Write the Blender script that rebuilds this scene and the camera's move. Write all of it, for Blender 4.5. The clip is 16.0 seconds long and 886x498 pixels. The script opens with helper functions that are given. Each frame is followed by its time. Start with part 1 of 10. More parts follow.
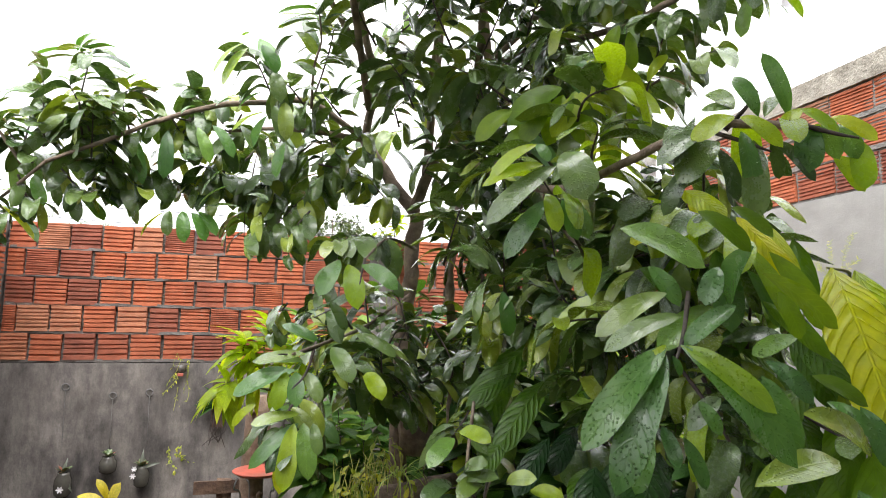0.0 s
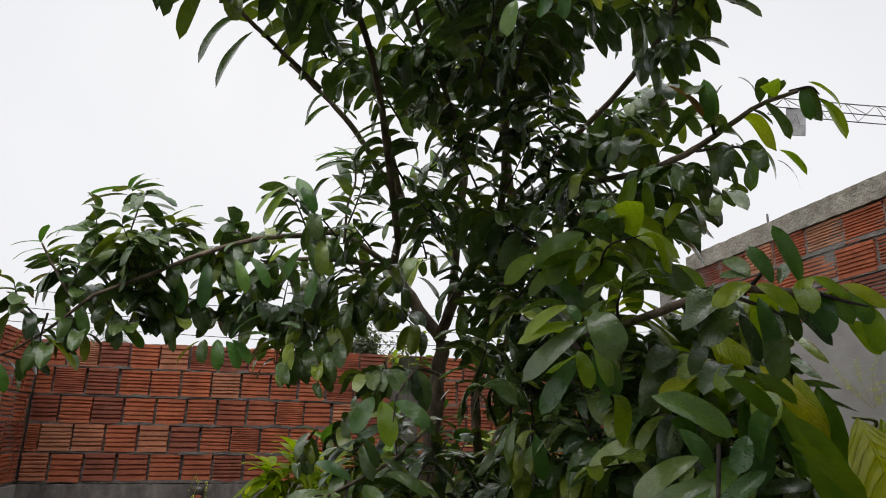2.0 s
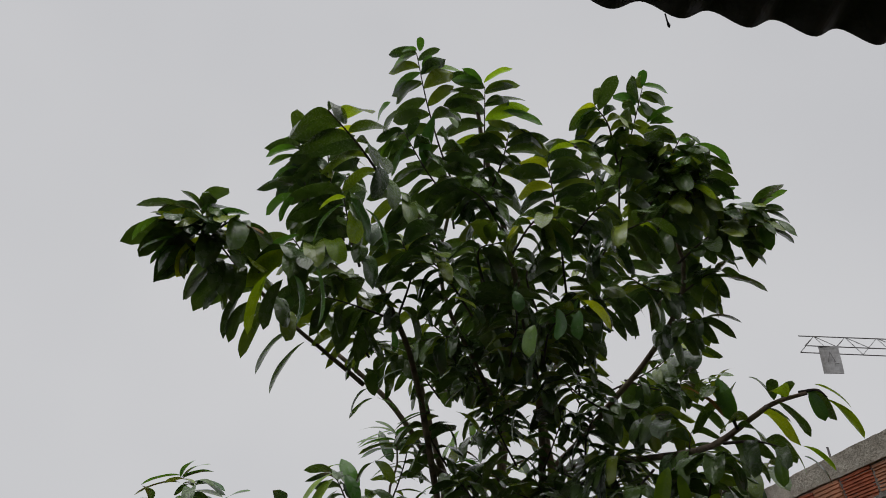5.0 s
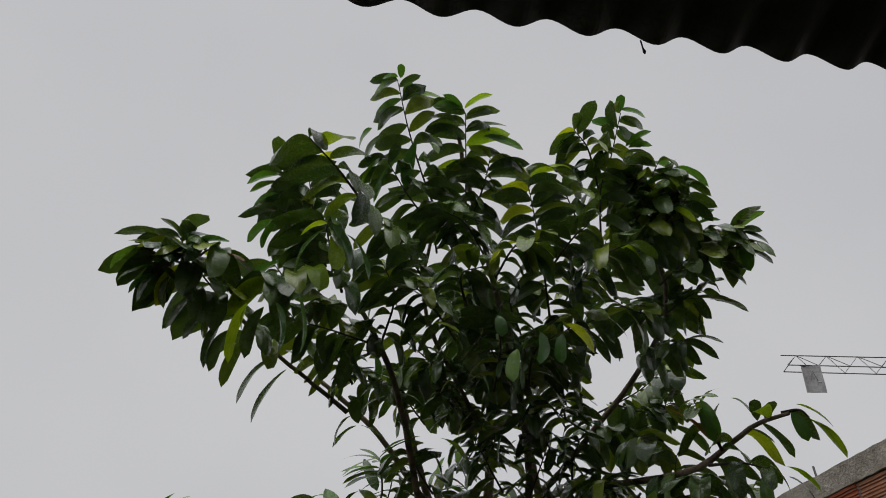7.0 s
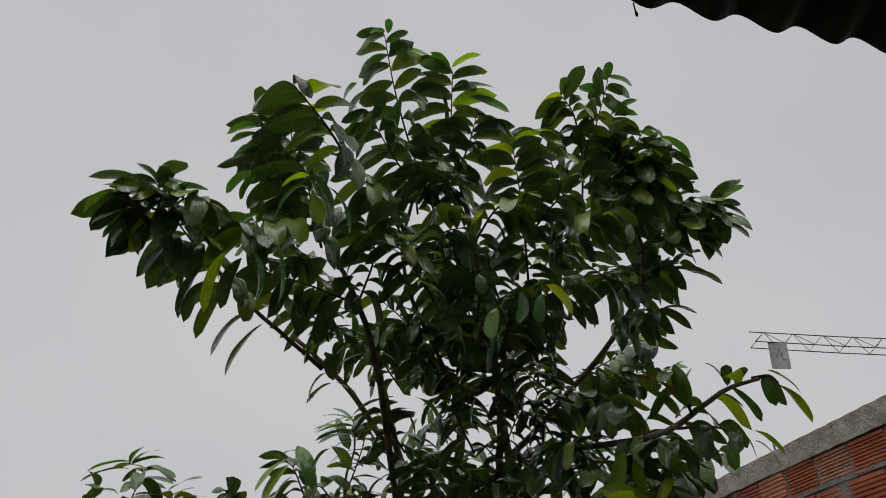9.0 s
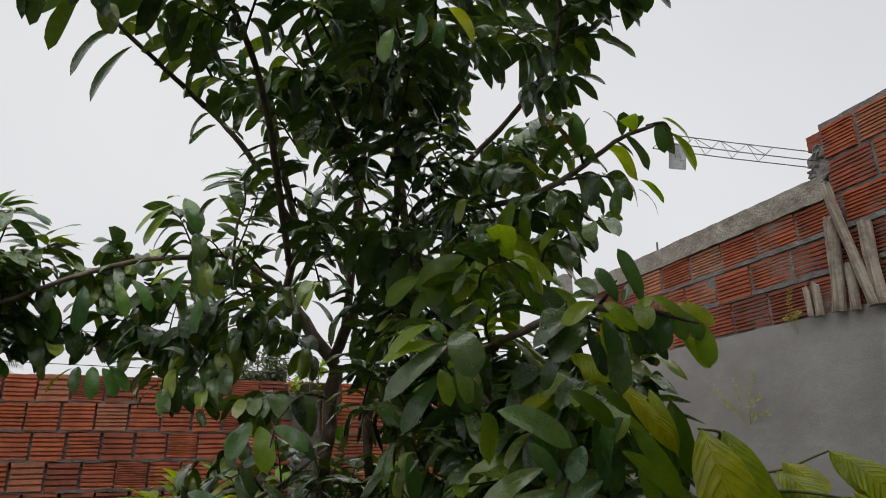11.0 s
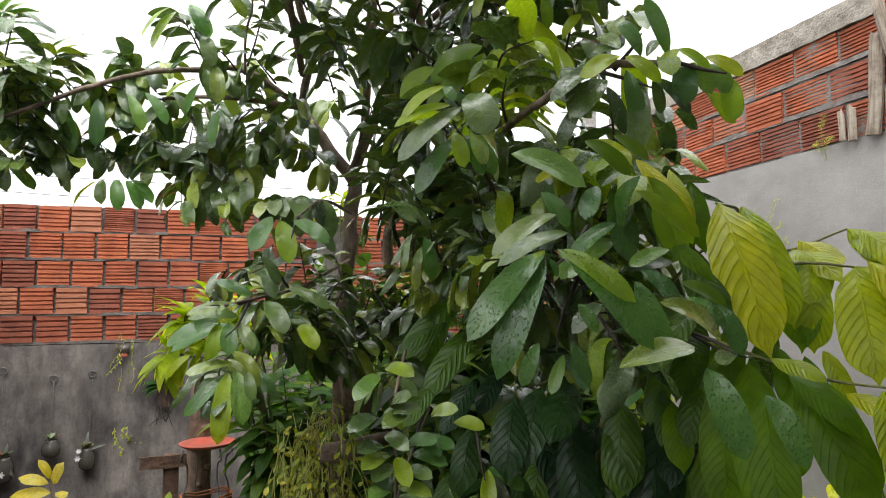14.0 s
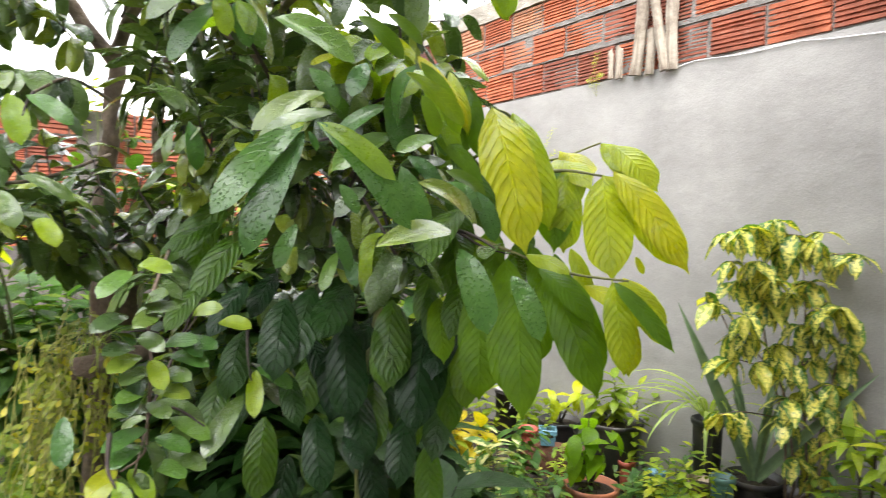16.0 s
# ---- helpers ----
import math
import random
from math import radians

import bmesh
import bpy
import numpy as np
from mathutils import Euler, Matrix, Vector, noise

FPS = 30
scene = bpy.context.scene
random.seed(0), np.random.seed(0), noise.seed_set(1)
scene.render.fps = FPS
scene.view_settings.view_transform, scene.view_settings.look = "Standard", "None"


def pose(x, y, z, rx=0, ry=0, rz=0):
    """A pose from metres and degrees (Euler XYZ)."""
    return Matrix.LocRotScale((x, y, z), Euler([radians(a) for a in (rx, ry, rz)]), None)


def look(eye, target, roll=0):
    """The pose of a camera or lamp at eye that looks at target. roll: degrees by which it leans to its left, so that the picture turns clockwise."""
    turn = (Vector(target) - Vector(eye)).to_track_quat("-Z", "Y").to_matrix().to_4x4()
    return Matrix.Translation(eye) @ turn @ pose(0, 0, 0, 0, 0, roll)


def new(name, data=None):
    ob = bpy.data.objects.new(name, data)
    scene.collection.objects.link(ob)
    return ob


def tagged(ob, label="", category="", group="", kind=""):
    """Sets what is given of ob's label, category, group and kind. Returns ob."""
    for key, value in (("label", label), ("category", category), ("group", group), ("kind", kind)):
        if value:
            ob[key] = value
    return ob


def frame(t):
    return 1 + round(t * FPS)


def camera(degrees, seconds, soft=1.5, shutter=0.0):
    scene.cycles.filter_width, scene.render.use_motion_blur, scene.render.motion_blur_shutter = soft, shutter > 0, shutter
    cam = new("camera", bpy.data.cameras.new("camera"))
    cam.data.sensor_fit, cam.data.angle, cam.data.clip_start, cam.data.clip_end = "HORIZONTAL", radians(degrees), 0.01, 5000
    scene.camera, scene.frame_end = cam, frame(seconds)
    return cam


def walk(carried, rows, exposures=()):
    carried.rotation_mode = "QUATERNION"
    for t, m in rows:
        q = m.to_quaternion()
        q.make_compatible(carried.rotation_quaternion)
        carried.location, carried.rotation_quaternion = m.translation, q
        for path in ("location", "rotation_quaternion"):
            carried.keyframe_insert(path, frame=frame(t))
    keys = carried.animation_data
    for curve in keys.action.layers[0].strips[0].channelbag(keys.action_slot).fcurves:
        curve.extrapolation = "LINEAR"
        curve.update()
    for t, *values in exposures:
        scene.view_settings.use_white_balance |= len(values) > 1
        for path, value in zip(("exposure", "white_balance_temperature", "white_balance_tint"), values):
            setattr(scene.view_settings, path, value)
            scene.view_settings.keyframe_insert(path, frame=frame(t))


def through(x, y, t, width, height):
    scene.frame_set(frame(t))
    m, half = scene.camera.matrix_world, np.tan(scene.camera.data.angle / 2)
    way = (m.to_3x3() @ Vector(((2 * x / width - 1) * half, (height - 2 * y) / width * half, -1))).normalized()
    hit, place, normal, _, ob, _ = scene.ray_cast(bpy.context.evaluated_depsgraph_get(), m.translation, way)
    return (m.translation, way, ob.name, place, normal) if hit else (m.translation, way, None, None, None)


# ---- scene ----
cam = camera(68.80, 16.0, soft=0.9, shutter=0.2)
PATH = [
    (0, (-0.777, 0.230, 1.612), (-0.249, 2.147, 1.827), 1.13),
    (0.5, (-0.794, 0.220, 1.634), (-0.305, 2.138, 1.923), 1.10),
    (1, (-0.801, 0.199, 1.654), (-0.358, 2.115, 2.020), 0.96),
    (1.5, (-0.815, 0.173, 1.671), (-0.350, 2.062, 2.135), 0.80),
    (2, (-0.834, 0.153, 1.678), (-0.378, 2.025, 2.211), 1.23),
    (2.5, (-0.832, 0.142, 1.705), (-0.416, 1.993, 2.340), 0.83),
    (3, (-0.857, 0.092, 1.739), (-0.505, 1.912, 2.489), 1.65),
    (3.5, (-0.879, 0.050, 1.764), (-0.517, 1.827, 2.607), 1.57),
    (4, (-0.872, 0.011, 1.767), (-0.516, 1.732, 2.722), 0.66),
    (4.5, (-0.875, -0.022, 1.784), (-0.552, 1.641, 2.846), 0.16),
    (5, (-0.861, -0.051, 1.805), (-0.588, 1.567, 2.948), -0.10),
    (5.2, (-0.857, -0.047, 1.801), (-0.570, 1.582, 2.927), -0.02),
    (7.3, (-0.854, -0.056, 1.808), (-0.544, 1.508, 3.014), -1.93),
    (7.5, (-0.838, -0.064, 1.797), (-0.544, 1.506, 3.001), -1.55),
    (8, (-0.845, -0.037, 1.810), (-0.516, 1.557, 2.974), -1.70),
    (8.5, (-0.845, -0.025, 1.803), (-0.513, 1.569, 2.964), -1.98),
    (9, (-0.862, -0.022, 1.785), (-0.470, 1.581, 2.916), -1.02),
    (9.5, (-0.841, 0.004, 1.762), (-0.334, 1.651, 2.776), -0.23),
    (10, (-0.787, 0.051, 1.724), (-0.175, 1.743, 2.597), -0.44),
    (10.2, (-0.779, 0.074, 1.717), (-0.134, 1.783, 2.531), -0.70),
    (12.3, (-0.738, 0.130, 1.589), (-0.022, 1.939, 2.046), 0.07),
    (12.5, (-0.735, 0.131, 1.592), (-0.026, 1.945, 2.045), -0.04),
    (13, (-0.728, 0.139, 1.578), (-0.061, 1.988, 1.939), -0.11),
    (13.5, (-0.728, 0.155, 1.550), (-0.040, 2.019, 1.777), -0.59),
    (14, (-0.733, 0.158, 1.531), (-0.069, 2.038, 1.698), -0.42),
    (14.5, (-0.723, 0.169, 1.505), (-0.067, 2.058, 1.528), -0.55),
    (15, (-0.722, 0.183, 1.493), (-0.026, 2.057, 1.448), 0.87),
    (15.5, (-0.698, 0.172, 1.494), (0.168, 1.971, 1.380), 0.87),
    (16, (-0.677, 0.174, 1.484), (0.534, 1.764, 1.414), 1.35),
]
# stops, kelvin and tint as the phone adapts to the sky and back
EXPOSURES = [
    (0.0, 2.46), (0.5, 1.75), (1.0, 1.54), (1.5, 0.95), (3.0, 0.6), (4.5, 0.25), (5.0, 0.1), (7.5, -0.0), (9.0, -0.0),
    (10.0, 0.25), (12.5, 0.85), (13.5, 1.46), (14.5, 2.44), (15.0, 2.72), (16.0, 3.02),
]
walk(cam, [(t, look(eye, target, roll)) for t, eye, target, roll in PATH], EXPOSURES)

# ---- sky and light: an even overcast ----
world = bpy.data.worlds.new("overcast_sky")
scene.world = world
world.use_nodes = True
wt = world.node_tree
wt.nodes.clear()
sky = wt.nodes.new("ShaderNodeTexSky")
sky.sky_type, sky.sun_disc = "NISHITA", False
sky.sun_elevation, sky.sun_rotation = radians(58), radians(200)
sky.air_density, sky.dust_density, sky.ozone_density = 1.0, 6.0, 1.0
grey = wt.nodes.new("ShaderNodeHueSaturation")
grey.inputs["Saturation"].default_value = 0.10
wt.links.new(sky.outputs[0], grey.inputs["Color"])
# cloud layer: nearly even, softly mottled
coords = wt.nodes.new("ShaderNodeTexCoord")
cloud = wt.nodes.new("ShaderNodeTexNoise")
cloud.inputs["Scale"].default_value, cloud.inputs["Detail"].default_value = 1.6, 3.0
wt.links.new(coords.outputs["Generated"], cloud.inputs["Vector"])
tone = wt.nodes.new("ShaderNodeValToRGB")
tone.color_ramp.elements[0].position, tone.color_ramp.elements[1].position = 0.25, 0.8
tone.color_ramp.elements[0].color, tone.color_ramp.elements[1].color = (5.6, 5.65, 5.9, 1), (6.7, 6.7, 6.85, 1)
wt.links.new(cloud.outputs["Fac"], tone.inputs[0])
veil = wt.nodes.new("ShaderNodeMixRGB")
veil.inputs[0].default_value = 0.85
wt.links.new(grey.outputs[0], veil.inputs[1])
wt.links.new(tone.outputs[0], veil.inputs[2])
back = wt.nodes.new("ShaderNodeBackground")
back.inputs["Strength"].default_value = 0.095
wt.links.new(veil.outputs[0], back.inputs[0])
wo = wt.nodes.new("ShaderNodeOutputWorld")
wt.links.new(back.outputs[0], wo.inputs[0])

sun_data = bpy.data.lights.new("sun", "SUN")
sun_data.energy, sun_data.angle, sun_data.color = 1.05, radians(60), (1.0, 0.98, 0.95)
sun = new("sun", sun_data)
sun.matrix_world = look((0, 0, 12), (1.6, 3.2, 4.0))


# ---- materials ----
class Nodes:
    """A material's node tree, with short calls."""

    def __init__(self, name):
        self.mat = bpy.data.materials.new(name)
        self.mat.use_nodes = True
        self.tree = self.mat.node_tree
        self.shader = self.tree.nodes["Principled BSDF"]
        self.out = self.tree.nodes["Material Output"]

    def add(self, kind, **values):
        node = self.tree.nodes.new(kind)
        for key, value in values.items():
            node.inputs[key.replace("_", " ")].default_value = value
        return node

    def link(self, a, b):
        self.tree.links.new(a, b)

    def place(self, scale=(1, 1, 1), uv=False):
        at = self.add("ShaderNodeTexCoord")
        fit = self.add("ShaderNodeMapping")
        fit.inputs["Scale"].default_value = scale
        self.link(at.outputs["UV" if uv else "Object"], fit.inputs[0])
        return fit.outputs[0]

    def noise(self, scale, detail=4.0, rough=0.6, vector=None):
        n = self.add("ShaderNodeTexNoise", Scale=scale, Detail=detail, Roughness=rough)
        if vector is not None:
            self.link(vector, n.inputs["Vector"])
        return n.outputs["Fac"]

    def ramp(self, fac, *stops):
        r = self.add("ShaderNodeValToRGB")
        e = r.color_ramp.elements
        while len(e) < len(stops):
            e.new(0.5)
        for k, (at, colour) in enumerate(stops):
            e[k].position, e[k].color = at, (*colour, 1) if len(colour) == 3 else colour
        self.link(fac, r.inputs[0])
        return r.outputs[0]

    def mix(self, fac, a, b, how="MIX"):
        m = self.add("ShaderNodeMixRGB")
        m.blend_type = how
        for k, v in enumerate((fac, a, b)):
            if isinstance(v, (int, float)):
                m.inputs[k].default_value = v
            elif isinstance(v, tuple):
                m.inputs[k].default_value = (*v, 1)
            else:
                self.link(v, m.inputs[k])
        return m.outputs[0]

    def bump(self, height, strength=0.3, distance=0.01, after=None):
        b = self.add("ShaderNodeBump", Strength=strength, Distance=distance)
        self.link(height, b.inputs["Height"])
        if after is not None:
            self.link(after, b.inputs["Normal"])
        return b.outputs[0]

    def random(self, island=False):
        if island:
            return self.add("ShaderNodeNewGeometry").outputs["Random Per Island"]
        return self.add("ShaderNodeObjectInfo").outputs["Random"]

    def done(self, colour=None, rough=None, normal=None, metal=None):
        for key, v in (("Base Color", colour), ("Roughness", rough), ("Normal", normal), ("Metallic", metal)):
            if v is None:
                continue
            if isinstance(v, (int, float)):
                self.shader.inputs[key].default_value = v
            elif isinstance(v, tuple):
                self.shader.inputs[key].default_value = (*v, 1)
            else:
                self.link(v, self.shader.inputs[key])
        return self.mat


def surface(name, dark, light, scale=8.0, rough=0.8, bump=0.3, fine=60.0, distance=0.006, island=None, spread=0.25):
    """Two scales of mottling, fine relief, and, with island, a tone of its own for each piece."""
    n = Nodes(name)
    v = n.place()
    big = n.ramp(n.noise(scale, 5, 0.6, v), (0.3, dark), (0.72, light))
    small = n.ramp(n.noise(fine, 3, 0.7, v), (0.25, (0.72, 0.72, 0.72)), (0.8, (1.12, 1.12, 1.12)))
    col = n.mix(1.0, big, small, "MULTIPLY")
    if island is not None:
        own = n.ramp(n.random(island), (0.0, (1 - spread,) * 3), (1.0, (1 + spread,) * 3))
        col = n.mix(1.0, col, own, "MULTIPLY")
    return n.done(col, rough, n.bump(n.noise(fine * 0.6, 4, 0.6, v), bump, distance))


def brick_material():
    n = Nodes("fired_clay")
    v = n.place()
    who = n.random()
    base = n.ramp(who, (0.0, (0.22, 0.066, 0.040)), (0.3, (0.31, 0.086, 0.044)), (0.62, (0.42, 0.118, 0.050)), (0.88, (0.37, 0.104, 0.048)), (1.0, (0.44, 0.21, 0.12)))
    shift = n.add("ShaderNodeVectorMath")
    shift.operation = "ADD"
    n.link(v, shift.inputs[0])
    push = n.add("ShaderNodeMath")
    push.operation = "MULTIPLY"
    n.link(who, push.inputs[0])
    push.inputs[1].default_value = 40.0
    n.link(push.outputs[0], shift.inputs[1])
    v = shift.outputs[0]
    blotch = n.ramp(n.noise(9, 5, 0.65, v), (0.3, (0.62, 0.60, 0.60)), (0.7, (1.2, 1.18, 1.15)))
    col = n.mix(1.0, base, blotch, "MULTIPLY")
    dust = n.ramp(n.noise(22, 6, 0.7, v), (0.58, (0, 0, 0)), (0.82, (0.5, 0.5, 0.5)))
    col = n.mix(dust, col, (0.38, 0.28, 0.22))
    return n.done(col, 0.85, n.bump(n.noise(120, 3, 0.7, v), 0.35, 0.003))


def leaf_material(name, old, mid, young, veins=9.0, gloss=0.32, through=0.30, island=False, vein_bump=0.35, pale=None, drops=0.55, shine=0.5, quilt=0.0, heart=False, vein=0.45):
    """Leaf blade: tone of its own, midrib and side veins, wet sheen, light that comes through. pale: blotches of a second colour."""
    n = Nodes(name)
    uv = n.place(uv=True)
    obj = n.place()
    col = n.ramp(n.random(island), (0.0, old), (0.45, mid), (0.74, mid), (0.90, young), (1.0, young))
    col = n.mix(1.0, col, n.ramp(n.noise(30, 4, 0.6, obj), (0.3, (0.75, 0.78, 0.75)), (0.75, (1.2, 1.15, 1.1))), "MULTIPLY")
    sep = n.add("ShaderNodeSeparateXYZ")
    n.link(uv, sep.inputs[0])
    across = n.add("ShaderNodeMath")
    across.operation = "ABSOLUTE"
    shift = n.add("ShaderNodeMath")
    shift.operation = "SUBTRACT"
    n.link(sep.outputs[1], shift.inputs[0])
    shift.inputs[1].default_value = 0.5
    n.link(shift.outputs[0], across.inputs[0])
    slant = n.add("ShaderNodeMath")
    slant.operation = "MULTIPLY_ADD"
    n.link(across.outputs[0], slant.inputs[0])
    slant.inputs[1].default_value = -0.22
    n.link(sep.outputs[0], slant.inputs[2])
    wave = n.add("ShaderNodeMath")
    wave.operation = "MULTIPLY"
    wave.inputs[1].default_value = veins * 2 * math.pi
    curl = n.add("ShaderNodeMath")
    curl.operation = "MULTIPLY"
    n.link(across.outputs[0], curl.inputs[0])
    n.link(across.outputs[0], curl.inputs[1])
    bent = n.add("ShaderNodeMath")
    bent.operation = "MULTIPLY_ADD"
    n.link(curl.outputs[0], bent.inputs[0])
    bent.inputs[1].default_value = -0.42
    n.link(slant.outputs[0], bent.inputs[2])
    wander = n.add("ShaderNodeMath")
    wander.operation = "MULTIPLY_ADD"
    n.link(n.noise(16, 2, 0.5, obj), wander.inputs[0])
    wander.inputs[1].default_value = 0.05
    n.link(bent.outputs[0], wander.inputs[2])
    n.link(wander.outputs[0], wave.inputs[0])
    cosine = n.add("ShaderNodeMath")
    cosine.operation = "COSINE"
    n.link(wave.outputs[0], cosine.inputs[0])
    ribs = n.ramp(cosine.outputs[0], (0.80, (0, 0, 0)), (1.0, (1, 1, 1)))
    mid_rib = n.ramp(across.outputs[0], (0.012, (1, 1, 1)), (0.035, (0, 0, 0)))
    lines = n.mix(1.0, ribs, mid_rib, "LIGHTEN")
    if pale:
        if heart:
            edge = n.add("ShaderNodeMath")
            edge.operation = "MULTIPLY_ADD"
            n.link(n.noise(46, 4, 0.6, obj), edge.inputs[0])
            edge.inputs[1].default_value = 2.4
            n.link(across.outputs[0], edge.inputs[2])
            half = n.add("ShaderNodeMath")
            half.operation = "MULTIPLY"
            n.link(edge.outputs[0], half.inputs[0])
            half.inputs[1].default_value = 0.6
            blot = n.ramp(half.outputs[0], (0.74, (1, 1, 1)), (0.94, (0, 0, 0)))
        else:
            blot = n.ramp(n.noise(16, 3, 0.5, obj), (0.47, (0, 0, 0)), (0.55, (1, 1, 1)))
        col = n.mix(blot, col, pale)
    tint = n.mix(1.0, col, (1.5, 1.45, 1.3), "MULTIPLY")
    col = n.mix(n.mix(1.0, lines, (vein, vein, vein), "MULTIPLY"), col, tint)
    cells = n.add("ShaderNodeTexVoronoi", Scale=250.0)
    n.link(obj, cells.inputs["Vector"])
    round_drops = n.ramp(cells.outputs["Distance"], (0.10, (1, 1, 1)), (0.34, (0, 0, 0)))
    beads = n.mix(1.0, round_drops, n.ramp(n.noise(9, 3, 0.6, obj), (drops - 0.10, (0, 0, 0)), (drops, (1, 1, 1))), "MULTIPLY")
    relief = n.bump(lines, vein_bump, 0.004)
    if quilt:
        relief = n.bump(cosine.outputs[0], quilt, 0.004, relief)
    relief = n.bump(n.noise(18, 3, 0.5, obj), 0.25, 0.012, relief)
    relief = n.bump(n.noise(95, 4, 0.65, obj), 0.32, 0.003, relief)
    relief = n.bump(beads, 0.75, 0.0026, relief)
    rough = n.ramp(n.noise(26, 4, 0.6, obj), (0.3, (gloss - 0.12,) * 3), (0.7, (gloss + 0.16,) * 3))
    rough = n.mix(beads, rough, (0.06, 0.06, 0.06))
    n.done(col, rough, relief)
    n.shader.inputs["Specular IOR Level"].default_value = shine
    n.shader.inputs["Coat Weight"].default_value = 0.45 * shine
    n.shader.inputs["Coat Roughness"].default_value = 0.12
    glow = n.add("ShaderNodeBsdfTranslucent")
    n.link(n.mix(1.0, col, (1.6, 1.65, 0.5), "MULTIPLY"), glow.inputs["Color"])
    both = n.add("ShaderNodeMixShader")
    both.inputs[0].default_value = through
    n.link(n.shader.outputs[0], both.inputs[1])
    n.link(glow.outputs[0], both.inputs[2])
    n.link(both.outputs[0], n.out.inputs["Surface"])
    return n.mat


def plaster_material(name, dark, light, stain, streak=(1.5, 1.5, 0.42), most=0.95):
    """Cement render: trowel mottling, damp streaks that run down, fine sand."""
    n = Nodes(name)
    v = n.place()
    col = n.ramp(n.noise(1.6, 6, 0.62, v), (0.3, dark), (0.72, light))
    runs = n.noise(2.2, 6, 0.7, n.place(streak))
    col = n.mix(n.ramp(runs, (0.40, (0, 0, 0)), (0.66, (most,) * 3)), col, stain)
    col = n.mix(1.0, col, n.ramp(n.noise(140, 3, 0.7, v), (0.3, (0.8, 0.8, 0.8)), (0.75, (1.1, 1.1, 1.1))), "MULTIPLY")
    patches = n.noise(3.2, 8, 0.72, n.place((1.3, 1.3, 0.8)))
    col = n.mix(1.0, col, n.ramp(patches, (0.38, (0.55, 0.54, 0.55)), (0.60, (1.30, 1.28, 1.25))) if most > 0.7 else (1.0, 1.0, 1.0), "MULTIPLY")
    spots = n.ramp(n.noise(14, 4, 0.7, v), (0.66, (0, 0, 0)), (0.74, (0.5, 0.5, 0.5)))
    col = n.mix(spots, col, stain)
    relief = n.bump(n.noise(90, 4, 0.7, v), 0.35, 0.004)
    relief = n.bump(n.noise(5, 4, 0.5, v), 0.3, 0.02, relief)
    return n.done(col, 0.88, relief)


CLAY = brick_material()
MORTAR = surface("mortar", (0.13, 0.118, 0.108), (0.31, 0.288, 0.265), 12, 0.95, 0.9, 90, 0.012)
MORTAR_OLD = surface("weathered_mortar", (0.075, 0.066, 0.062), (0.20, 0.18, 0.165), 12, 0.95, 0.9, 90, 0.012)
CONCRETE = surface("concrete", (0.20, 0.185, 0.165), (0.47, 0.45, 0.42), 7, 0.92, 1.0, 60, 0.02)
COPING = surface("weathered_coping", (0.22, 0.195, 0.155), (0.50, 0.46, 0.39), 9, 0.92, 1.0, 70, 0.014)
PLASTER_OLD = plaster_material("damp_plaster", (0.11, 0.098, 0.092), (0.30, 0.27, 0.25), (0.05, 0.044, 0.042))
PLASTER_NEW = plaster_material("grey_plaster", (0.275, 0.263, 0.250), (0.41, 0.395, 0.375), (0.22, 0.208, 0.198), (0.7, 0.7, 1.3), 0.6)
SOIL = surface("soil", (0.018, 0.013, 0.01), (0.06, 0.045, 0.032), 7, 0.95, 1.0, 45, 0.03)
BARK = surface("bark", (0.095, 0.068, 0.050), (0.31, 0.235, 0.172), 16, 0.9, 0.8, 80, 0.012)
TWIG = surface("twig_bark", (0.03, 0.022, 0.02), (0.09, 0.065, 0.055), 24, 0.85, 0.5, 120, 0.006)
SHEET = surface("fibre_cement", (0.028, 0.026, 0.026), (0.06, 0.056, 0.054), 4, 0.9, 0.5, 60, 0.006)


def grain_material():
    n = Nodes("weathered_board")
    v = n.place((1, 1, 0.06))
    col = n.ramp(n.noise(42, 5, 0.65, v), (0.32, (0.10, 0.078, 0.058)), (0.5, (0.32, 0.27, 0.21)), (0.72, (0.52, 0.46, 0.38)))
    stain = n.ramp(n.noise(9, 5, 0.7, n.place()), (0.45, (0, 0, 0)), (0.68, (0.85, 0.85, 0.85)))
    return n.done(n.mix(stain, col, (0.13, 0.09, 0.066)), 0.88, n.bump(n.noise(60, 4, 0.6, v), 0.8, 0.012))


BOARD = grain_material()
LEAF = leaf_material("soursop_leaf", (0.046, 0.094, 0.036), (0.115, 0.195, 0.045), (0.23, 0.33, 0.04), through=0.13, gloss=0.22, shine=0.75, vein=0.2, vein_bump=0.2)
LEAF_MID = leaf_material("green_soursop_leaf", (0.055, 0.15, 0.040), (0.095, 0.225, 0.045), (0.17, 0.32, 0.055), gloss=0.20, through=0.24, drops=0.40, shine=0.6, vein=0.26, vein_bump=0.25)
LEAF_YOUNG = leaf_material("young_soursop_leaf", (0.24, 0.39, 0.02), (0.33, 0.46, 0.025), (0.45, 0.50, 0.03), gloss=0.28, through=0.36, vein=0.2, vein_bump=0.2)
# light from behind put into the colour: yellow-green base, strong translucency
LEAF_BACKLIT = leaf_material("thin_soursop_leaf", (0.10, 0.19, 0.012), (0.15, 0.25, 0.012), (0.25, 0.34, 0.012), gloss=0.34, through=0.5, vein=0.25, vein_bump=0.2, drops=0.8, shine=0.3)
LEAF_BROWN = leaf_material("withered_soursop_leaf", (0.16, 0.07, 0.02), (0.24, 0.11, 0.025), (0.30, 0.16, 0.03), gloss=0.4, through=0.25, vein=0.2, vein_bump=0.2)
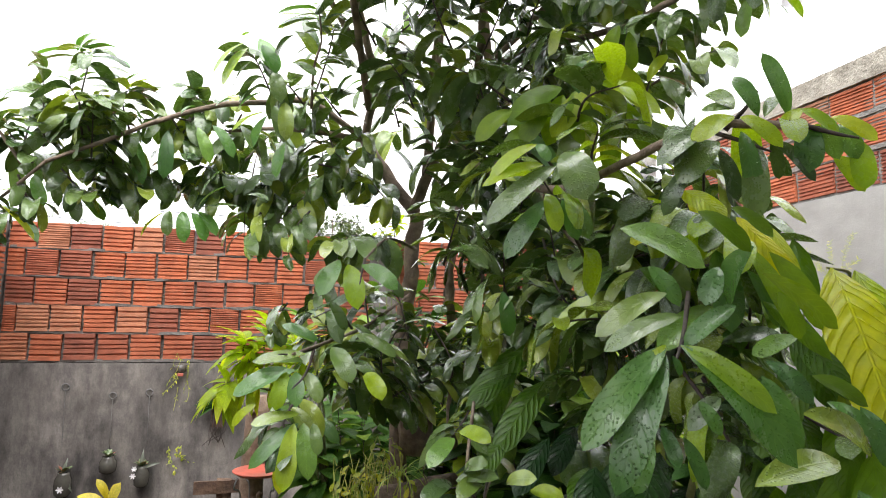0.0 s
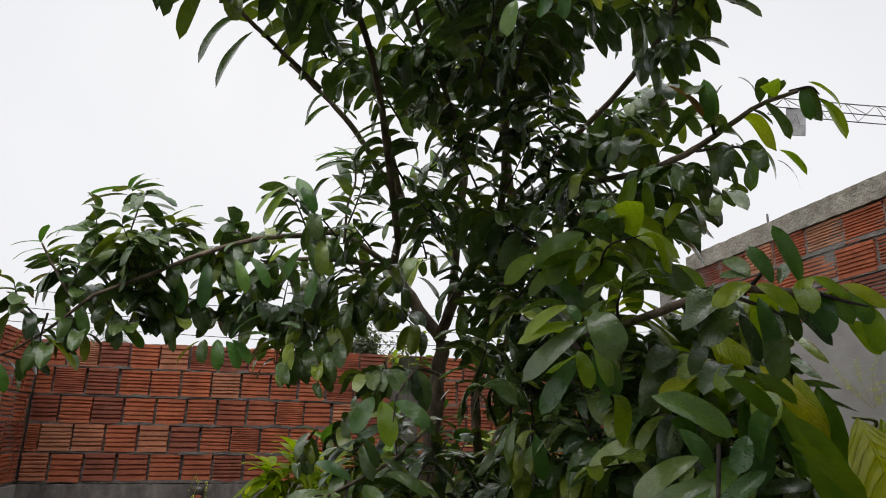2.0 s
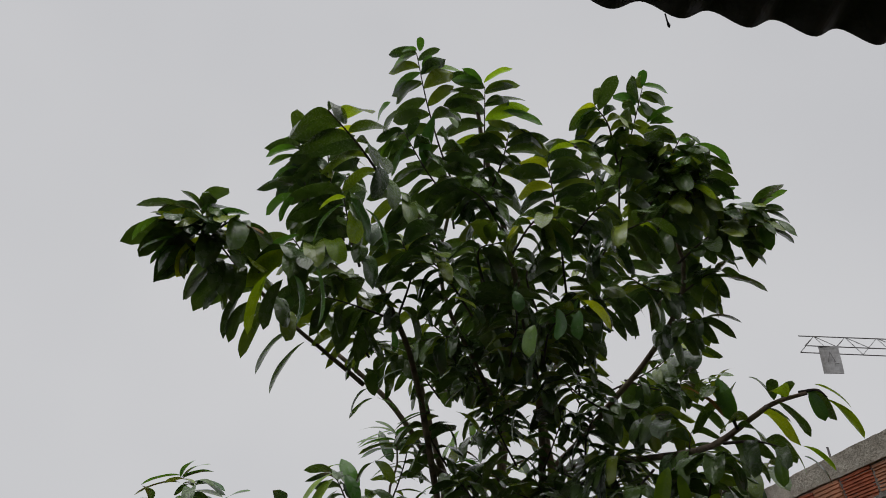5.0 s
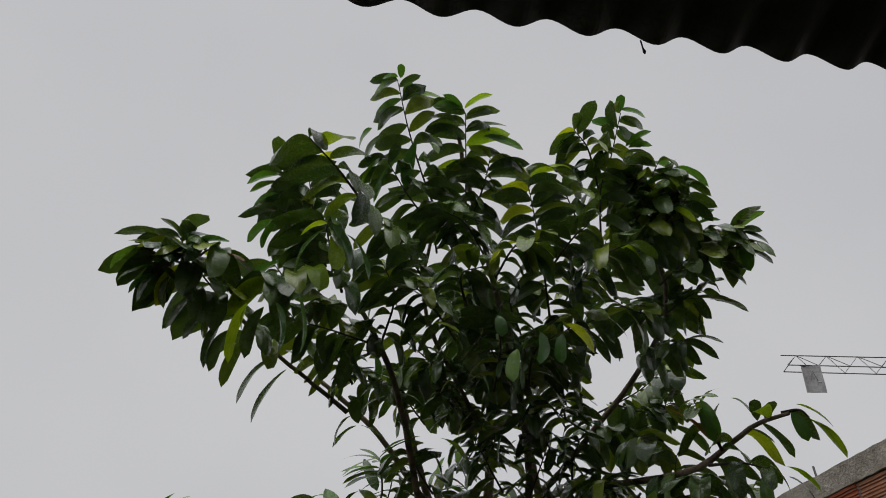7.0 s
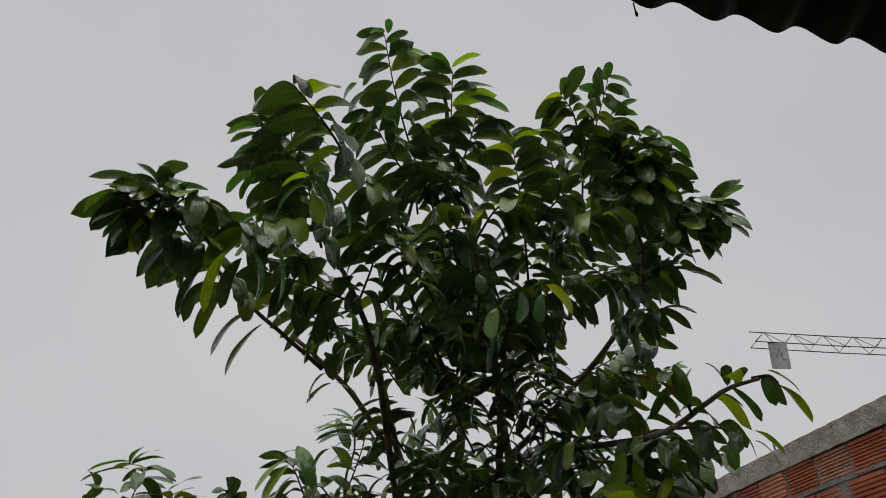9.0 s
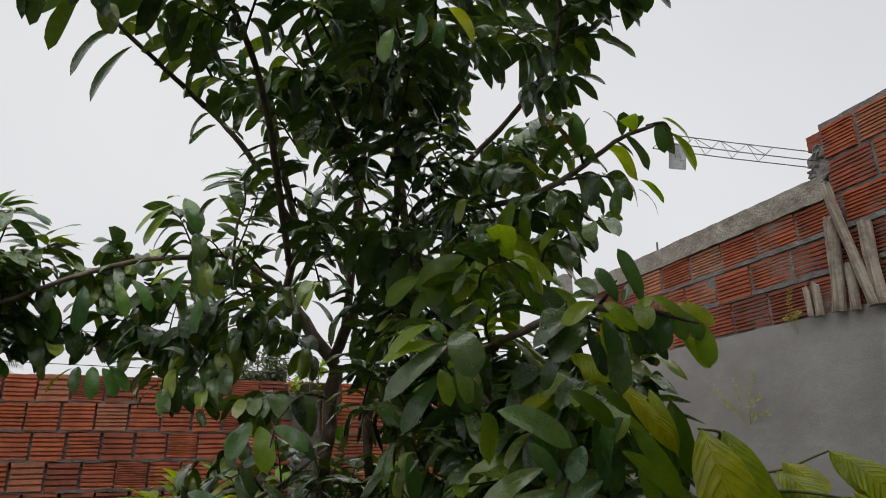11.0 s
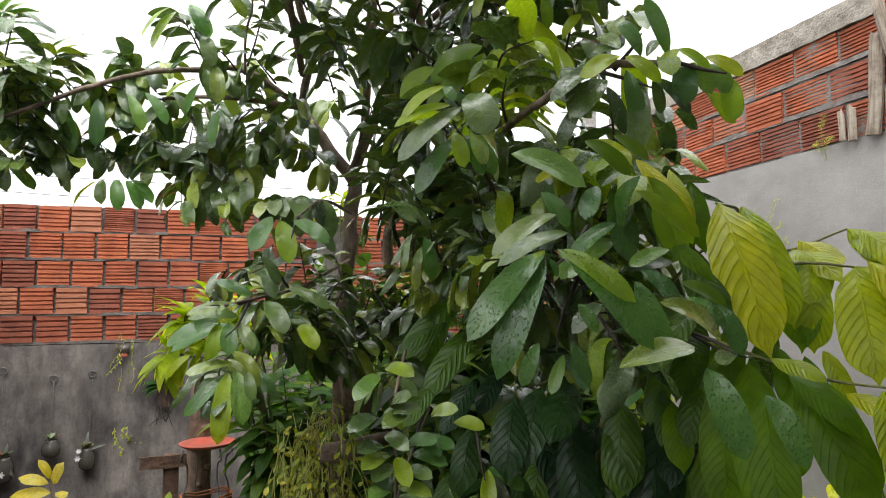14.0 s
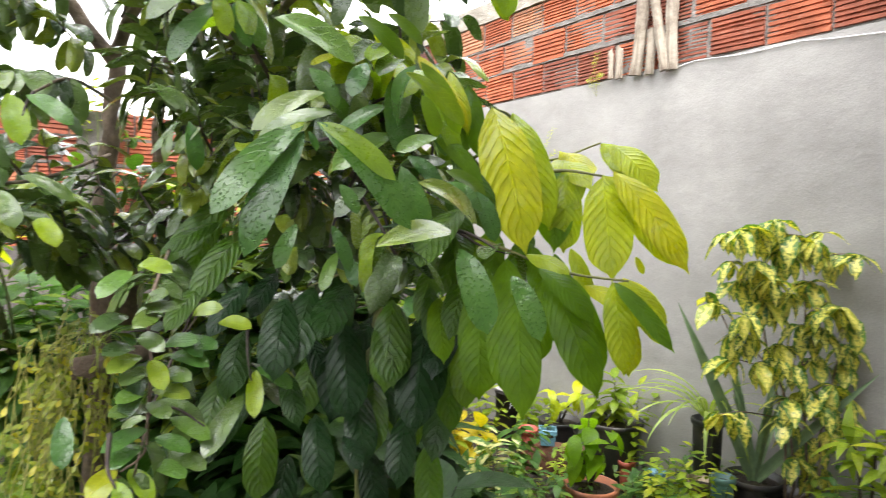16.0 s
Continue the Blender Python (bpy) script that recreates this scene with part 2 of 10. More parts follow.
LEAF_JOINED = leaf_material("soursop_leaves", (0.042, 0.086, 0.032), (0.100, 0.172, 0.042), (0.25, 0.33, 0.04), through=0.11, gloss=0.22, shine=0.7, vein=0.2, island=True)
FAR_LEAF = leaf_material("distant_leaf", (0.05, 0.07, 0.05), (0.07, 0.095, 0.06), (0.10, 0.13, 0.07), island=True)


# ---- building helpers ----
def mesh_of(name, bm, *materials, smooth=False):
    me = bpy.data.meshes.new(name)
    bm.to_mesh(me)
    bm.free()
    for m in materials:
        me.materials.append(m)
    if smooth:
        for p in me.polygons:
            p.use_smooth = True
    return me


def thing(name, bm, material, label, category, group="", kind="", smooth=False):
    ob = new(name, mesh_of(name, bm, material, smooth=smooth))
    return tagged(ob, label, category, group, kind)


def group_thing(name, place, label, category, group="", kind=""):
    ob = new(name)
    ob.location = place
    ob.empty_display_size = 0.1
    return tagged(ob, label, category, group, kind)


def part(name, bm, material, parent, label="", smooth=False, at=None):
    """One mesh object under a thing or a part; vertices in the parent's own space."""
    ob = new(name, mesh_of(name, bm, material, smooth=smooth))
    ob.parent = parent
    if at is not None:
        ob.matrix_basis = at
    return tagged(ob, label)


def box(bm, lo, hi, bevel=0.0):
    m = Matrix.Translation([(a + b) / 2 for a, b in zip(lo, hi)]) @ Matrix.Diagonal([b - a for a, b in zip(lo, hi)] + [1])
    made = bmesh.ops.create_cube(bm, size=1, matrix=m)
    if bevel:
        edges = list({e for v in made["verts"] for e in v.link_edges})
        bmesh.ops.bevel(bm, geom=edges, offset=bevel, segments=2, affect="EDGES", profile=0.6)
    return made


def tube(bm, points, radii, sides=7, knobbly=0.0, seed=0):
    """A tapered limb along a line of points."""
    rng = random.Random(seed)
    points = [Vector(p) for p in points]
    rings, side = [], Vector((1, 0, 0))
    for k, p in enumerate(points):
        ahead = (points[min(k + 1, len(points) - 1)] - points[max(k - 1, 0)]).normalized()
        side = (side - ahead * side.dot(ahead))
        side = side.normalized() if side.length > 1e-4 else ahead.orthogonal().normalized()
        up = ahead.cross(side)
        ring = []
        for s in range(sides):
            a = 2 * math.pi * s / sides
            r = radii[k] * (1 + knobbly * (rng.random() - 0.5))
            ring.append(bm.verts.new(p + (side * math.cos(a) + up * math.sin(a)) * r))
        rings.append(ring)
    for a, b in zip(rings, rings[1:]):
        for s in range(sides):
            bm.faces.new((a[s], a[(s + 1) % sides], b[(s + 1) % sides], b[s]))
    bm.faces.new(rings[0][::-1])
    bm.faces.new(rings[-1])


def curve_line(points, per=5):
    """A smooth line (Catmull-Rom) through a few points."""
    p = [Vector(q) for q in points]
    if len(p) < 3:
        return [p[0].lerp(p[-1], k / per) for k in range(per + 1)]
    ends = [p[0] * 2 - p[1]] + p + [p[-1] * 2 - p[-2]]
    out = []
    for k in range(1, len(ends) - 2):
        a, b, c, d = ends[k - 1 : k + 3]
        for s in range(per):
            t = s / per
            out.append(0.5 * ((2 * b) + (c - a) * t + (2 * a - 5 * b + 4 * c - d) * t * t + (3 * b - a - 3 * c + d) * t**3))
    out.append(p[-1])
    return out


def lathe(bm, profile, sides=20, centre=(0, 0, 0)):
    """A turned body from (radius, height) pairs."""
    rings = []
    for r, z in profile:
        rings.append([bm.verts.new((centre[0] + r * math.cos(2 * math.pi * s / sides), centre[1] + r * math.sin(2 * math.pi * s / sides), centre[2] + z)) for s in range(sides)])
    for a, b in zip(rings, rings[1:]):
        for s in range(sides):
            bm.faces.new((a[s], a[(s + 1) % sides], b[(s + 1) % sides], b[s]))
    bm.faces.new(rings[0][::-1])
    if profile[-1][0] > 0.001:
        bm.faces.new(rings[-1])


# ---- leaves ----
OUTLINES = {  # half-width along a leaf
    "oblong": ((0, 0.05, 0.12, 0.22, 0.36, 0.52, 0.68, 0.80, 0.89, 0.945, 0.98, 1), (0.04, 0.26, 0.48, 0.70, 0.88, 0.98, 1, 0.93, 0.76, 0.52, 0.22, 0.02)),
    "pointed": ((0, 0.08, 0.22, 0.42, 0.6, 0.76, 0.88, 0.95, 1), (0.05, 0.5, 0.85, 1, 0.93, 0.66, 0.3, 0.1, 0.01)),
    "broad": ((0, 0.06, 0.2, 0.4, 0.58, 0.75, 0.87, 0.94, 1), (0.04, 0.36, 0.78, 0.98, 1, 0.86, 0.5, 0.16, 0.01)),
    "lance": ((0, 0.15, 0.35, 0.6, 0.8, 1), (0.1, 0.65, 1, 0.8, 0.42, 0.01)),
    "strap": ((0, 0.1, 0.4, 0.75, 1), (0.8, 1, 0.95, 0.6, 0.02)),
}


def leaf_points(length, width, bend, fold, stations=7, tip="oblong", wavy=0.0, phase=0.0, twist=0.0):
    """Rows of five points across a leaf that starts at the origin, runs along +x and bends down; with (u, v)."""
    rows, x, z, a = [], 0.0, 0.0, 0.0
    for k in range(stations + 1):
        u = k / stations
        w = width * 0.5 * float(np.interp(u, *OUTLINES[tip]))
        row = []
        for j in (-1, -0.5, 0, 0.5, 1):
            y = j * w
            lift = fold * abs(y) + wavy * math.sin(u * 9 + phase + j) * abs(j) * width
            c, s = math.cos(twist * u), math.sin(twist * u)
            px, py, pz = x - lift * math.sin(a), y * c - lift * s, z + lift * math.cos(a) + y * s
            row.append(((px, py, pz), (u, 0.5 + j * 0.5)))
        rows.append(row)
        step = length / stations
        x, z, a = x + step * math.cos(a), z - step * math.sin(a), a + bend / stations
    return rows


def leaf_mesh(name, material, **shape):
    """One leaf as a mesh of its own, with a short stalk's length left at its root and the veins' coordinates."""
    bm = bmesh.new()
    add_leaf(bm, Matrix.Identity(4), leaf_points(**shape))
    me = mesh_of(name, bm, material, smooth=True)
    return me


def add_leaf(bm, m, rows):
    layer = bm.loops.layers.uv.verify()
    grid = [[(bm.verts.new(m @ Vector(p)), uv) for p, uv in row] for row in rows]
    for a, b in zip(grid, grid[1:]):
        for j in range(len(a) - 1):
            four = (a[j], b[j], b[j + 1], a[j + 1])
            face = bm.faces.new([v for v, _ in four])
            face.smooth = True
            for loop, (_, uv) in zip(face.loops, four):
                loop[layer].uv = uv


class JoinedLeaves:
    """Many leaves gathered into one mesh."""

    def __init__(self):
        self.verts, self.faces, self.uvs = [], [], []

    def add(self, m, rows):
        base, n = len(self.verts), len(rows[0])
        flat_uv = []
        for row in rows:
            for p, uv in row:
                self.verts.append((m @ Vector(p))[:])
                flat_uv.append(uv)
        for a in range(len(rows) - 1):
            for j in range(n - 1):
                ids = (a * n + j, (a + 1) * n + j, (a + 1) * n + j + 1, a * n + j + 1)
                self.faces.append([base + i for i in ids])
                self.uvs.extend(flat_uv[i] for i in ids)

    def mesh(self, name, material):
        me = bpy.data.meshes.new(name)
        me.from_pydata(self.verts, [], self.faces)
        layer = me.uv_layers.new(name="veins")
        layer.data.foreach_set("uv", [c for uv in self.uvs for c in uv])
        me.polygons.foreach_set("use_smooth", [True] * len(me.polygons))
        me.materials.append(material)
        return me


def leaf_pose(at, out, face_up, sag=0.0):
    """A leaf's place: root, the way it grows, and the side that looks up."""
    x = Vector(out).normalized()
    x = (x + Vector((0, 0, -sag))).normalized()
    y = Vector(face_up).cross(x)
    y = y.normalized() if y.length > 1e-4 else x.orthogonal().normalized()
    z = x.cross(y)
    m = Matrix((x, y, z)).transposed().to_4x4()
    return Matrix.Translation(at) @ m

# ---- ground and walls ----
bm = bmesh.new()
bmesh.ops.create_grid(bm, x_segments=120, y_segments=120, size=1.0)
for v in bm.verts:
    # dense near, stretching out to the horizon
    r = max(abs(v.co.x), abs(v.co.y))
    k = 4.0 + 400.0 * max(0.0, r - 0.8) ** 2 / 0.04
    v.co.x, v.co.y = v.co.x * k, v.co.y * k + 2.2
    near = max(0.0, 1 - max(abs(v.co.x), abs(v.co.y - 2.2)) / 5)
    v.co.z = near * 0.05 * (noise.fractal(v.co * 1.7, 1.0, 2.0, 4) - 0.2) - 0.01
    # the yard lies lower than the bed, towards the back wall
    low = min(1.0, max(0.0, (-0.55 - v.co.x) / 0.35)) * min(1.0, max(0.0, (v.co.y - 2.6) / 0.5))
    v.co.z -= 0.34 * low * low * (3 - 2 * low)
ground = thing("ground", bm, SOIL, "dark damp garden soil", "ground", kind="structure", smooth=True)


def brick_mesh(name, width, height, depth, grooves, groove, seed=0):
    """A hollow clay block laid on its side: its face ribbed by ragged grooves along its length, its ends a little chipped."""
    bm = bmesh.new()
    g = random.Random(seed)
    profile = [(0.0, 0.0)]
    for k in range(grooves):
        z = height * (k + 1 + g.uniform(-0.12, 0.12)) / (grooves + 1)
        w, deep = groove * g.uniform(0.7, 1.3), g.uniform(0.008, 0.013)
        profile += [(0.0, z - w), (deep, z - w * 0.6), (deep, z + w * 0.6), (0.0, z + w)]
    profile += [(0.0, height)]
    last, columns = len(profile) - 1, []
    for x in (0.0, 0.25, 0.5, 0.75, 1.0):
        end = x in (0.0, 1.0)
        columns.append([bm.verts.new((
            x * width + (g.uniform(-0.001, 0.005) * (1 if x == 0 else -1) if end and 0 < k < last else 0),
            y + (g.uniform(0, 0.003) if end else g.uniform(-0.0006, 0.0006)),
            z + (g.uniform(-0.0016, 0.0016) if 0 < k < last else g.uniform(-0.002, 0.002)))) for k, (y, z) in enumerate(profile)])
    for left, right in zip(columns, columns[1:]):
        for k in range(last):
            bm.faces.new((left[k], right[k], right[k + 1], left[k + 1]))
    left, right = columns[0], columns[-1]
    bl, br = bm.verts.new((0, depth, 0)), bm.verts.new((width, depth, 0))
    tl, tr = bm.verts.new((0, depth, height)), bm.verts.new((width, depth, height))
    bm.faces.new([c[0] for c in columns[::-1]] + [bl, br])
    bm.faces.new([c[-1] for c in columns] + [tr, tl])
    bm.faces.new([left[-1], tl, bl] + left[:-1])
    bm.faces.new(right[:] + [tr, br])
    bmesh.ops.recalc_face_normals(bm, faces=bm.faces)
    return mesh_of(name, bm, CLAY)


def lay_bricks(parent, rows, base, pitch_z, pitch_x, length, meshes, seed, offset=0.5, rough=0.006, starts=(), gap=(0.009, 0.019)):
    r = random.Random(seed)
    for row in range(rows):
        x = starts[row] if starts else -pitch_x * (offset if row % 2 else 0.06) + r.uniform(-0.02, 0.02)
        while x < length - 0.02:
            me = r.choice(meshes)
            wide = me["wide"]
            cut = 1.0
            x0 = x
            if x0 < 0.012:
                x0 = 0.012
                cut = (x + wide - x0) / wide
            if x0 + wide * cut > length:
                cut = (length - x0) / wide
            if cut > 0.12:
                ob = new("brick", me)
                ob.parent = parent
                ob.matrix_basis = pose(x0, r.uniform(-rough, rough), base + row * pitch_z + r.uniform(-0.004, 0.004), 0, r.uniform(-0.9, 0.9), r.uniform(-1.2, 1.2)) @ Matrix.Diagonal((cut, 1, 1, 1))
            x += wide + r.uniform(*gap)


def rough_box(bm, lo, hi, step=0.12, rough=0.006, seed=0):
    """A slab of cement with an uneven face towards -y and uneven edges."""
    nx = max(1, round((hi[0] - lo[0]) / step))
    nz = max(1, round((hi[2] - lo[2]) / step))
    front, rear = {}, {}
    for i in range(nx + 1):
        for k in range(nz + 1):
            x, z = lo[0] + (hi[0] - lo[0]) * i / nx, lo[2] + (hi[2] - lo[2]) * k / nz
            n = noise.fractal(Vector((x * 5 + seed, z * 5, seed)), 1.0, 2.0, 3)
            dz = 0.7 * rough * noise.noise(Vector((x * 9, seed, 3.1))) if k in (0, nz) else 0.0
            front[i, k] = bm.verts.new((x, lo[1] + rough * n * 0.6, z + dz))
            rear[i, k] = bm.verts.new((x, hi[1], z + dz))
    for i in range(nx):
        for k in range(nz):
            bm.faces.new((front[i, k], front[i + 1, k], front[i + 1, k + 1], front[i, k + 1]))
            bm.faces.new((rear[i, k], rear[i, k + 1], rear[i + 1, k + 1], rear[i + 1, k]))
        bm.faces.new((front[i, 0], rear[i, 0], rear[i + 1, 0], front[i + 1, 0]))
        bm.faces.new((front[i, nz], front[i + 1, nz], rear[i + 1, nz], rear[i, nz]))
    for k in range(nz):
        bm.faces.new((front[0, k], front[0, k + 1], rear[0, k + 1], rear[0, k]))
        bm.faces.new((front[nx, k], rear[nx, k], rear[nx, k + 1], front[nx, k + 1]))


def wall_core(name, at, turn, length, top, label, recess=0.012, material=None):
    bm = bmesh.new()
    rough_box(bm, (0, recess, -0.6), (length, 0.13, top), 0.04, 0.022, len(name))
    ob = thing(name, bm, material or MORTAR, label, "wall", kind="structure")
    ob.matrix_basis = pose(*at, 0, 0, 0, turn)
    return ob


small = []
for wide, lines in ((0.186, 5), (0.190, 6), (0.194, 5), (0.189, 4), (0.192, 6)):
    small.append(brick_mesh("brick", wide, 0.174, 0.09, lines, 0.0066, lines + round(wide * 1000)))
    small[-1]["wide"] = wide
fine = brick_mesh("brick", 0.190, 0.174, 0.09, 11, 0.0035, 3)
fine["wide"] = 0.190
large = []
for wide, lines in ((0.300, 7), (0.308, 8), (0.304, 6)):
    large.append(brick_mesh("brick", wide, 0.196, 0.09, lines, 0.0060, lines))
    large[-1]["wide"] = wide

wall_back = wall_core("wall_back", (-2.45, 5.163), 0, 5.22, 2.215, "unfinished red hollow-brick wall over a damp grey plastered base", 0.028, MORTAR_OLD)
bm = bmesh.new()
rough_box(bm, (0.0, -0.012, -0.55), (5.2, 0.006, 1.268), 0.10, 0.010, 2)
part("plaster", bm, PLASTER_OLD, wall_back, "damp dark grey cement plaster")
for row in range(5):
    bm = bmesh.new()
    rough_box(bm, (0.02, 0.001, 1.274 + 0.189 * row), (5.2, 0.03, 1.294 + 0.189 * row), 0.022, 0.014, 20 + row)
    part("mortar_bed", bm, MORTAR_OLD, wall_back)
lay_bricks(wall_back, 5, 1.286, 0.189, 0.205, 5.2, small + [fine], 3)

wall_right = wall_core("wall_right", (2.742, 5.163), -91.88, 6.6, 3.10, "raw red brick wall over smooth light grey plaster with a concrete coping", 0.013)
bm = bmesh.new()
rough_box(bm, (0.0, -0.014, -0.05), (6.6, 0.006, 2.436), 0.15, 0.006, 5)
part("plaster", bm, PLASTER_NEW, wall_right, "smooth light grey cement plaster")
bm = bmesh.new()
rough_box(bm, (-0.1, -0.014, 3.100), (2.58, 0.15, 3.250), 0.030, 0.011, 8)
part("coping", bm, COPING, wall_right, "rough cast concrete coping")
bm = bmesh.new()
rough_box(bm, (2.60, 0.010, 3.10), (6.6, 0.13, 3.57), 0.06, 0.010, 9)
part("upper_core", bm, MORTAR, wall_right)
bm = bmesh.new()
for x, z, rx, rz in ((2.575, 3.29, 0.052, 0.060), (2.545, 3.36, 0.045, 0.050), (2.60, 3.37, 0.050, 0.075), (2.565, 3.415, 0.040, 0.030), (2.52, 3.275, 0.050, 0.030)):
    made = bmesh.ops.create_cube(bm, size=2.0, matrix=Matrix.Translation((x, 0.055, z)) @ Matrix.Rotation(x * 40, 4, "Y") @ Matrix.Diagonal((rx, 0.052, rz, 1)))
    edges = list({e for v in made["verts"] for e in v.link_edges})
    bmesh.ops.subdivide_edges(bm, edges=edges, cuts=4, use_grid_fill=True)
for v in bm.verts:
    v.co += Vector((1, 0.6, 1)) * 0.035 * noise.fractal(v.co * 16, 1.0, 2.0, 3) + Vector((0, 0.012, 0)) * noise.noise(v.co * 45)
part("mortar_lump", bm, MORTAR, wall_right, "rough lump of grey mortar")
# half a hollow block on the lump, its cells open to the end
bm = bmesh.new()
for x0, x1, z0, z1 in ((2.50, 2.60, 3.43, 3.445), (2.50, 2.60, 3.475, 3.488), (2.50, 2.60, 3.515, 3.53)):
    box(bm, (x0, 0.012, z0), (x1, 0.10, z1), 0.002)
for y0 in (0.012, 0.05, 0.088):
    box(bm, (2.503, y0, 3.44), (2.598, y0 + 0.012, 3.52))
part("half_brick", bm, CLAY, wall_right, "broken hollow clay block")
for row in range(1, 3):
    bm = bmesh.new()
    rough_box(bm, (0.02, -0.001, 2.441 + 0.2215 * row), (6.6, 0.03, 2.470 + 0.2215 * row), 0.03, 0.012, 30 + row)
    part("mortar_bed", bm, MORTAR, wall_right)
lay_bricks(wall_right, 3, 2.452, 0.2215, 0.324, 6.6, large, 5, starts=(-0.22, -0.03, -0.27), gap=(0.013, 0.026))
upper = group_thing("upper_courses", (2.60, 0, 0), "", "")
upper.parent = wall_right
lay_bricks(upper, 2, 3.118, 0.2215, 0.324, 4.0, large, 6, 0.3, gap=(0.013, 0.026))

wall_left = wall_core("wall_left", (-2.45, -0.6), 90, 6.0, 2.215, "unfinished red hollow-brick wall over grey plaster")
bm = bmesh.new()
rough_box(bm, (0.0, -0.012, -0.55), (5.75, 0.006, 1.268), 0.15, 0.010, 4)
part("plaster", bm, PLASTER_NEW, wall_left, "light grey cement plaster")
lay_bricks(wall_left, 5, 1.290, 0.189, 0.205, 5.75, small, 12)

# the house behind, which closes the yard
bm = bmesh.new()
box(bm, (-2.45, -1.35, -0.1), (2.6, -1.2, 3.3))
thing("wall_house", bm, PLASTER_NEW, "plain grey plastered house wall", "wall", kind="structure")

# ---- corrugated eave overhead ----
bm = bmesh.new()
pitch, amp = 0.1765, 0.024
xs = [-1.75 + 0.0147 * k for k in range(300)]
lines = []
for y, z in ((0.794, 3.124), (0.2, 3.232), (-1.3, 3.502)):
    for dz in (0.0, 0.007):
        lines.append([bm.verts.new((x, y, z + 0.041 + 0.025 * x + dz + amp * math.sin(2 * math.pi * (x + 0.63) / pitch))) for x in xs])
for a, b, flip in ((0, 2, 0), (2, 4, 0), (1, 3, 1), (3, 5, 1), (0, 1, 1), (4, 5, 0)):
    for k in range(len(xs) - 1):
        four = (lines[a][k], lines[a][k + 1], lines[b][k + 1], lines[b][k])
        bm.faces.new(four[::-1] if flip else four)
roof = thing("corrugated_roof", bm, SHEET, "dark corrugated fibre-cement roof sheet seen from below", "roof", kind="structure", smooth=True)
bm = bmesh.new()
tube(bm, [(-0.18, 0.794, 3.147), (-0.18, 0.795, 3.117), (-0.179, 0.795, 3.104), (-0.179, 0.795, 3.097)], [0.0018, 0.002, 0.004, 0.0015], 7)
part("drip", bm, SHEET, roof, "dark drip hanging from the edge", smooth=True)

# ---- the soursop tree ----
rng = random.Random(7)
tree = group_thing("soursop_tree", (-0.27, 2.66, 0.0), "soursop tree with glossy wet dark green leaves on slim brown limbs", "tree")
TREE_FROM = Matrix.Translation((0.27, -2.66, 0.0))
trunk_done = []
twig_wood = bmesh.new()
sites = []


def limb(points, thick, thin):
    """A bare limb; the first is the trunk."""
    line = curve_line(points, 5)
    n = len(line)
    bm = bmesh.new()
    jog = [Vector((rng.uniform(-1, 1), rng.uniform(-1, 1), 0)) * thick * 0.18 for _ in line]
    jog[0] = jog[-1] = Vector()
    tube(bm, [TREE_FROM @ (p + j) for p, j in zip(line, jog)], [thick + (thin - thick) * k / (n - 1) for k in range(n)], 9, 0.14, len(trunk_done))
    part("limb" if trunk_done else "trunk", bm, BARK, tree, smooth=True)
    trunk_done.append(1)


def twig(points, count, size, tone=0.06):
    """A leafy twig: two ranks of leaves that arch out and hang."""
    line = curve_line(points, 6)
    n = len(line)
    tube(twig_wood, [TREE_FROM @ p for p in line], [0.0042 - 0.0028 * k / (n - 1) for k in range(n)], 5)
    count = round(count * 1.8)
    turn = rng.uniform(-0.5, 0.5)
    for k in range(count):
        u = 0.10 + 0.90 * (k + rng.uniform(-0.25, 0.25)) / max(1, count - 1)
        u = min(0.999, max(0.0, u))
        at = line[0]
        f = u * (n - 1)
        i = min(int(f), n - 2)
        at = line[i].lerp(line[i + 1], f - i)
        ahead = (line[i + 1] - line[i]).normalized()
        flat = ahead.cross(Vector((0, 0, 1)))
        flat = flat.normalized() if flat.length > 0.15 else Vector((math.cos(turn * 6), math.sin(turn * 6), 0))
        over = flat.cross(ahead)
        side = (1 if k % 2 else -1) * (flat * math.cos(turn) + over * math.sin(turn))
        forward = 0.30 + 0.35 * max(0, u - 0.75) * 4 * rng.uniform(0.5, 1.0)
        out = side + ahead * forward + Vector((rng.uniform(-1, 1), rng.uniform(-1, 1), rng.uniform(-0.6, 0.6))) * 0.28
        upward = Vector((0, 0, 1)) + over * 0.5 + Vector((rng.uniform(-1, 1), rng.uniform(-1, 1), 0)) * 0.35
        length = size * rng.uniform(0.102, 0.148) * (0.72 if u > 0.93 else 1.0)
        sites.append((at, out, upward, length * 1.06, 0.35 - 0.6 * u + rng.uniform(-0.25, 0.25), rng.random() < tone * (0.5 + u)))


limb([(-0.29, 2.70, -0.12), (-0.28, 2.68, 0.53), (-0.27, 2.67, 0.97), (-0.26, 2.66, 1.28), (-0.26, 2.66, 1.54), (-0.24, 2.65, 1.78), (-0.22, 2.64, 2.01)], 0.038, 0.028)
limb([(-0.23, 2.62, 2.01), (-0.33, 2.68, 2.16), (-0.42, 2.72, 2.31)], 0.026, 0.021)
limb([(-0.42, 2.72, 2.31), (-0.41, 2.59, 2.49), (-0.47, 2.47, 2.64), (-0.55, 2.34, 2.82), (-0.60, 2.22, 2.96)], 0.017, 0.011)
limb([(-0.46, 2.37, 2.32), (-0.60, 1.93, 2.60), (-0.71, 1.67, 2.74), (-0.87, 1.40, 2.83)], 0.0125, 0.006)
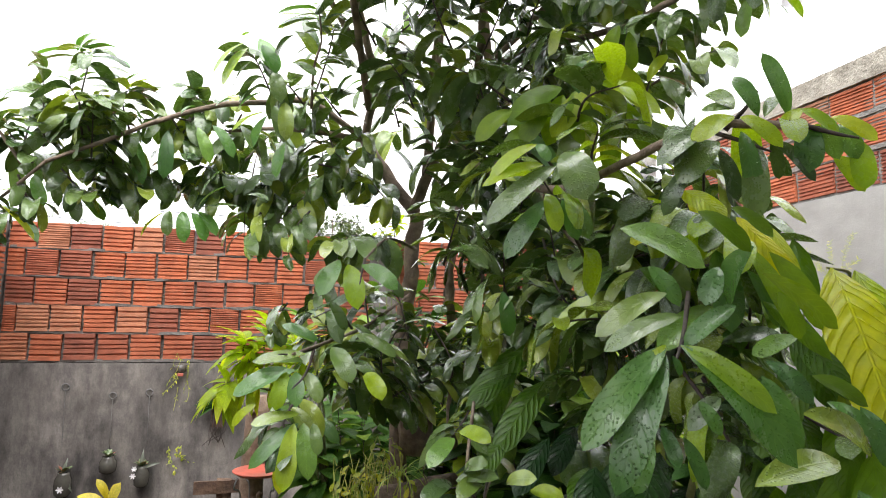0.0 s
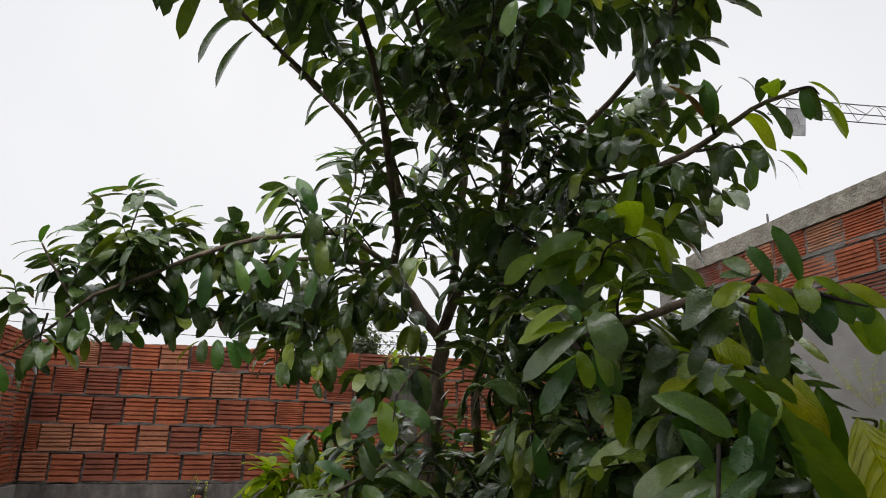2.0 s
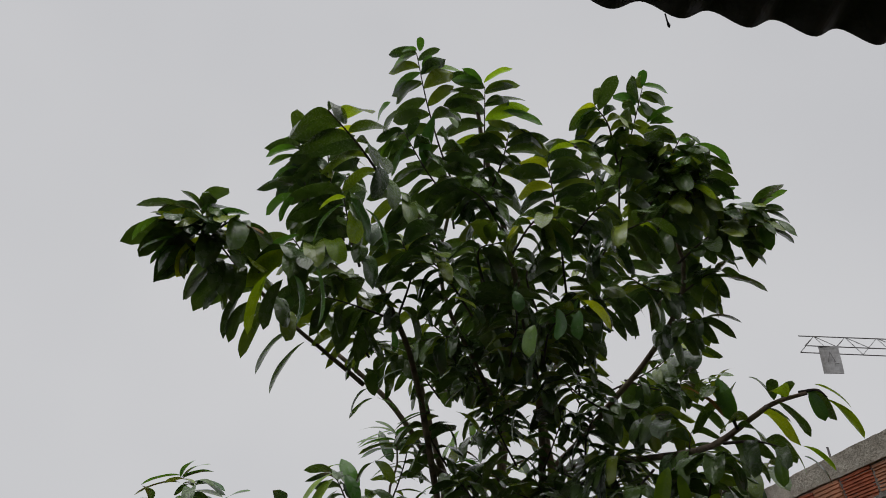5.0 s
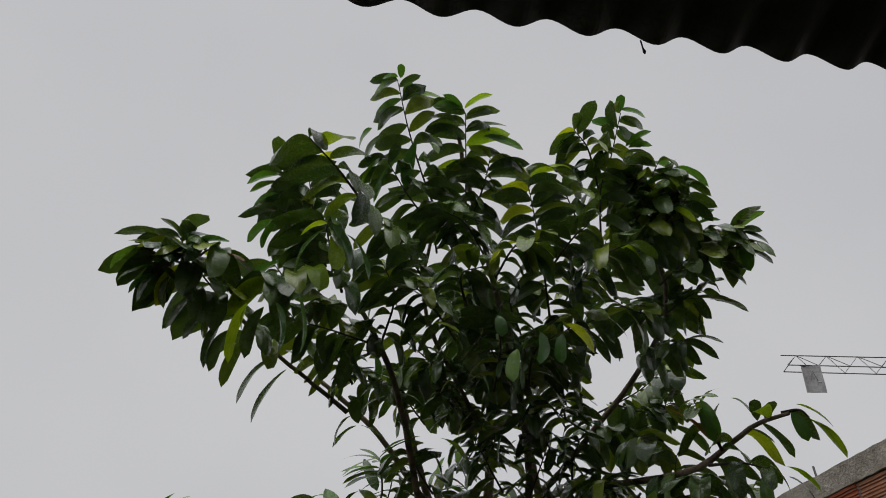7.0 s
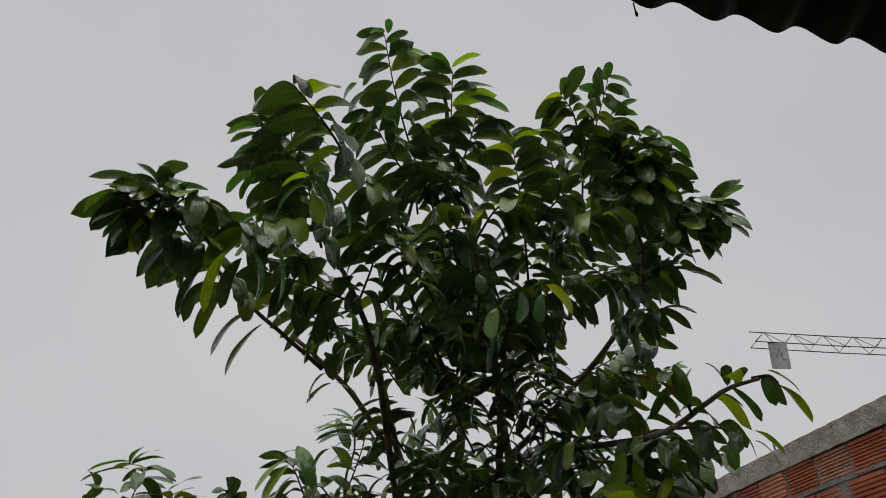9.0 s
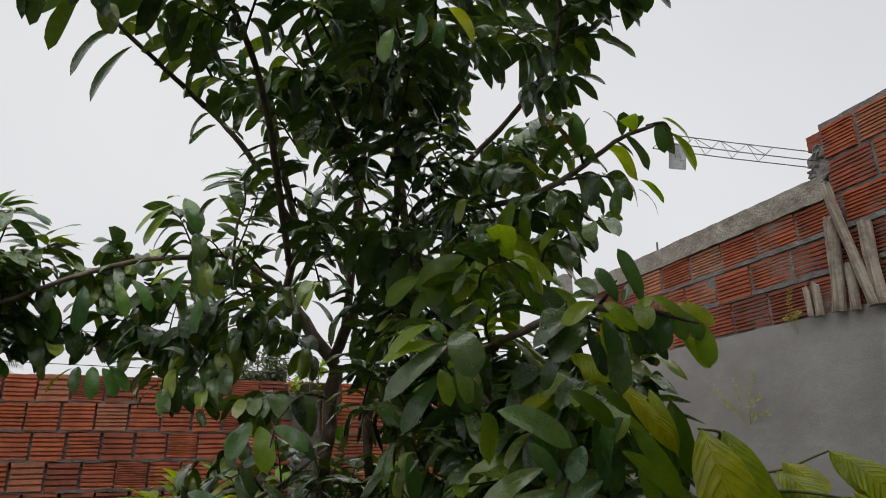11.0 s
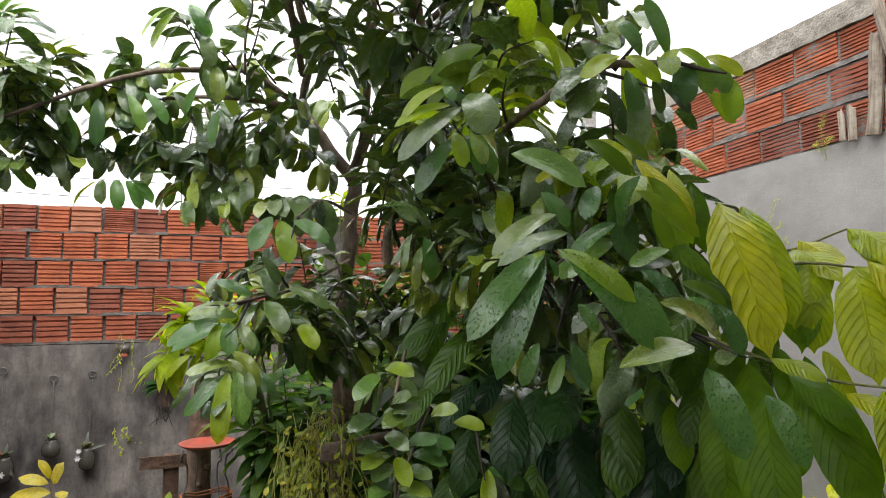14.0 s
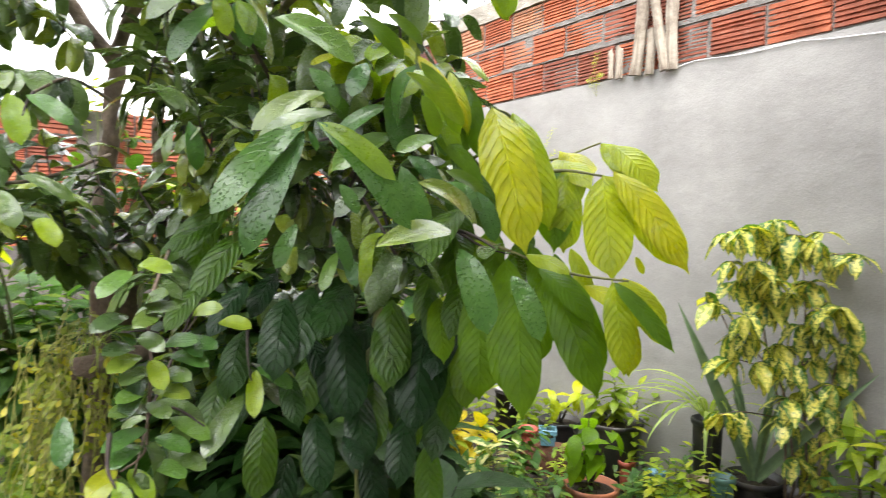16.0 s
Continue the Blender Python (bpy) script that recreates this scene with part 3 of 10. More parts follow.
limb([(-0.43, 2.55, 2.53), (-0.62, 2.34, 2.69), (-0.74, 2.26, 2.78), (-0.89, 2.19, 2.87)], 0.012, 0.008)
limb([(-0.79, 1.88, 2.62), (-0.90, 1.80, 2.67), (-1.02, 1.70, 2.72), (-1.11, 1.57, 2.75), (-1.19, 1.44, 2.79)], 0.0075, 0.004)
limb([(-0.24, 2.62, 2.03), (-0.15, 2.55, 2.26), (-0.07, 2.43, 2.38), (-0.04, 2.33, 2.51)], 0.022, 0.019)
limb([(-0.04, 2.33, 2.51), (-0.10, 2.24, 2.74), (-0.14, 2.13, 3.01)], 0.016, 0.012)
limb([(-0.10, 2.28, 2.47), (-0.16, 2.05, 2.66), (-0.36, 1.62, 3.00), (-0.46, 1.45, 3.20), (-0.51, 1.36, 3.35)], 0.015, 0.006)
limb([(-0.05, 2.28, 2.51), (0.01, 2.20, 2.57), (0.10, 2.07, 2.67)], 0.013, 0.011)
limb([(0.08, 2.09, 2.65), (0.20, 1.91, 2.79), (0.27, 1.75, 2.92), (0.27, 1.66, 3.02), (0.22, 1.58, 3.09)], 0.011, 0.006)
limb([(-0.19, 2.64, 2.17), (-0.18, 2.55, 2.50), (-0.19, 2.42, 2.81), (-0.21, 2.31, 3.06)], 0.017, 0.011)
limb([(-0.21, 2.58, 2.42), (-0.25, 2.29, 2.69), (-0.55, 1.81, 2.95), (-0.56, 1.55, 3.16)], 0.011, 0.005)
limb([(-0.42, 2.72, 2.31), (-0.64, 2.64, 2.41), (-0.80, 2.60, 2.38), (-0.97, 2.57, 2.34), (-1.15, 2.55, 2.26), (-1.30, 2.52, 2.17), (-1.46, 2.49, 2.08)], 0.013, 0.006)
limb([(-0.651, 2.401, 2.309), (-0.652, 2.327, 2.430), (-0.635, 2.279, 2.499), (-0.649, 2.232, 2.582)], 0.005, 0.003)
limb([(-1.535, 2.523, 2.075), (-1.597, 2.495, 2.173), (-1.635, 2.474, 2.242)], 0.006, 0.003)
limb([(-1.612, 2.572, 1.992), (-1.731, 2.577, 2.037), (-1.856, 2.595, 2.052)], 0.006, 0.003)
limb([(-1.465, 2.507, 2.082), (-1.591, 2.573, 1.980), (-1.707, 2.627, 1.905), (-1.799, 2.657, 1.873)], 0.006, 0.003)
limb([(-0.42, 2.72, 2.31), (-0.61, 2.71, 2.32), (-0.77, 2.72, 2.32), (-0.93, 2.70, 2.29)], 0.012, 0.006)
limb([(-0.05, 2.29, 2.50), (0.01, 1.97, 2.44), (0.08, 1.69, 2.38), (0.06, 1.41, 2.32), (0.09, 1.30, 2.34), (0.10, 1.20, 2.35), (0.12, 1.11, 2.34)], 0.012, 0.004)
limb([(-0.15, 2.55, 2.26), (-0.14, 2.09, 2.08), (-0.16, 1.69, 1.94), (-0.19, 1.39, 1.88), (-0.20, 1.18, 1.88), (-0.19, 1.00, 1.89), (-0.14, 0.93, 1.88), (-0.11, 0.90, 1.87)], 0.011, 0.005)
limb([(-0.12, 2.48, 2.28), (0.02, 2.01, 1.96), (0.03, 1.72, 1.76), (-0.01, 1.44, 1.62), (-0.01, 1.24, 1.54)], 0.014, 0.006)
limb([(-0.03, 2.75, 1.07), (-0.07, 2.62, 1.41), (-0.11, 2.55, 1.72), (-0.11, 2.51, 1.91), (-0.06, 2.46, 2.26)], 0.022, 0.014)
limb([(-0.25, 2.61, 1.70), (-0.47, 2.18, 1.59), (-0.62, 1.86, 1.55), (-0.71, 1.68, 1.53)], 0.006, 0.003)
limb([(-0.24, 2.57, 1.87), (-0.42, 2.15, 1.85), (-0.53, 1.88, 1.76)], 0.006, 0.003)
limb([(-0.12, 2.45, 1.44), (-0.13, 2.00, 1.28), (-0.29, 1.63, 1.20), (-0.37, 1.49, 1.12), (-0.42, 1.40, 1.03)], 0.0034, 0.0015)
twig([(-1.02, 1.70, 2.72), (-1.13, 1.56, 2.76), (-1.22, 1.41, 2.80), (-1.26, 1.34, 2.84)], 9, 1.15)
twig([(-1.22, 1.41, 2.80), (-1.27, 1.36, 2.78), (-1.31, 1.32, 2.77)], 5, 1.15)
twig([(-1.15, 1.48, 2.76), (-1.21, 1.44, 2.75), (-1.25, 1.39, 2.74)], 4, 1.15)
twig([(-1.23, 1.40, 2.80), (-1.19, 1.36, 2.82), (-1.14, 1.34, 2.81)], 5, 1.10)
twig([(-0.89, 1.42, 2.84), (-0.94, 1.42, 3.03), (-0.97, 1.39, 3.17)], 8, 1.10)
twig([(-0.91, 1.45, 2.82), (-0.99, 1.47, 2.96), (-1.02, 1.44, 3.05)], 5, 1.00)
twig([(-0.91, 1.39, 2.81), (-0.99, 1.38, 2.77), (-1.04, 1.36, 2.75)], 5, 1.10)
twig([(-0.84, 1.45, 2.78), (-0.88, 1.35, 2.85), (-0.90, 1.30, 2.90)], 7, 1.10)
twig([(-0.71, 1.67, 2.74), (-0.84, 1.58, 2.73), (-0.93, 1.54, 2.73)], 9, 1.03)
twig([(-0.71, 1.67, 2.75), (-0.69, 1.50, 2.81), (-0.73, 1.42, 2.86)], 8, 1.03)
twig([(-0.50, 1.56, 3.04), (-0.60, 1.46, 3.21), (-0.67, 1.37, 3.36), (-0.72, 1.29, 3.51)], 11, 1.05)
twig([(-0.46, 1.56, 3.03), (-0.48, 1.42, 3.21), (-0.50, 1.29, 3.39)], 11, 1.10)
twig([(-0.46, 1.50, 3.10), (-0.43, 1.40, 3.18), (-0.42, 1.33, 3.24)], 8, 1.10)
twig([(-0.52, 1.56, 3.07), (-0.65, 1.46, 3.15), (-0.74, 1.38, 3.24)], 8, 1.05)
twig([(-0.56, 1.65, 2.94), (-0.67, 1.51, 3.01), (-0.75, 1.44, 3.04)], 8, 1.10)
twig([(-0.38, 1.59, 3.03), (-0.49, 1.42, 3.04), (-0.57, 1.37, 3.04)], 9, 1.06)
twig([(0.00, 1.57, 3.01), (-0.03, 1.41, 3.22), (-0.00, 1.35, 3.32), (0.03, 1.27, 3.46)], 11, 0.95)
twig([(-0.04, 1.40, 3.23), (-0.09, 1.32, 3.32), (-0.14, 1.29, 3.37)], 7, 0.90)
twig([(0.08, 1.53, 2.99), (0.14, 1.41, 3.15), (0.19, 1.33, 3.27)], 9, 1.10)
twig([(0.24, 1.64, 3.03), (0.32, 1.55, 3.09), (0.41, 1.50, 3.14), (0.48, 1.46, 3.17)], 9, 1.05)
twig([(0.41, 1.50, 3.10), (0.47, 1.49, 3.11), (0.52, 1.49, 3.12)], 4, 1.05)
twig([(0.30, 1.73, 2.98), (0.35, 1.67, 3.01), (0.40, 1.64, 3.02)], 4, 1.10)
twig([(0.29, 1.75, 2.98), (0.15, 1.69, 2.95), (0.03, 1.60, 2.93)], 8, 1.15)
twig([(-0.04, 1.52, 3.00), (-0.14, 1.40, 3.10), (-0.20, 1.33, 3.16)], 8, 1.05)
twig([(-0.20, 1.58, 2.83), (-0.27, 1.40, 2.96), (-0.32, 1.30, 3.11)], 13, 1.0)
twig([(-0.13, 1.53, 2.89), (-0.12, 1.34, 2.89), (-0.05, 1.26, 2.90)], 9, 1.04)
twig([(-0.23, 1.46, 2.92), (-0.20, 1.32, 2.94), (-0.16, 1.29, 2.97)], 8, 0.98)
twig([(-0.34, 1.78, 2.67), (-0.38, 1.53, 2.69), (-0.43, 1.40, 2.70)], 8, 0.98)
twig([(-0.25, 1.71, 2.66), (-0.30, 1.48, 2.65), (-0.27, 1.37, 2.65)], 8, 0.98)
twig([(-0.48, 1.67, 2.78), (-0.61, 1.44, 2.78), (-0.68, 1.38, 2.79)], 9, 0.98)
twig([(-0.39, 1.50, 2.90), (-0.38, 1.30, 2.88), (-0.32, 1.26, 2.87)], 8, 0.92)
twig([(-0.44, 1.62, 2.83), (-0.51, 1.43, 2.85), (-0.46, 1.37, 2.85)], 8, 0.98)
twig([(-0.02, 1.81, 2.81), (-0.17, 1.62, 2.77), (-0.15, 1.49, 2.77)], 8, 1.01)
twig([(-0.22, 1.80, 2.87), (-0.30, 1.64, 2.94), (-0.19, 1.61, 2.96)], 9, 1.03)
twig([(0.25, 2.35, 2.86), (0.45, 2.31, 2.96), (0.60, 2.26, 3.08)], 10, 1.02)
twig([(0.37, 2.34, 2.84), (0.56, 2.35, 2.88), (0.75, 2.34, 2.94)], 9, 1.02)
twig([(0.01, 2.29, 2.66), (0.14, 2.12, 2.69), (0.28, 2.11, 2.68)], 9, 1.09)
twig([(0.01, 2.24, 2.51), (0.09, 2.10, 2.51), (0.17, 2.02, 2.43)], 8, 1.12)
twig([(0.07, 1.41, 2.32), (0.09, 1.30, 2.34), (0.10, 1.20, 2.35), (0.12, 1.11, 2.34)], 3, 0.9)
twig([(0.06, 1.36, 2.31), (0.09, 1.28, 2.29), (0.12, 1.23, 2.26)], 2, 0.95)
twig([(0.07, 1.67, 2.38), (0.09, 1.52, 2.34), (0.11, 1.45, 2.30)], 5, 1.10)
twig([(0.06, 1.29, 2.32), (0.02, 1.26, 2.38), (-0.00, 1.27, 2.41)], 2, 0.95)
twig([(0.12, 1.13, 2.35), (0.13, 1.09, 2.34), (0.14, 1.08, 2.32)], 0, 1.00)
twig([(-0.20, 1.18, 1.88), (-0.19, 1.00, 1.89), (-0.14, 0.93, 1.88), (-0.09, 0.89, 1.87)], 3, 0.83, 0.7)
twig([(-0.19, 1.00, 1.89), (-0.16, 0.95, 1.86), (-0.14, 0.92, 1.84)], 0, 0.91, 0.3)
twig([(-0.12, 0.91, 1.88), (-0.08, 0.88, 1.86), (-0.06, 0.86, 1.85)], 0, 0.73, 1.0)
twig([(-0.17, 0.97, 1.88), (-0.15, 0.95, 1.91), (-0.14, 0.94, 1.93)], 0, 0.78, 0.4)
twig([(-0.20, 1.32, 1.73), (-0.31, 1.19, 1.79), (-0.38, 1.11, 1.82)], 2, 0.85, 0.5)
twig([(-0.21, 1.35, 1.87), (-0.31, 1.22, 1.87), (-0.37, 1.15, 1.88)], 2, 0.9, 0.4)
twig([(-0.17, 1.33, 1.87), (-0.23, 1.24, 1.90), (-0.25, 1.18, 1.93)], 7, 0.91, 0.15)
twig([(-0.11, 1.54, 2.04), (-0.14, 1.43, 2.08), (-0.10, 1.36, 2.09)], 6, 1.11, 0.7)
twig([(-0.14, 1.78, 1.99), (-0.26, 1.61, 1.98), (-0.32, 1.54, 1.93)], 7, 0.99)
twig([(-0.12, 1.26, 1.85), (-0.11, 1.22, 1.80), (-0.10, 1.17, 1.75)], 7, 1.0, 0.5)
twig([(-0.10, 1.26, 1.83), (-0.07, 1.15, 1.79), (-0.05, 1.10, 1.74)], 7, 0.99, 0.6)
twig([(-0.08, 1.28, 1.69), (-0.06, 1.17, 1.71), (-0.05, 1.10, 1.71)], 2, 0.9)
twig([(-0.08, 1.50, 1.71), (-0.08, 1.33, 1.71), (-0.06, 1.22, 1.69)], 7, 0.93)
twig([(-0.07, 1.30, 1.61), (-0.08, 1.19, 1.63), (-0.05, 1.14, 1.58)], 3, 0.9)
twig([(-0.14, 1.10, 1.66), (-0.28, 0.92, 1.60), (-0.37, 0.81, 1.57)], 0, 1.04, 0.35)
twig([(-0.04, 1.20, 1.52), (-0.07, 1.12, 1.46), (-0.08, 1.08, 1.42)], 4, 0.8)
twig([(-0.05, 1.26, 1.54), (-0.09, 1.12, 1.48), (-0.08, 1.08, 1.42)], 8, 0.8)
twig([(-0.11, 1.87, 1.61), (-0.22, 1.68, 1.68), (-0.25, 1.62, 1.71)], 5, 1.04)
twig([(-0.18, 1.97, 1.74), (-0.20, 1.92, 1.63), (-0.17, 1.88, 1.52)], 4, 1.0)
twig([(-0.03, 1.89, 1.84), (-0.11, 1.63, 1.69), (-0.09, 1.53, 1.61)], 8, 1.04)
twig([(-0.02, 1.61, 1.64), (-0.06, 1.48, 1.56), (-0.14, 1.47, 1.49)], 8, 0.96)
twig([(-0.64, 2.62, 2.40), (-0.61, 2.48, 2.48), (-0.59, 2.38, 2.58), (-0.62, 2.37, 2.62)], 7, 0.94)
twig([(-0.77, 2.59, 2.38), (-0.82, 2.48, 2.45), (-0.85, 2.44, 2.49)], 6, 1.03)
twig([(-0.66, 2.60, 2.38), (-0.73, 2.56, 2.44), (-0.75, 2.55, 2.40)], 4, 1.15)
twig([(-1.39, 2.64, 2.18), (-1.40, 2.58, 2.29), (-1.36, 2.50, 2.42), (-1.35, 2.50, 2.46)], 8, 0.90)
twig([(-1.26, 2.68, 2.25), (-1.28, 2.63, 2.34), (-1.25, 2.59, 2.38)], 7, 0.92)
twig([(-1.52, 2.58, 2.09), (-1.58, 2.55, 2.17), (-1.59, 2.53, 2.21)], 5, 0.94)
twig([(-1.63, 2.55, 2.00), (-1.68, 2.50, 2.06), (-1.70, 2.50, 2.10)], 5, 0.93)
twig([(-1.48, 2.65, 2.12), (-1.40, 2.64, 2.03), (-1.35, 2.63, 2.01)], 5, 0.96)
twig([(-1.56, 2.58, 2.05), (-1.53, 2.58, 1.98), (-1.49, 2.57, 1.96)], 4, 0.95)
twig([(-1.60, 2.54, 2.02), (-1.61, 2.55, 1.93), (-1.57, 2.54, 1.91)], 4, 0.94)
twig([(-1.07, 2.74, 2.34), (-1.14, 2.78, 2.15), (-1.11, 2.78, 2.07)], 6, 1.05)
twig([(-0.89, 2.77, 2.38), (-0.98, 2.80, 2.19), (-1.02, 2.80, 2.11)], 7, 1.07)
twig([(-0.60, 2.81, 2.32), (-0.73, 2.83, 2.19), (-0.85, 2.85, 2.07), (-0.86, 2.82, 1.91)], 13, 1.17, 0.2)
twig([(-1.23, 2.69, 2.25), (-1.25, 2.72, 2.10), (-1.22, 2.72, 2.04)], 5, 1.03)
twig([(-0.95, 2.80, 2.32), (-0.86, 2.73, 2.27), (-0.83, 2.69, 2.29)], 4, 1.16)
twig([(-0.73, 2.79, 2.32), (-0.79, 2.77, 2.15), (-0.76, 2.78, 2.02)], 9, 1.11)
twig([(-1.14, 2.74, 2.34), (-1.08, 2.74, 2.25), (-1.02, 2.72, 2.23)], 4, 1.05)
twig([(-1.34, 2.66, 2.20), (-1.30, 2.65, 2.13), (-1.32, 2.66, 2.09)], 4, 0.97)
twig([(-0.60, 2.77, 2.12), (-0.68, 2.76, 2.03), (-0.78, 2.74, 1.91)], 8, 1.16)
twig([(-0.42, 2.76, 2.30), (-0.52, 2.69, 2.20), (-0.60, 2.67, 2.10)], 7, 1.11)
twig([(-0.20, 2.64, 2.22), (-0.13, 2.42, 2.22), (-0.10, 2.29, 2.27)], 5, 1.05)
twig([(-0.44, 2.50, 2.55), (-0.36, 2.40, 2.46), (-0.31, 2.28, 2.49)], 8, 1.08)
twig([(-0.40, 2.48, 2.60), (-0.31, 2.29, 2.64), (-0.29, 2.21, 2.72)], 9, 1.08)
twig([(-0.10, 2.34, 2.46), (-0.11, 2.11, 2.53), (-0.10, 1.99, 2.60)], 10, 1.05)
twig([(-0.07, 2.22, 2.49), (-0.05, 2.03, 2.39), (0.00, 1.92, 2.32)], 9, 1.03)
twig([(-0.11, 2.36, 2.38), (-0.07, 2.06, 2.26), (-0.09, 1.89, 2.14)], 9, 1.09)
twig([(0.07, 2.04, 2.65), (-0.05, 1.96, 2.67), (-0.14, 1.87, 2.69)], 9, 1.03)
twig([(0.17, 2.04, 2.77), (0.32, 2.06, 2.75), (0.41, 2.03, 2.78)], 9, 0.95)
twig([(0.09, 1.86, 2.48), (0.09, 1.75, 2.52), (0.13, 1.70, 2.48)], 8, 1.04)
twig([(0.09, 1.79, 2.37), (-0.00, 1.72, 2.29), (0.04, 1.67, 2.24)], 8, 1.07)
twig([(-0.47, 2.35, 2.78), (-0.55, 2.25, 2.83), (-0.60, 2.19, 2.90)], 9, 1.07)
twig([(-0.25, 2.34, 2.62), (-0.23, 2.21, 2.68), (-0.28, 2.15, 2.76)], 9, 1.07)
twig([(-0.35, 2.32, 2.77), (-0.36, 2.20, 2.84), (-0.43, 2.15, 2.91)], 9, 1.07)
twig([(-0.12, 2.16, 2.78), (-0.21, 2.06, 2.83), (-0.28, 2.02, 2.87)], 9, 1.05)
twig([(-0.53, 1.88, 1.76), (-0.55, 1.79, 1.72), (-0.56, 1.75, 1.69)], 0, 0.98, 0.5)
twig([(-0.42, 2.15, 1.85), (-0.53, 2.08, 1.84), (-0.61, 2.06, 1.82)], 8, 1.04)
twig([(-0.62, 1.86, 1.55), (-0.69, 1.73, 1.53), (-0.74, 1.67, 1.53)], 0, 0.96, 0.2)
twig([(-0.65, 1.82, 1.55), (-0.68, 1.68, 1.49), (-0.71, 1.64, 1.46)], 0, 0.95)
twig([(-0.53, 2.09, 1.58), (-0.59, 1.94, 1.63), (-0.65, 1.91, 1.61)], 2, 1.01)
twig([(-0.47, 2.18, 1.59), (-0.50, 2.05, 1.49), (-0.56, 1.98, 1.42)], 9, 1.02)
twig([(-0.24, 2.46, 1.64), (-0.36, 2.20, 1.55), (-0.40, 2.13, 1.45)], 4, 1.0)
twig([(-0.19, 2.46, 1.58), (-0.18, 2.26, 1.47), (-0.22, 2.19, 1.38)], 9, 1.09)
twig([(-0.45, 2.19, 1.55), (-0.54, 2.01, 1.50), (-0.60, 1.93, 1.47)], 7, 1.03)
twig([(-0.68, 1.85, 1.43), (-0.72, 1.76, 1.37), (-0.69, 1.70, 1.32)], 7, 0.96)
twig([(-0.12, 2.08, 1.46), (-0.27, 1.82, 1.37), (-0.33, 1.73, 1.34)], 8, 1.01)
twig([(-0.13, 2.00, 1.28), (-0.29, 1.63, 1.20), (-0.37, 1.49, 1.12), (-0.42, 1.40, 1.03)], 6, 0.82)
twig([(-0.29, 1.63, 1.20), (-0.34, 1.60, 1.25), (-0.40, 1.57, 1.26)], 0, 0.76)
twig([(-0.37, 1.49, 1.12), (-0.34, 1.43, 1.13), (-0.31, 1.36, 1.11)], 0, 0.78)
twig([(-0.12, 1.66, 1.23), (-0.19, 1.47, 1.21), (-0.22, 1.37, 1.18)], 0, 0.76, 0.6)
twig([(-0.50, 1.17, 1.18), (-0.52, 1.07, 1.17), (-0.52, 1.02, 1.16)], 0, 0.8, 1.0)
twig([(0.06, 1.24, 1.50), (0.06, 1.12, 1.48), (0.07, 1.04, 1.45), (0.08, 0.99, 1.44)], 3, 0.9, 0.2)
twig([(0.06, 1.12, 1.48), (0.03, 1.02, 1.47), (0.02, 0.95, 1.45)], 0, 0.93)
twig([(-0.03, 1.31, 1.59), (-0.09, 1.29, 1.49), (-0.12, 1.25, 1.44)], 0, 0.91, 0.5)
twig([(0.06, 1.50, 3.11), (0.12, 1.43, 3.18), (0.15, 1.38, 3.23)], 8, 1.00)
twig([(0.16, 1.48, 3.12), (0.22, 1.42, 3.17), (0.26, 1.37, 3.21)], 8, 1.00)
twig([(0.24, 1.53, 3.11), (0.35, 1.48, 3.15), (0.43, 1.47, 3.16)], 7, 1.00)


def fill(centre, spread, count, size, tone=0.06):
    """Short leafy twigs that thicken the crown round a place, growing up and outwards."""
    c = Vector(centre)
    for _ in range(count):
        p = c + Vector((rng.gauss(0, 0.5) * spread[0], rng.gauss(0, 0.5) * spread[1], rng.gauss(0, 0.5) * spread[2]))
        out = Vector((p.x + 0.3, p.y - 2.6, 0)) * 0.35 + Vector((rng.gauss(0, 0.5), rng.gauss(0, 0.5), rng.uniform(-0.15, 0.8)))
        out = out.normalized() * rng.uniform(0.16, 0.28)
        end = p + out
        if end.y < 2.0 and end.x + 0.78 > 0.86 * (end.y - 0.15):
            continue
        twig([p, p + out * 0.5 + Vector((0, 0, 0.012)), p + out], rng.randint(5, 7), size, tone)


fill((-0.37, 1.69, 3.16), (0.42, 0.5, 0.34), 7, 1.11)
fill((0.16, 1.72, 3.16), (0.32, 0.4, 0.3), 8, 1.13)
fill((-0.86, 1.60, 2.89), (0.2, 0.3, 0.25), 1, 1.05)
fill((-0.11, 2.23, 2.77), (0.5, 0.4, 0.22), 6, 1.15)
fill((0.16, 2.09, 2.49), (0.35, 0.3, 0.25), 2, 1.12)
fill((0.05, 2.2, 2.12), (0.2, 0.3, 0.2), 8, 1.05)
fill((0.03, 1.83, 1.77), (0.4, 0.35, 0.25), 8, 1.03)
fill((0.14, 1.57, 1.55), (0.3, 0.25, 0.2), 5, 0.98)
fill((-0.05, 2.62, 1.45), (0.25, 0.3, 0.28), 5, 1.14)
fill((-0.05, 2.06, 1.32), (0.35, 0.3, 0.3), 6, 1.06)
fill((-0.53, 1.92, 2.78), (0.25, 0.3, 0.25), 2, 1.1)
fill((-1.09, 2.85, 2.17), (0.4, 0.15, 0.12), 3, 1.15)
fill((0.05, 2.33, 1.89), (0.2, 0.3, 0.25), 4, 1.12)
fill((0.07, 1.45, 1.68), (0.2, 0.2, 0.14), 10, 0.96)
fill((0.06, 1.39, 1.51), (0.15, 0.2, 0.12), 7, 0.94)
fill((0.23, 1.49, 1.56), (0.2, 0.2, 0.2), 5, 0.98)
fill((0.22, 1.62, 1.39), (0.2, 0.2, 0.2), 6, 1.0)
fill((-1.22, 2.74, 2.11), (0.45, 0.12, 0.1), 3, 1.13)
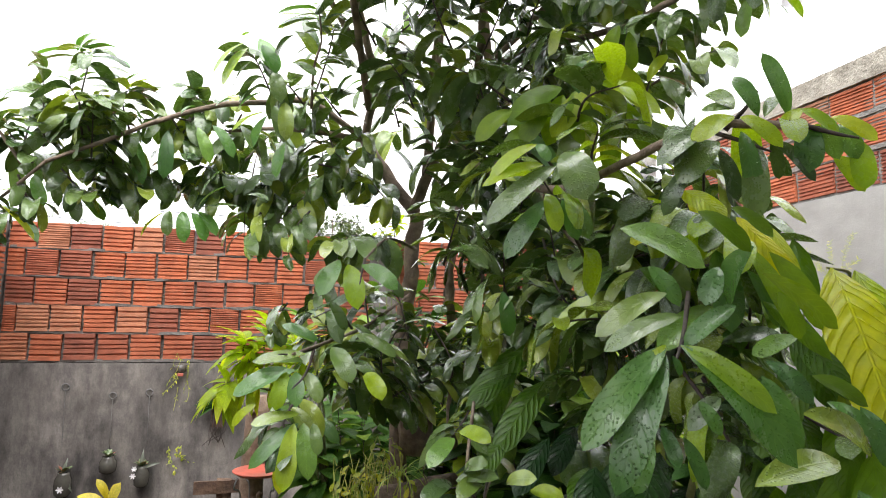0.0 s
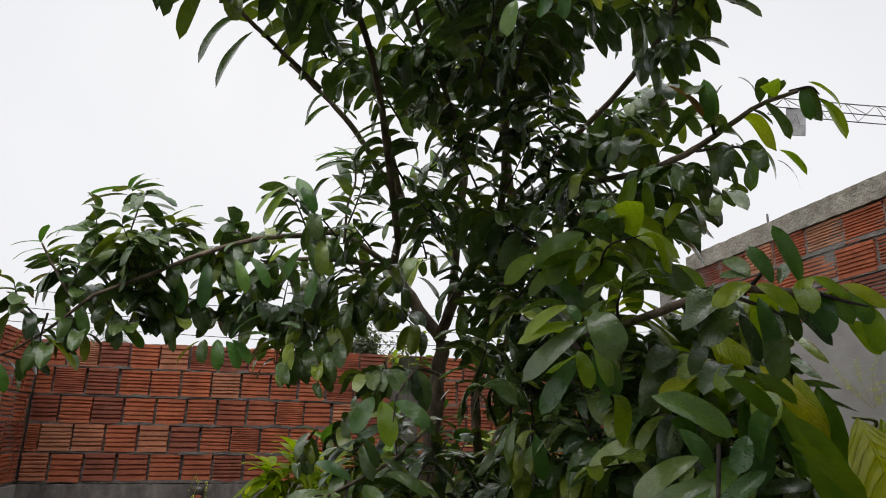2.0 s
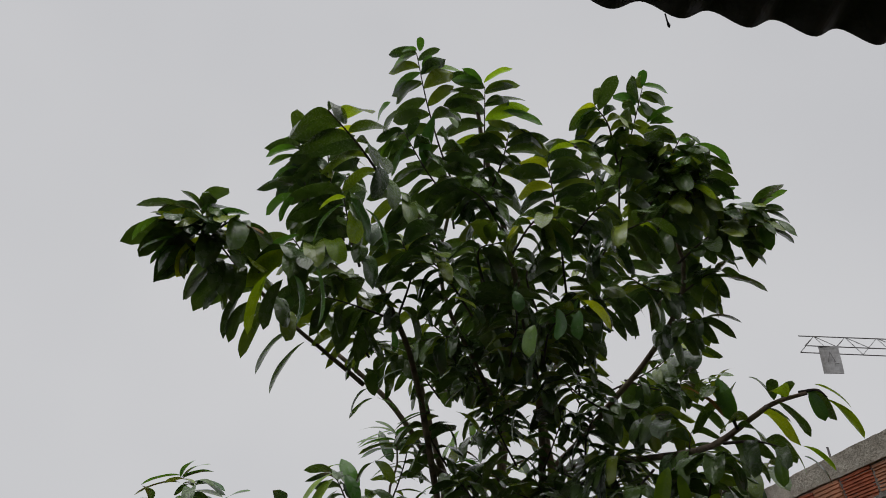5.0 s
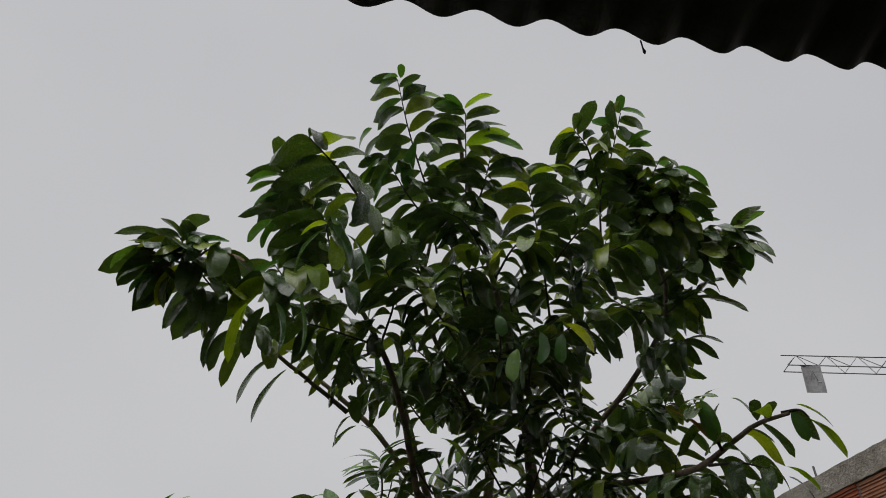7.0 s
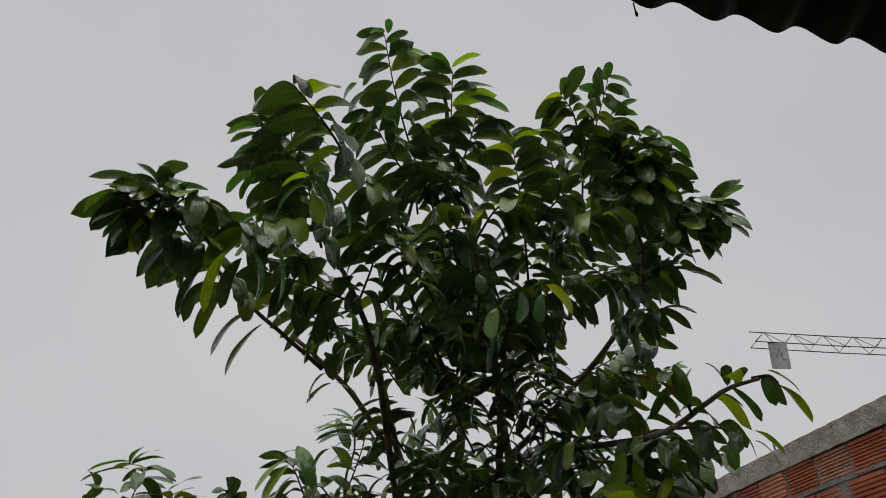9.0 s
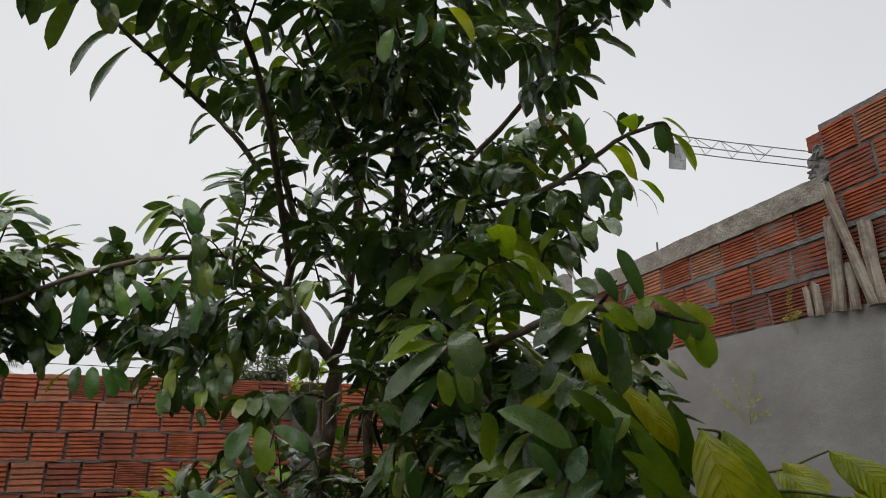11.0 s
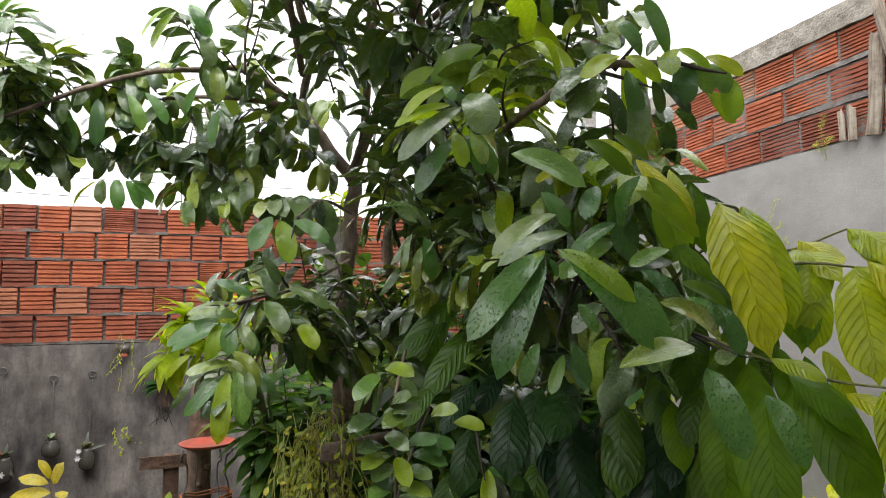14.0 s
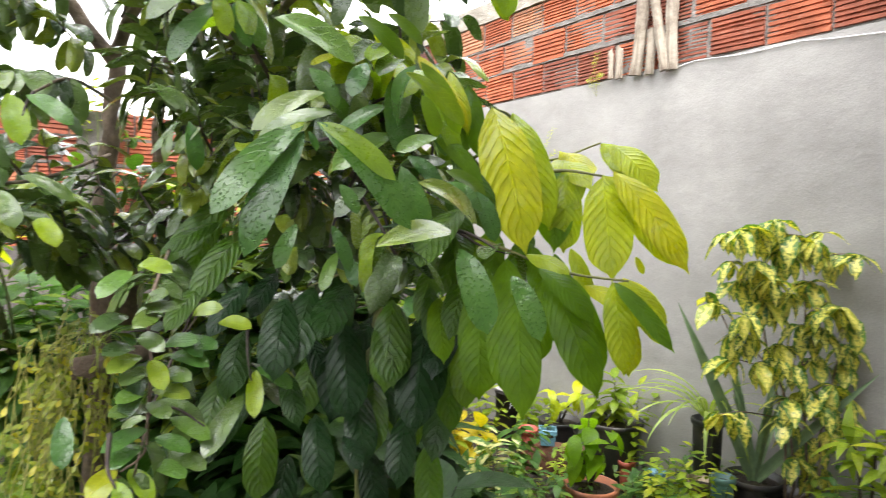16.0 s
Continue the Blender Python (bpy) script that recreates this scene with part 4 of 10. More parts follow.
fill((-0.79, 2.88, 2.13), (0.25, 0.15, 0.14), 4, 1.15)
fill((-0.15, 2.56, 2.44), (0.3, 0.3, 0.2), 1, 1.15)
fill((-0.29, 1.90, 2.92), (0.35, 0.4, 0.3), 9, 1.12)
fill((0.01, 2.09, 2.31), (0.25, 0.3, 0.2), 5, 1.1)
fill((0.12, 2.00, 2.87), (0.3, 0.3, 0.2), 4, 1.14)
fill((0.05, 1.90, 1.84), (0.2, 0.2, 0.12), 6, 1.03)
fill((-0.01, 2.18, 1.81), (0.2, 0.2, 0.12), 6, 1.08)
fill((0.16, 1.70, 1.85), (0.16, 0.2, 0.12), 6, 1.02)
fill((0.08, 1.76, 1.68), (0.15, 0.2, 0.12), 4, 1.0)
fill((-0.36, 2.36, 1.50), (0.16, 0.2, 0.08), 4, 1.0)
fill((-0.53, 2.24, 1.43), (0.16, 0.15, 0.12), 9, 1.05)
fill((0.0, 2.30, 1.61), (0.16, 0.2, 0.16), 6, 1.1)
fill((-0.15, 2.95, 2.40), (0.25, 0.15, 0.12), 2, 1.15)
fill((-1.46, 2.59, 2.13), (0.2, 0.06, 0.05), 3, 1.09)
fill((-1.31, 2.64, 2.22), (0.16, 0.06, 0.05), 3, 1.11)
fill((-1.10, 2.73, 2.32), (0.16, 0.06, 0.05), 2, 1.14)
fill((-0.89, 2.77, 2.36), (0.14, 0.06, 0.05), 2, 1.15)
fill((0.18, 1.74, 2.22), (0.14, 0.12, 0.09), 3, 1.04)
fill((0.23, 1.57, 3.20), (0.12, 0.15, 0.1), 5, 1.11)
fill((-0.56, 2.67, 2.17), (0.12, 0.08, 0.05), 3, 1.15)
fill((0.05, 2.40, 1.92), (0.2, 0.25, 0.15), 7, 1.05)

twig([(-0.47, 2.19, 2.47), (-0.53, 2.13, 2.53), (-0.57, 2.08, 2.58)], 5, 1.0)
twig([(-0.24, 2.12, 2.46), (-0.31, 2.06, 2.55), (-0.36, 1.99, 2.61)], 5, 1.0)
twig([(-0.09, 2.01, 2.57), (-0.15, 1.96, 2.63), (-0.22, 1.91, 2.68)], 5, 1.0)
twig([(-0.41, 2.03, 2.70), (-0.48, 1.97, 2.77), (-0.52, 1.91, 2.83)], 5, 1.0)
twig([(-0.16, 1.91, 2.77), (-0.14, 1.83, 2.83), (-0.13, 1.76, 2.87)], 5, 1.0)
twig([(-0.33, 2.25, 2.30), (-0.38, 2.19, 2.36), (-0.44, 2.14, 2.41)], 5, 1.0)
twig([(-0.02, 2.05, 2.46), (-0.03, 1.98, 2.53), (-0.02, 1.91, 2.58)], 5, 1.0)
twig([(-0.26, 1.92, 2.80), (-0.32, 1.86, 2.87), (-0.37, 1.81, 2.91)], 5, 1.0)
twig([(0.05, 2.13, 2.29), (0.05, 2.06, 2.36), (0.08, 1.98, 2.41)], 5, 1.0)
twig([(-0.10, 2.18, 2.29), (-0.15, 2.12, 2.36), (-0.20, 2.06, 2.41)], 5, 1.0)
twig([(-0.14, 2.22, 2.23), (-0.20, 2.17, 2.30), (-0.23, 2.12, 2.35)], 5, 1.0)
twig([(-0.06, 2.28, 2.05), (-0.13, 2.24, 2.10), (-0.17, 2.20, 2.14)], 5, 1.0)
twig([(-0.03, 2.19, 2.27), (-0.08, 2.14, 2.34), (-0.12, 2.09, 2.39)], 5, 1.0)
twig([(-0.08, 2.36, 1.86), (-0.13, 2.32, 1.92), (-0.19, 2.28, 1.95)], 5, 1.0)
twig([(-0.00, 2.14, 2.38), (-0.00, 2.08, 2.44), (0.02, 2.02, 2.49)], 5, 1.0)
twig([(-0.00, 2.35, 1.85), (-0.01, 2.30, 1.92), (-0.00, 2.24, 1.97)], 5, 1.0)
twig([(-0.92, 1.81, 2.79), (-0.96, 1.77, 2.85), (-1.00, 1.73, 2.88)], 5, 1.0)
twig([(-0.83, 1.77, 2.84), (-0.85, 1.73, 2.90), (-0.91, 1.69, 2.93)], 5, 1.0)
twig([(-1.01, 1.76, 2.96), (-1.03, 1.72, 3.00), (-1.06, 1.68, 3.02)], 5, 1.0)
twig([(-0.78, 1.83, 2.69), (-0.82, 1.79, 2.73), (-0.85, 1.75, 2.75)], 5, 1.0)
twig([(-0.63, 2.58, 1.99), (-0.68, 2.59, 1.92), (-0.70, 2.60, 1.82)], 4, 1.0)
twig([(-0.46, 2.56, 1.91), (-0.49, 2.56, 1.86), (-0.54, 2.57, 1.79)], 4, 1.0)
twig([(-0.80, 2.62, 1.98), (-0.82, 2.62, 1.93), (-0.83, 2.62, 1.86)], 4, 1.0)
twig([(-0.53, 2.62, 1.75), (-0.59, 2.63, 1.70), (-0.63, 2.64, 1.63)], 4, 1.0)
twig([(-0.69, 2.68, 1.66), (-0.72, 2.69, 1.61), (-0.74, 2.69, 1.54)], 4, 1.0)
twig([(-0.40, 2.52, 2.17), (-0.46, 2.47, 2.23), (-0.50, 2.43, 2.27)], 4, 1.0)
twig([(-0.47, 2.58, 2.10), (-0.51, 2.54, 2.16), (-0.57, 2.49, 2.20)], 4, 1.0)
twig([(-0.34, 2.44, 2.29), (-0.37, 2.39, 2.34), (-0.41, 2.34, 2.38)], 4, 1.0)
twig([(-0.24, 2.48, 2.13), (-0.22, 2.41, 2.19), (-0.22, 2.35, 2.23)], 4, 1.0)
twig([(-0.32, 2.56, 2.02), (-0.38, 2.53, 2.06), (-0.42, 2.49, 2.09)], 4, 1.0)
twig([(-0.54, 2.49, 2.32), (-0.59, 2.45, 2.36), (-0.62, 2.41, 2.38)], 4, 1.0)

part("twig_wood", twig_wood, TWIG, tree, smooth=True)["kind"] = "stuff"
SHAPES = [dict(length=1.0, width=w, bend=b, fold=f, stations=11, tip="oblong", wavy=0.02, phase=p, twist=t) for w, b, f, p, t in (
    (0.36, 1.2, 0.4, 0, 0.2), (0.34, 1.6, 0.55, 1, -0.3), (0.38, 0.95, 0.3, 2, 0.35), (0.34, 1.85, 0.7, 3, -0.2), (0.36, 1.4, 0.8, 4, 0.1))]
leaf_meshes = [leaf_mesh("soursop_leaf", LEAF, **s) for s in SHAPES]
young_meshes = [leaf_mesh("young_leaf", LEAF_YOUNG, **s) for s in SHAPES]
leaf_rows = [leaf_points(**s) for s in SHAPES]
many = JoinedLeaves()
# the sprays that reach out over the path, nearest the eye, have leaves of their own
near = sorted(range(len(sites)), key=lambda k: sites[k][0].y)[:180]
near = set(near)
for k, (at, out, upward, length, sag, young) in enumerate(sites):
    m = TREE_FROM @ leaf_pose(at, out, upward, sag) @ Matrix.Scale(length, 4)
    pick = rng.randrange(5)
    if k in near or (young and at.y < 1.4):
        ob = new("leaf", (young_meshes if young else leaf_meshes)[pick])
        ob.parent = tree
        ob.matrix_basis = m
    else:
        many.add(m, leaf_rows[pick])


def hung_leaf(parent, inverse, root, tip, slim, material, outline, stations, skyward=False):
    """One leaf from its root to its tip, arched, its upper face turned to the camera's place or the sky."""
    a, b = Vector(root), Vector(tip)
    way, bend = b - a, rng.uniform(0.5, 1.0)
    rows = leaf_points(1.0, slim * (0.80 if outline == "broad" else 0.84), bend, rng.uniform(-0.4, -0.12) if outline == "broad" else rng.uniform(0.12, 0.35), stations, outline, 0.05 if outline == "broad" else 0.03, rng.uniform(0, 6), rng.uniform(-0.25, 0.25))
    end = Vector(rows[-1][2][0])
    towards = Vector((-0.75, 0.1, 1.55)) - a
    facing = towards.normalized() + Vector((0, 0, 0.9))
    if skyward:
        facing = Vector((rng.uniform(-0.45, 0.15), rng.uniform(-0.5, -0.1), 1.0))
    m = leaf_pose(a, way, facing)
    m = m @ Matrix.Rotation(-math.atan2(-end.z, end.x), 4, "Y") @ Matrix.Scale(way.length / end.length, 4)
    bm = bmesh.new()
    add_leaf(bm, inverse @ m, rows)
    part("leaf", bm, material, parent, smooth=True)


def own_leaf(root, tip, slim, age):
    """A leaf of the sprays that hang nearest; age: 0 dark, 1 young, 2 mid green, 3 yellow-green as if lit from behind.
    """
    hung_leaf(tree, TREE_FROM, root, tip, slim, (LEAF, LEAF_YOUNG, LEAF_MID, LEAF_BACKLIT)[age], "oblong", 13)


own_leaf((-0.38, 1.10, 1.79), (-0.44, 1.11, 1.70), 0.36, 2)
own_leaf((-0.38, 1.10, 1.80), (-0.37, 1.08, 1.74), 0.48, 1)
own_leaf((-0.36, 1.09, 1.79), (-0.34, 1.08, 1.73), 0.46, 2)
own_leaf((-0.36, 1.08, 1.86), (-0.35, 1.03, 1.78), 0.66, 0)
own_leaf((-0.39, 1.09, 1.84), (-0.47, 1.13, 1.81), 0.3, 1)
own_leaf((-0.40, 1.09, 1.87), (-0.46, 1.13, 1.82), 0.32, 1)
own_leaf((-0.40, 1.09, 1.87), (-0.39, 1.07, 1.84), 0.6, 2)
own_leaf((-0.37, 1.09, 1.84), (-0.47, 1.11, 1.75), 0.3, 0)
own_leaf((-0.35, 1.09, 1.81), (-0.29, 1.13, 1.77), 0.4, 0)
own_leaf((-0.18, 0.94, 1.89), (-0.24, 0.95, 1.85), 0.5, 1)
own_leaf((-0.17, 0.94, 1.89), (-0.14, 0.90, 1.84), 0.42, 1)
own_leaf((-0.21, 0.96, 1.87), (-0.28, 0.97, 1.82), 0.42, 0)
own_leaf((-0.19, 0.96, 1.86), (-0.25, 0.97, 1.80), 0.6, 0)
own_leaf((-0.22, 0.98, 1.83), (-0.25, 1.00, 1.76), 0.36, 0)
own_leaf((-0.17, 0.94, 1.87), (-0.15, 0.94, 1.79), 0.36, 2)
own_leaf((-0.15, 0.94, 1.86), (-0.15, 0.94, 1.75), 0.38, 0)
own_leaf((-0.19, 0.96, 1.85), (-0.16, 0.96, 1.78), 0.36, 0)
own_leaf((-0.13, 0.93, 1.86), (-0.09, 0.90, 1.80), 0.3, 0)
own_leaf((-0.13, 0.93, 1.86), (-0.11, 0.94, 1.81), 0.4, 0)
own_leaf((-0.11, 0.92, 1.89), (-0.14, 0.93, 1.98), 0.3, 2)
own_leaf((-0.15, 0.93, 1.89), (-0.17, 0.95, 1.95), 0.4, 2)
own_leaf((-0.18, 0.94, 1.90), (-0.20, 0.98, 1.91), 0.5, 0)
own_leaf((-0.18, 0.94, 1.90), (-0.18, 0.99, 1.94), 0.5, 0)
own_leaf((-0.14, 0.93, 1.89), (-0.10, 0.95, 1.93), 0.35, 0)
own_leaf((-0.10, 0.91, 1.90), (-0.13, 0.91, 1.87), 0.6, 1)
own_leaf((-0.10, 0.91, 1.90), (-0.07, 0.88, 1.86), 0.42, 1)
own_leaf((-0.09, 0.91, 1.88), (-0.10, 0.90, 1.81), 0.58, 2)
own_leaf((-0.08, 0.91, 1.88), (-0.06, 0.89, 1.83), 0.56, 2)
own_leaf((-0.06, 0.90, 1.89), (-0.03, 0.86, 1.85), 0.42, 1)
own_leaf((-0.05, 0.90, 1.88), (-0.04, 0.88, 1.83), 0.55, 2)
own_leaf((-0.03, 0.89, 1.86), (-0.03, 0.88, 1.79), 0.5, 1)
own_leaf((-0.05, 0.91, 1.84), (-0.02, 0.89, 1.79), 0.48, 1)
own_leaf((-0.08, 1.11, 1.73), (-0.07, 1.09, 1.60), 0.44, 2)
own_leaf((-0.13, 1.13, 1.71), (-0.12, 1.15, 1.65), 0.6, 0)
own_leaf((-0.19, 1.16, 1.70), (-0.09, 1.21, 1.62), 0.5, 2)
own_leaf((-0.07, 1.13, 1.64), (-0.19, 1.11, 1.57), 0.38, 2)
own_leaf((-0.05, 1.14, 1.58), (0.03, 1.10, 1.60), 0.36, 0)
own_leaf((-0.04, 1.09, 1.74), (0.03, 1.06, 1.60), 0.24, 1)
own_leaf((-0.03, 1.10, 1.70), (0.03, 1.10, 1.61), 0.3, 2)
own_leaf((-0.02, 1.11, 1.66), (0.05, 1.16, 1.60), 0.4, 0)
own_leaf((-0.10, 1.15, 1.60), (-0.03, 1.20, 1.54), 0.4, 0)
own_leaf((-0.05, 1.34, 1.66), (-0.22, 1.42, 1.60), 0.34, 0)
own_leaf((-0.05, 1.35, 1.62), (-0.18, 1.37, 1.54), 0.34, 0)
own_leaf((-0.32, 1.44, 1.67), (-0.30, 1.45, 1.58), 0.4, 2)
own_leaf((-0.30, 1.43, 1.66), (-0.34, 1.46, 1.61), 0.35, 0)
own_leaf((-0.14, 1.37, 1.68), (-0.05, 1.33, 1.67), 0.35, 2)
own_leaf((-0.13, 1.34, 1.77), (-0.06, 1.25, 1.73), 0.35, 2)
own_leaf((-0.08, 1.30, 1.84), (-0.05, 1.28, 1.76), 0.6, 2)
own_leaf((-0.38, 0.81, 1.59), (-0.48, 0.80, 1.49), 0.28, 2)
own_leaf((-0.38, 0.81, 1.58), (-0.45, 0.79, 1.45), 0.28, 2)
own_leaf((-0.38, 0.81, 1.59), (-0.42, 0.80, 1.55), 0.34, 1)
own_leaf((-0.37, 0.80, 1.59), (-0.31, 0.74, 1.53), 0.28, 1)
own_leaf((-0.37, 0.80, 1.59), (-0.29, 0.74, 1.48), 0.28, 2)
own_leaf((-0.38, 0.80, 1.58), (-0.37, 0.80, 1.56), 0.43, 2)
own_leaf((-0.23, 0.73, 1.46), (-0.22, 0.69, 1.37), 0.44, 2)
own_leaf((-0.17, 0.71, 1.43), (-0.16, 0.67, 1.36), 0.4, 2)
own_leaf((-0.28, 0.74, 1.53), (-0.19, 0.75, 1.49), 0.4, 0)
own_leaf((-0.32, 0.76, 1.46), (-0.22, 0.76, 1.48), 0.4, 0)
own_leaf((-0.13, 0.97, 1.72), (-0.10, 1.06, 1.64), 0.5, 2)
own_leaf((-0.60, 1.82, 1.75), (-0.65, 1.79, 1.66), 0.5, 2)
own_leaf((-0.58, 1.81, 1.74), (-0.56, 1.76, 1.63), 0.48, 1)
own_leaf((-0.55, 1.80, 1.74), (-0.47, 1.74, 1.68), 0.42, 2)
own_leaf((-0.61, 1.82, 1.74), (-0.66, 1.84, 1.69), 0.4, 0)
own_leaf((-0.50, 1.79, 1.72), (-0.45, 1.77, 1.66), 0.4, 0)
own_leaf((-0.53, 1.80, 1.48), (-0.50, 1.74, 1.42), 0.6, 1)
own_leaf((-0.61, 1.83, 1.54), (-0.57, 1.76, 1.46), 0.52, 0)
own_leaf((-0.64, 1.84, 1.55), (-0.73, 1.87, 1.59), 0.32, 2)
own_leaf((-0.62, 1.83, 1.65), (-0.58, 1.82, 1.58), 0.4, 0)
own_leaf((-0.56, 1.81, 1.57), (-0.46, 1.78, 1.52), 0.32, 0)
own_leaf((-0.68, 1.69, 1.53), (-0.79, 1.70, 1.51), 0.3, 0)
own_leaf((-0.72, 1.71, 1.50), (-0.83, 1.70, 1.44), 0.36, 2)
own_leaf((-0.72, 1.71, 1.49), (-0.74, 1.69, 1.41), 0.46, 1)
own_leaf((-0.70, 1.70, 1.49), (-0.70, 1.66, 1.42), 0.55, 2)
own_leaf((-0.68, 1.69, 1.49), (-0.65, 1.65, 1.43), 0.48, 0)
own_leaf((-0.69, 1.70, 1.40), (-0.79, 1.70, 1.38), 0.32, 0)
own_leaf((-0.69, 1.70, 1.38), (-0.79, 1.69, 1.29), 0.3, 2)
own_leaf((-0.70, 1.70, 1.38), (-0.72, 1.65, 1.25), 0.36, 1)
own_leaf((-0.68, 1.70, 1.38), (-0.67, 1.65, 1.27), 0.42, 2)
own_leaf((-0.66, 1.69, 1.38), (-0.65, 1.65, 1.32), 0.42, 0)
own_leaf((-0.78, 1.73, 1.42), (-0.83, 1.75, 1.37), 0.35, 1)
own_leaf((-0.50, 1.12, 1.13), (-0.55, 1.12, 1.08), 0.36, 1)
own_leaf((-0.50, 1.12, 1.13), (-0.49, 1.08, 1.07), 0.45, 1)
own_leaf((-0.10, 1.26, 1.43), (-0.14, 1.24, 1.36), 0.36, 2)
own_leaf((-0.09, 1.25, 1.43), (-0.09, 1.20, 1.37), 0.4, 2)
own_leaf((0.07, 1.13, 1.47), (-0.05, 1.17, 1.36), 0.38, 0)
own_leaf((0.09, 1.12, 1.59), (0.12, 1.06, 1.48), 0.42, 0)
own_leaf((0.03, 1.17, 1.64), (-0.02, 1.21, 1.65), 0.4, 0)
own_leaf((0.02, 1.18, 1.55), (0.07, 1.13, 1.48), 0.4, 0)
own_leaf((-0.02, 1.20, 1.53), (-0.07, 1.24, 1.45), 0.4, 0)
own_leaf((-0.05, 1.23, 1.58), (-0.00, 1.19, 1.54), 0.4, 0)
own_leaf((-0.17, 1.54, 2.11), (-0.23, 1.56, 2.01), 0.5, 3)
own_leaf((-0.08, 1.50, 2.14), (-0.17, 1.53, 2.02), 0.45, 3)
own_leaf((-0.07, 1.50, 2.15), (0.05, 1.44, 2.07), 0.36, 1)
own_leaf((-0.03, 1.49, 2.11), (0.05, 1.49, 1.99), 0.42, 3)
own_leaf((-0.12, 1.52, 2.13), (-0.11, 1.50, 2.00), 0.5, 3)
own_leaf((0.00, 1.48, 2.08), (0.11, 1.47, 1.97), 0.42, 0)
own_leaf((-0.09, 1.52, 2.08), (-0.13, 1.57, 1.96), 0.4, 0)
own_leaf((0.03, 1.46, 2.15), (0.08, 1.46, 2.22), 0.4, 3)
own_leaf((-0.05, 1.51, 2.07), (-0.02, 1.53, 1.95), 0.45, 3)
own_leaf((-0.19, 1.56, 2.07), (-0.26, 1.61, 1.99), 0.4, 3)
own_leaf((-0.103, 1.508, 2.195), (0.052, 1.492, 2.107), 0.50, 3)
own_leaf((-0.139, 1.548, 2.145), (-0.255, 1.585, 2.057), 0.50, 3)
own_leaf((-0.129, 1.557, 2.133), (-0.156, 1.587, 2.018), 0.50, 3)
own_leaf((-0.232, 1.624, 2.058), (-0.114, 1.615, 1.970), 0.50, 2)
own_leaf((-0.045, 1.550, 2.095), (0.010, 1.550, 2.016), 0.45, 3)
own_leaf((0.091, 1.549, 2.083), (0.179, 1.532, 2.030), 0.40, 1)
own_leaf((-0.131, 1.455, 2.178), (-0.139, 1.465, 2.105), 0.60, 2)
own_leaf((-0.254, 1.565, 2.084), (-0.331, 1.588, 2.012), 0.50, 3)
own_leaf((-0.024, 1.489, 2.287), (-0.054, 1.516, 2.184), 0.42, 3)
own_leaf((-0.013, 1.465, 2.263), (0.001, 1.475, 2.178), 0.40, 3)
own_leaf((-0.070, 1.550, 2.151), (-0.032, 1.549, 2.082), 0.50, 3)

# the low spray beside the trunk
own_leaf((-0.422, 1.420, 1.391), (-0.486, 1.360, 1.352), 0.42, 2)
own_leaf((-0.410, 1.420, 1.403), (-0.368, 1.360, 1.392), 0.54, 1)
own_leaf((-0.426, 1.420, 1.311), (-0.495, 1.360, 1.295), 0.43, 0)
own_leaf((-0.416, 1.420, 1.314), (-0.353, 1.360, 1.329), 0.45, 0)
own_leaf((-0.367, 1.420, 1.311), (-0.431, 1.360, 1.298), 0.45, 0)
own_leaf((-0.347, 1.420, 1.274), (-0.317, 1.360, 1.237), 0.52, 2)
own_leaf((-0.266, 1.420, 1.289), (-0.224, 1.360, 1.283), 0.54, 1)
own_leaf((-0.410, 1.420, 1.274), (-0.379, 1.360, 1.254), 0.57, 0)
own_leaf((-0.368, 1.420, 1.253), (-0.322, 1.360, 1.267), 0.52, 2)
own_leaf((-0.405, 1.420, 1.238), (-0.470, 1.360, 1.225), 0.45, 0)
own_leaf((-0.390, 1.420, 1.214), (-0.450, 1.360, 1.203), 0.47, 0)
own_leaf((-0.356, 1.420, 1.233), (-0.301, 1.360, 1.219), 0.48, 2)
own_leaf((-0.387, 1.420, 1.228), (-0.380, 1.360, 1.186), 0.54, 1)
own_leaf((-0.400, 1.420, 1.196), (-0.449, 1.360, 1.141), 0.42, 0)
own_leaf((-0.385, 1.420, 1.172), (-0.335, 1.360, 1.164), 0.51, 0)
own_leaf((-0.387, 1.420, 1.133), (-0.471, 1.360, 1.154), 0.38, 0)
own_leaf((-0.355, 1.420, 1.117), (-0.299, 1.360, 1.085), 0.46, 2)
own_leaf((-0.394, 1.420, 1.103), (-0.479, 1.360, 1.093), 0.38, 2)
own_leaf((-0.380, 1.420, 1.084), (-0.334, 1.360, 1.066), 0.52, 2)
own_leaf((-0.404, 1.420, 1.073), (-0.471, 1.360, 1.063), 0.44, 2)
own_leaf((-0.192, 1.420, 1.188), (-0.217, 1.360, 1.109), 0.39, 1)
own_leaf((-0.189, 1.420, 1.193), (-0.140, 1.360, 1.156), 0.47, 2)
own_leaf((-0.217, 1.420, 1.140), (-0.311, 1.360, 1.050), 0.36, 0)
own_leaf((-0.526, 1.420, 1.147), (-0.536, 1.360, 1.077), 0.43, 2)
own_leaf((-0.445, 1.420, 1.039), (-0.502, 1.360, 1.021), 0.47, 1)
own_leaf((-0.424, 1.420, 1.034), (-0.396, 1.360, 0.993), 0.51, 1)
own_leaf((-0.401, 1.420, 1.330), (-0.373, 1.360, 1.355), 0.57, 0)
own_leaf((-0.414, 1.420, 1.254), (-0.478, 1.360, 1.256), 0.45, 0)
own_leaf((-0.393, 1.420, 1.152), (-0.371, 1.360, 1.135), 0.60, 0)
own_leaf((-0.316, 1.420, 1.304), (-0.278, 1.360, 1.324), 0.54, 0)
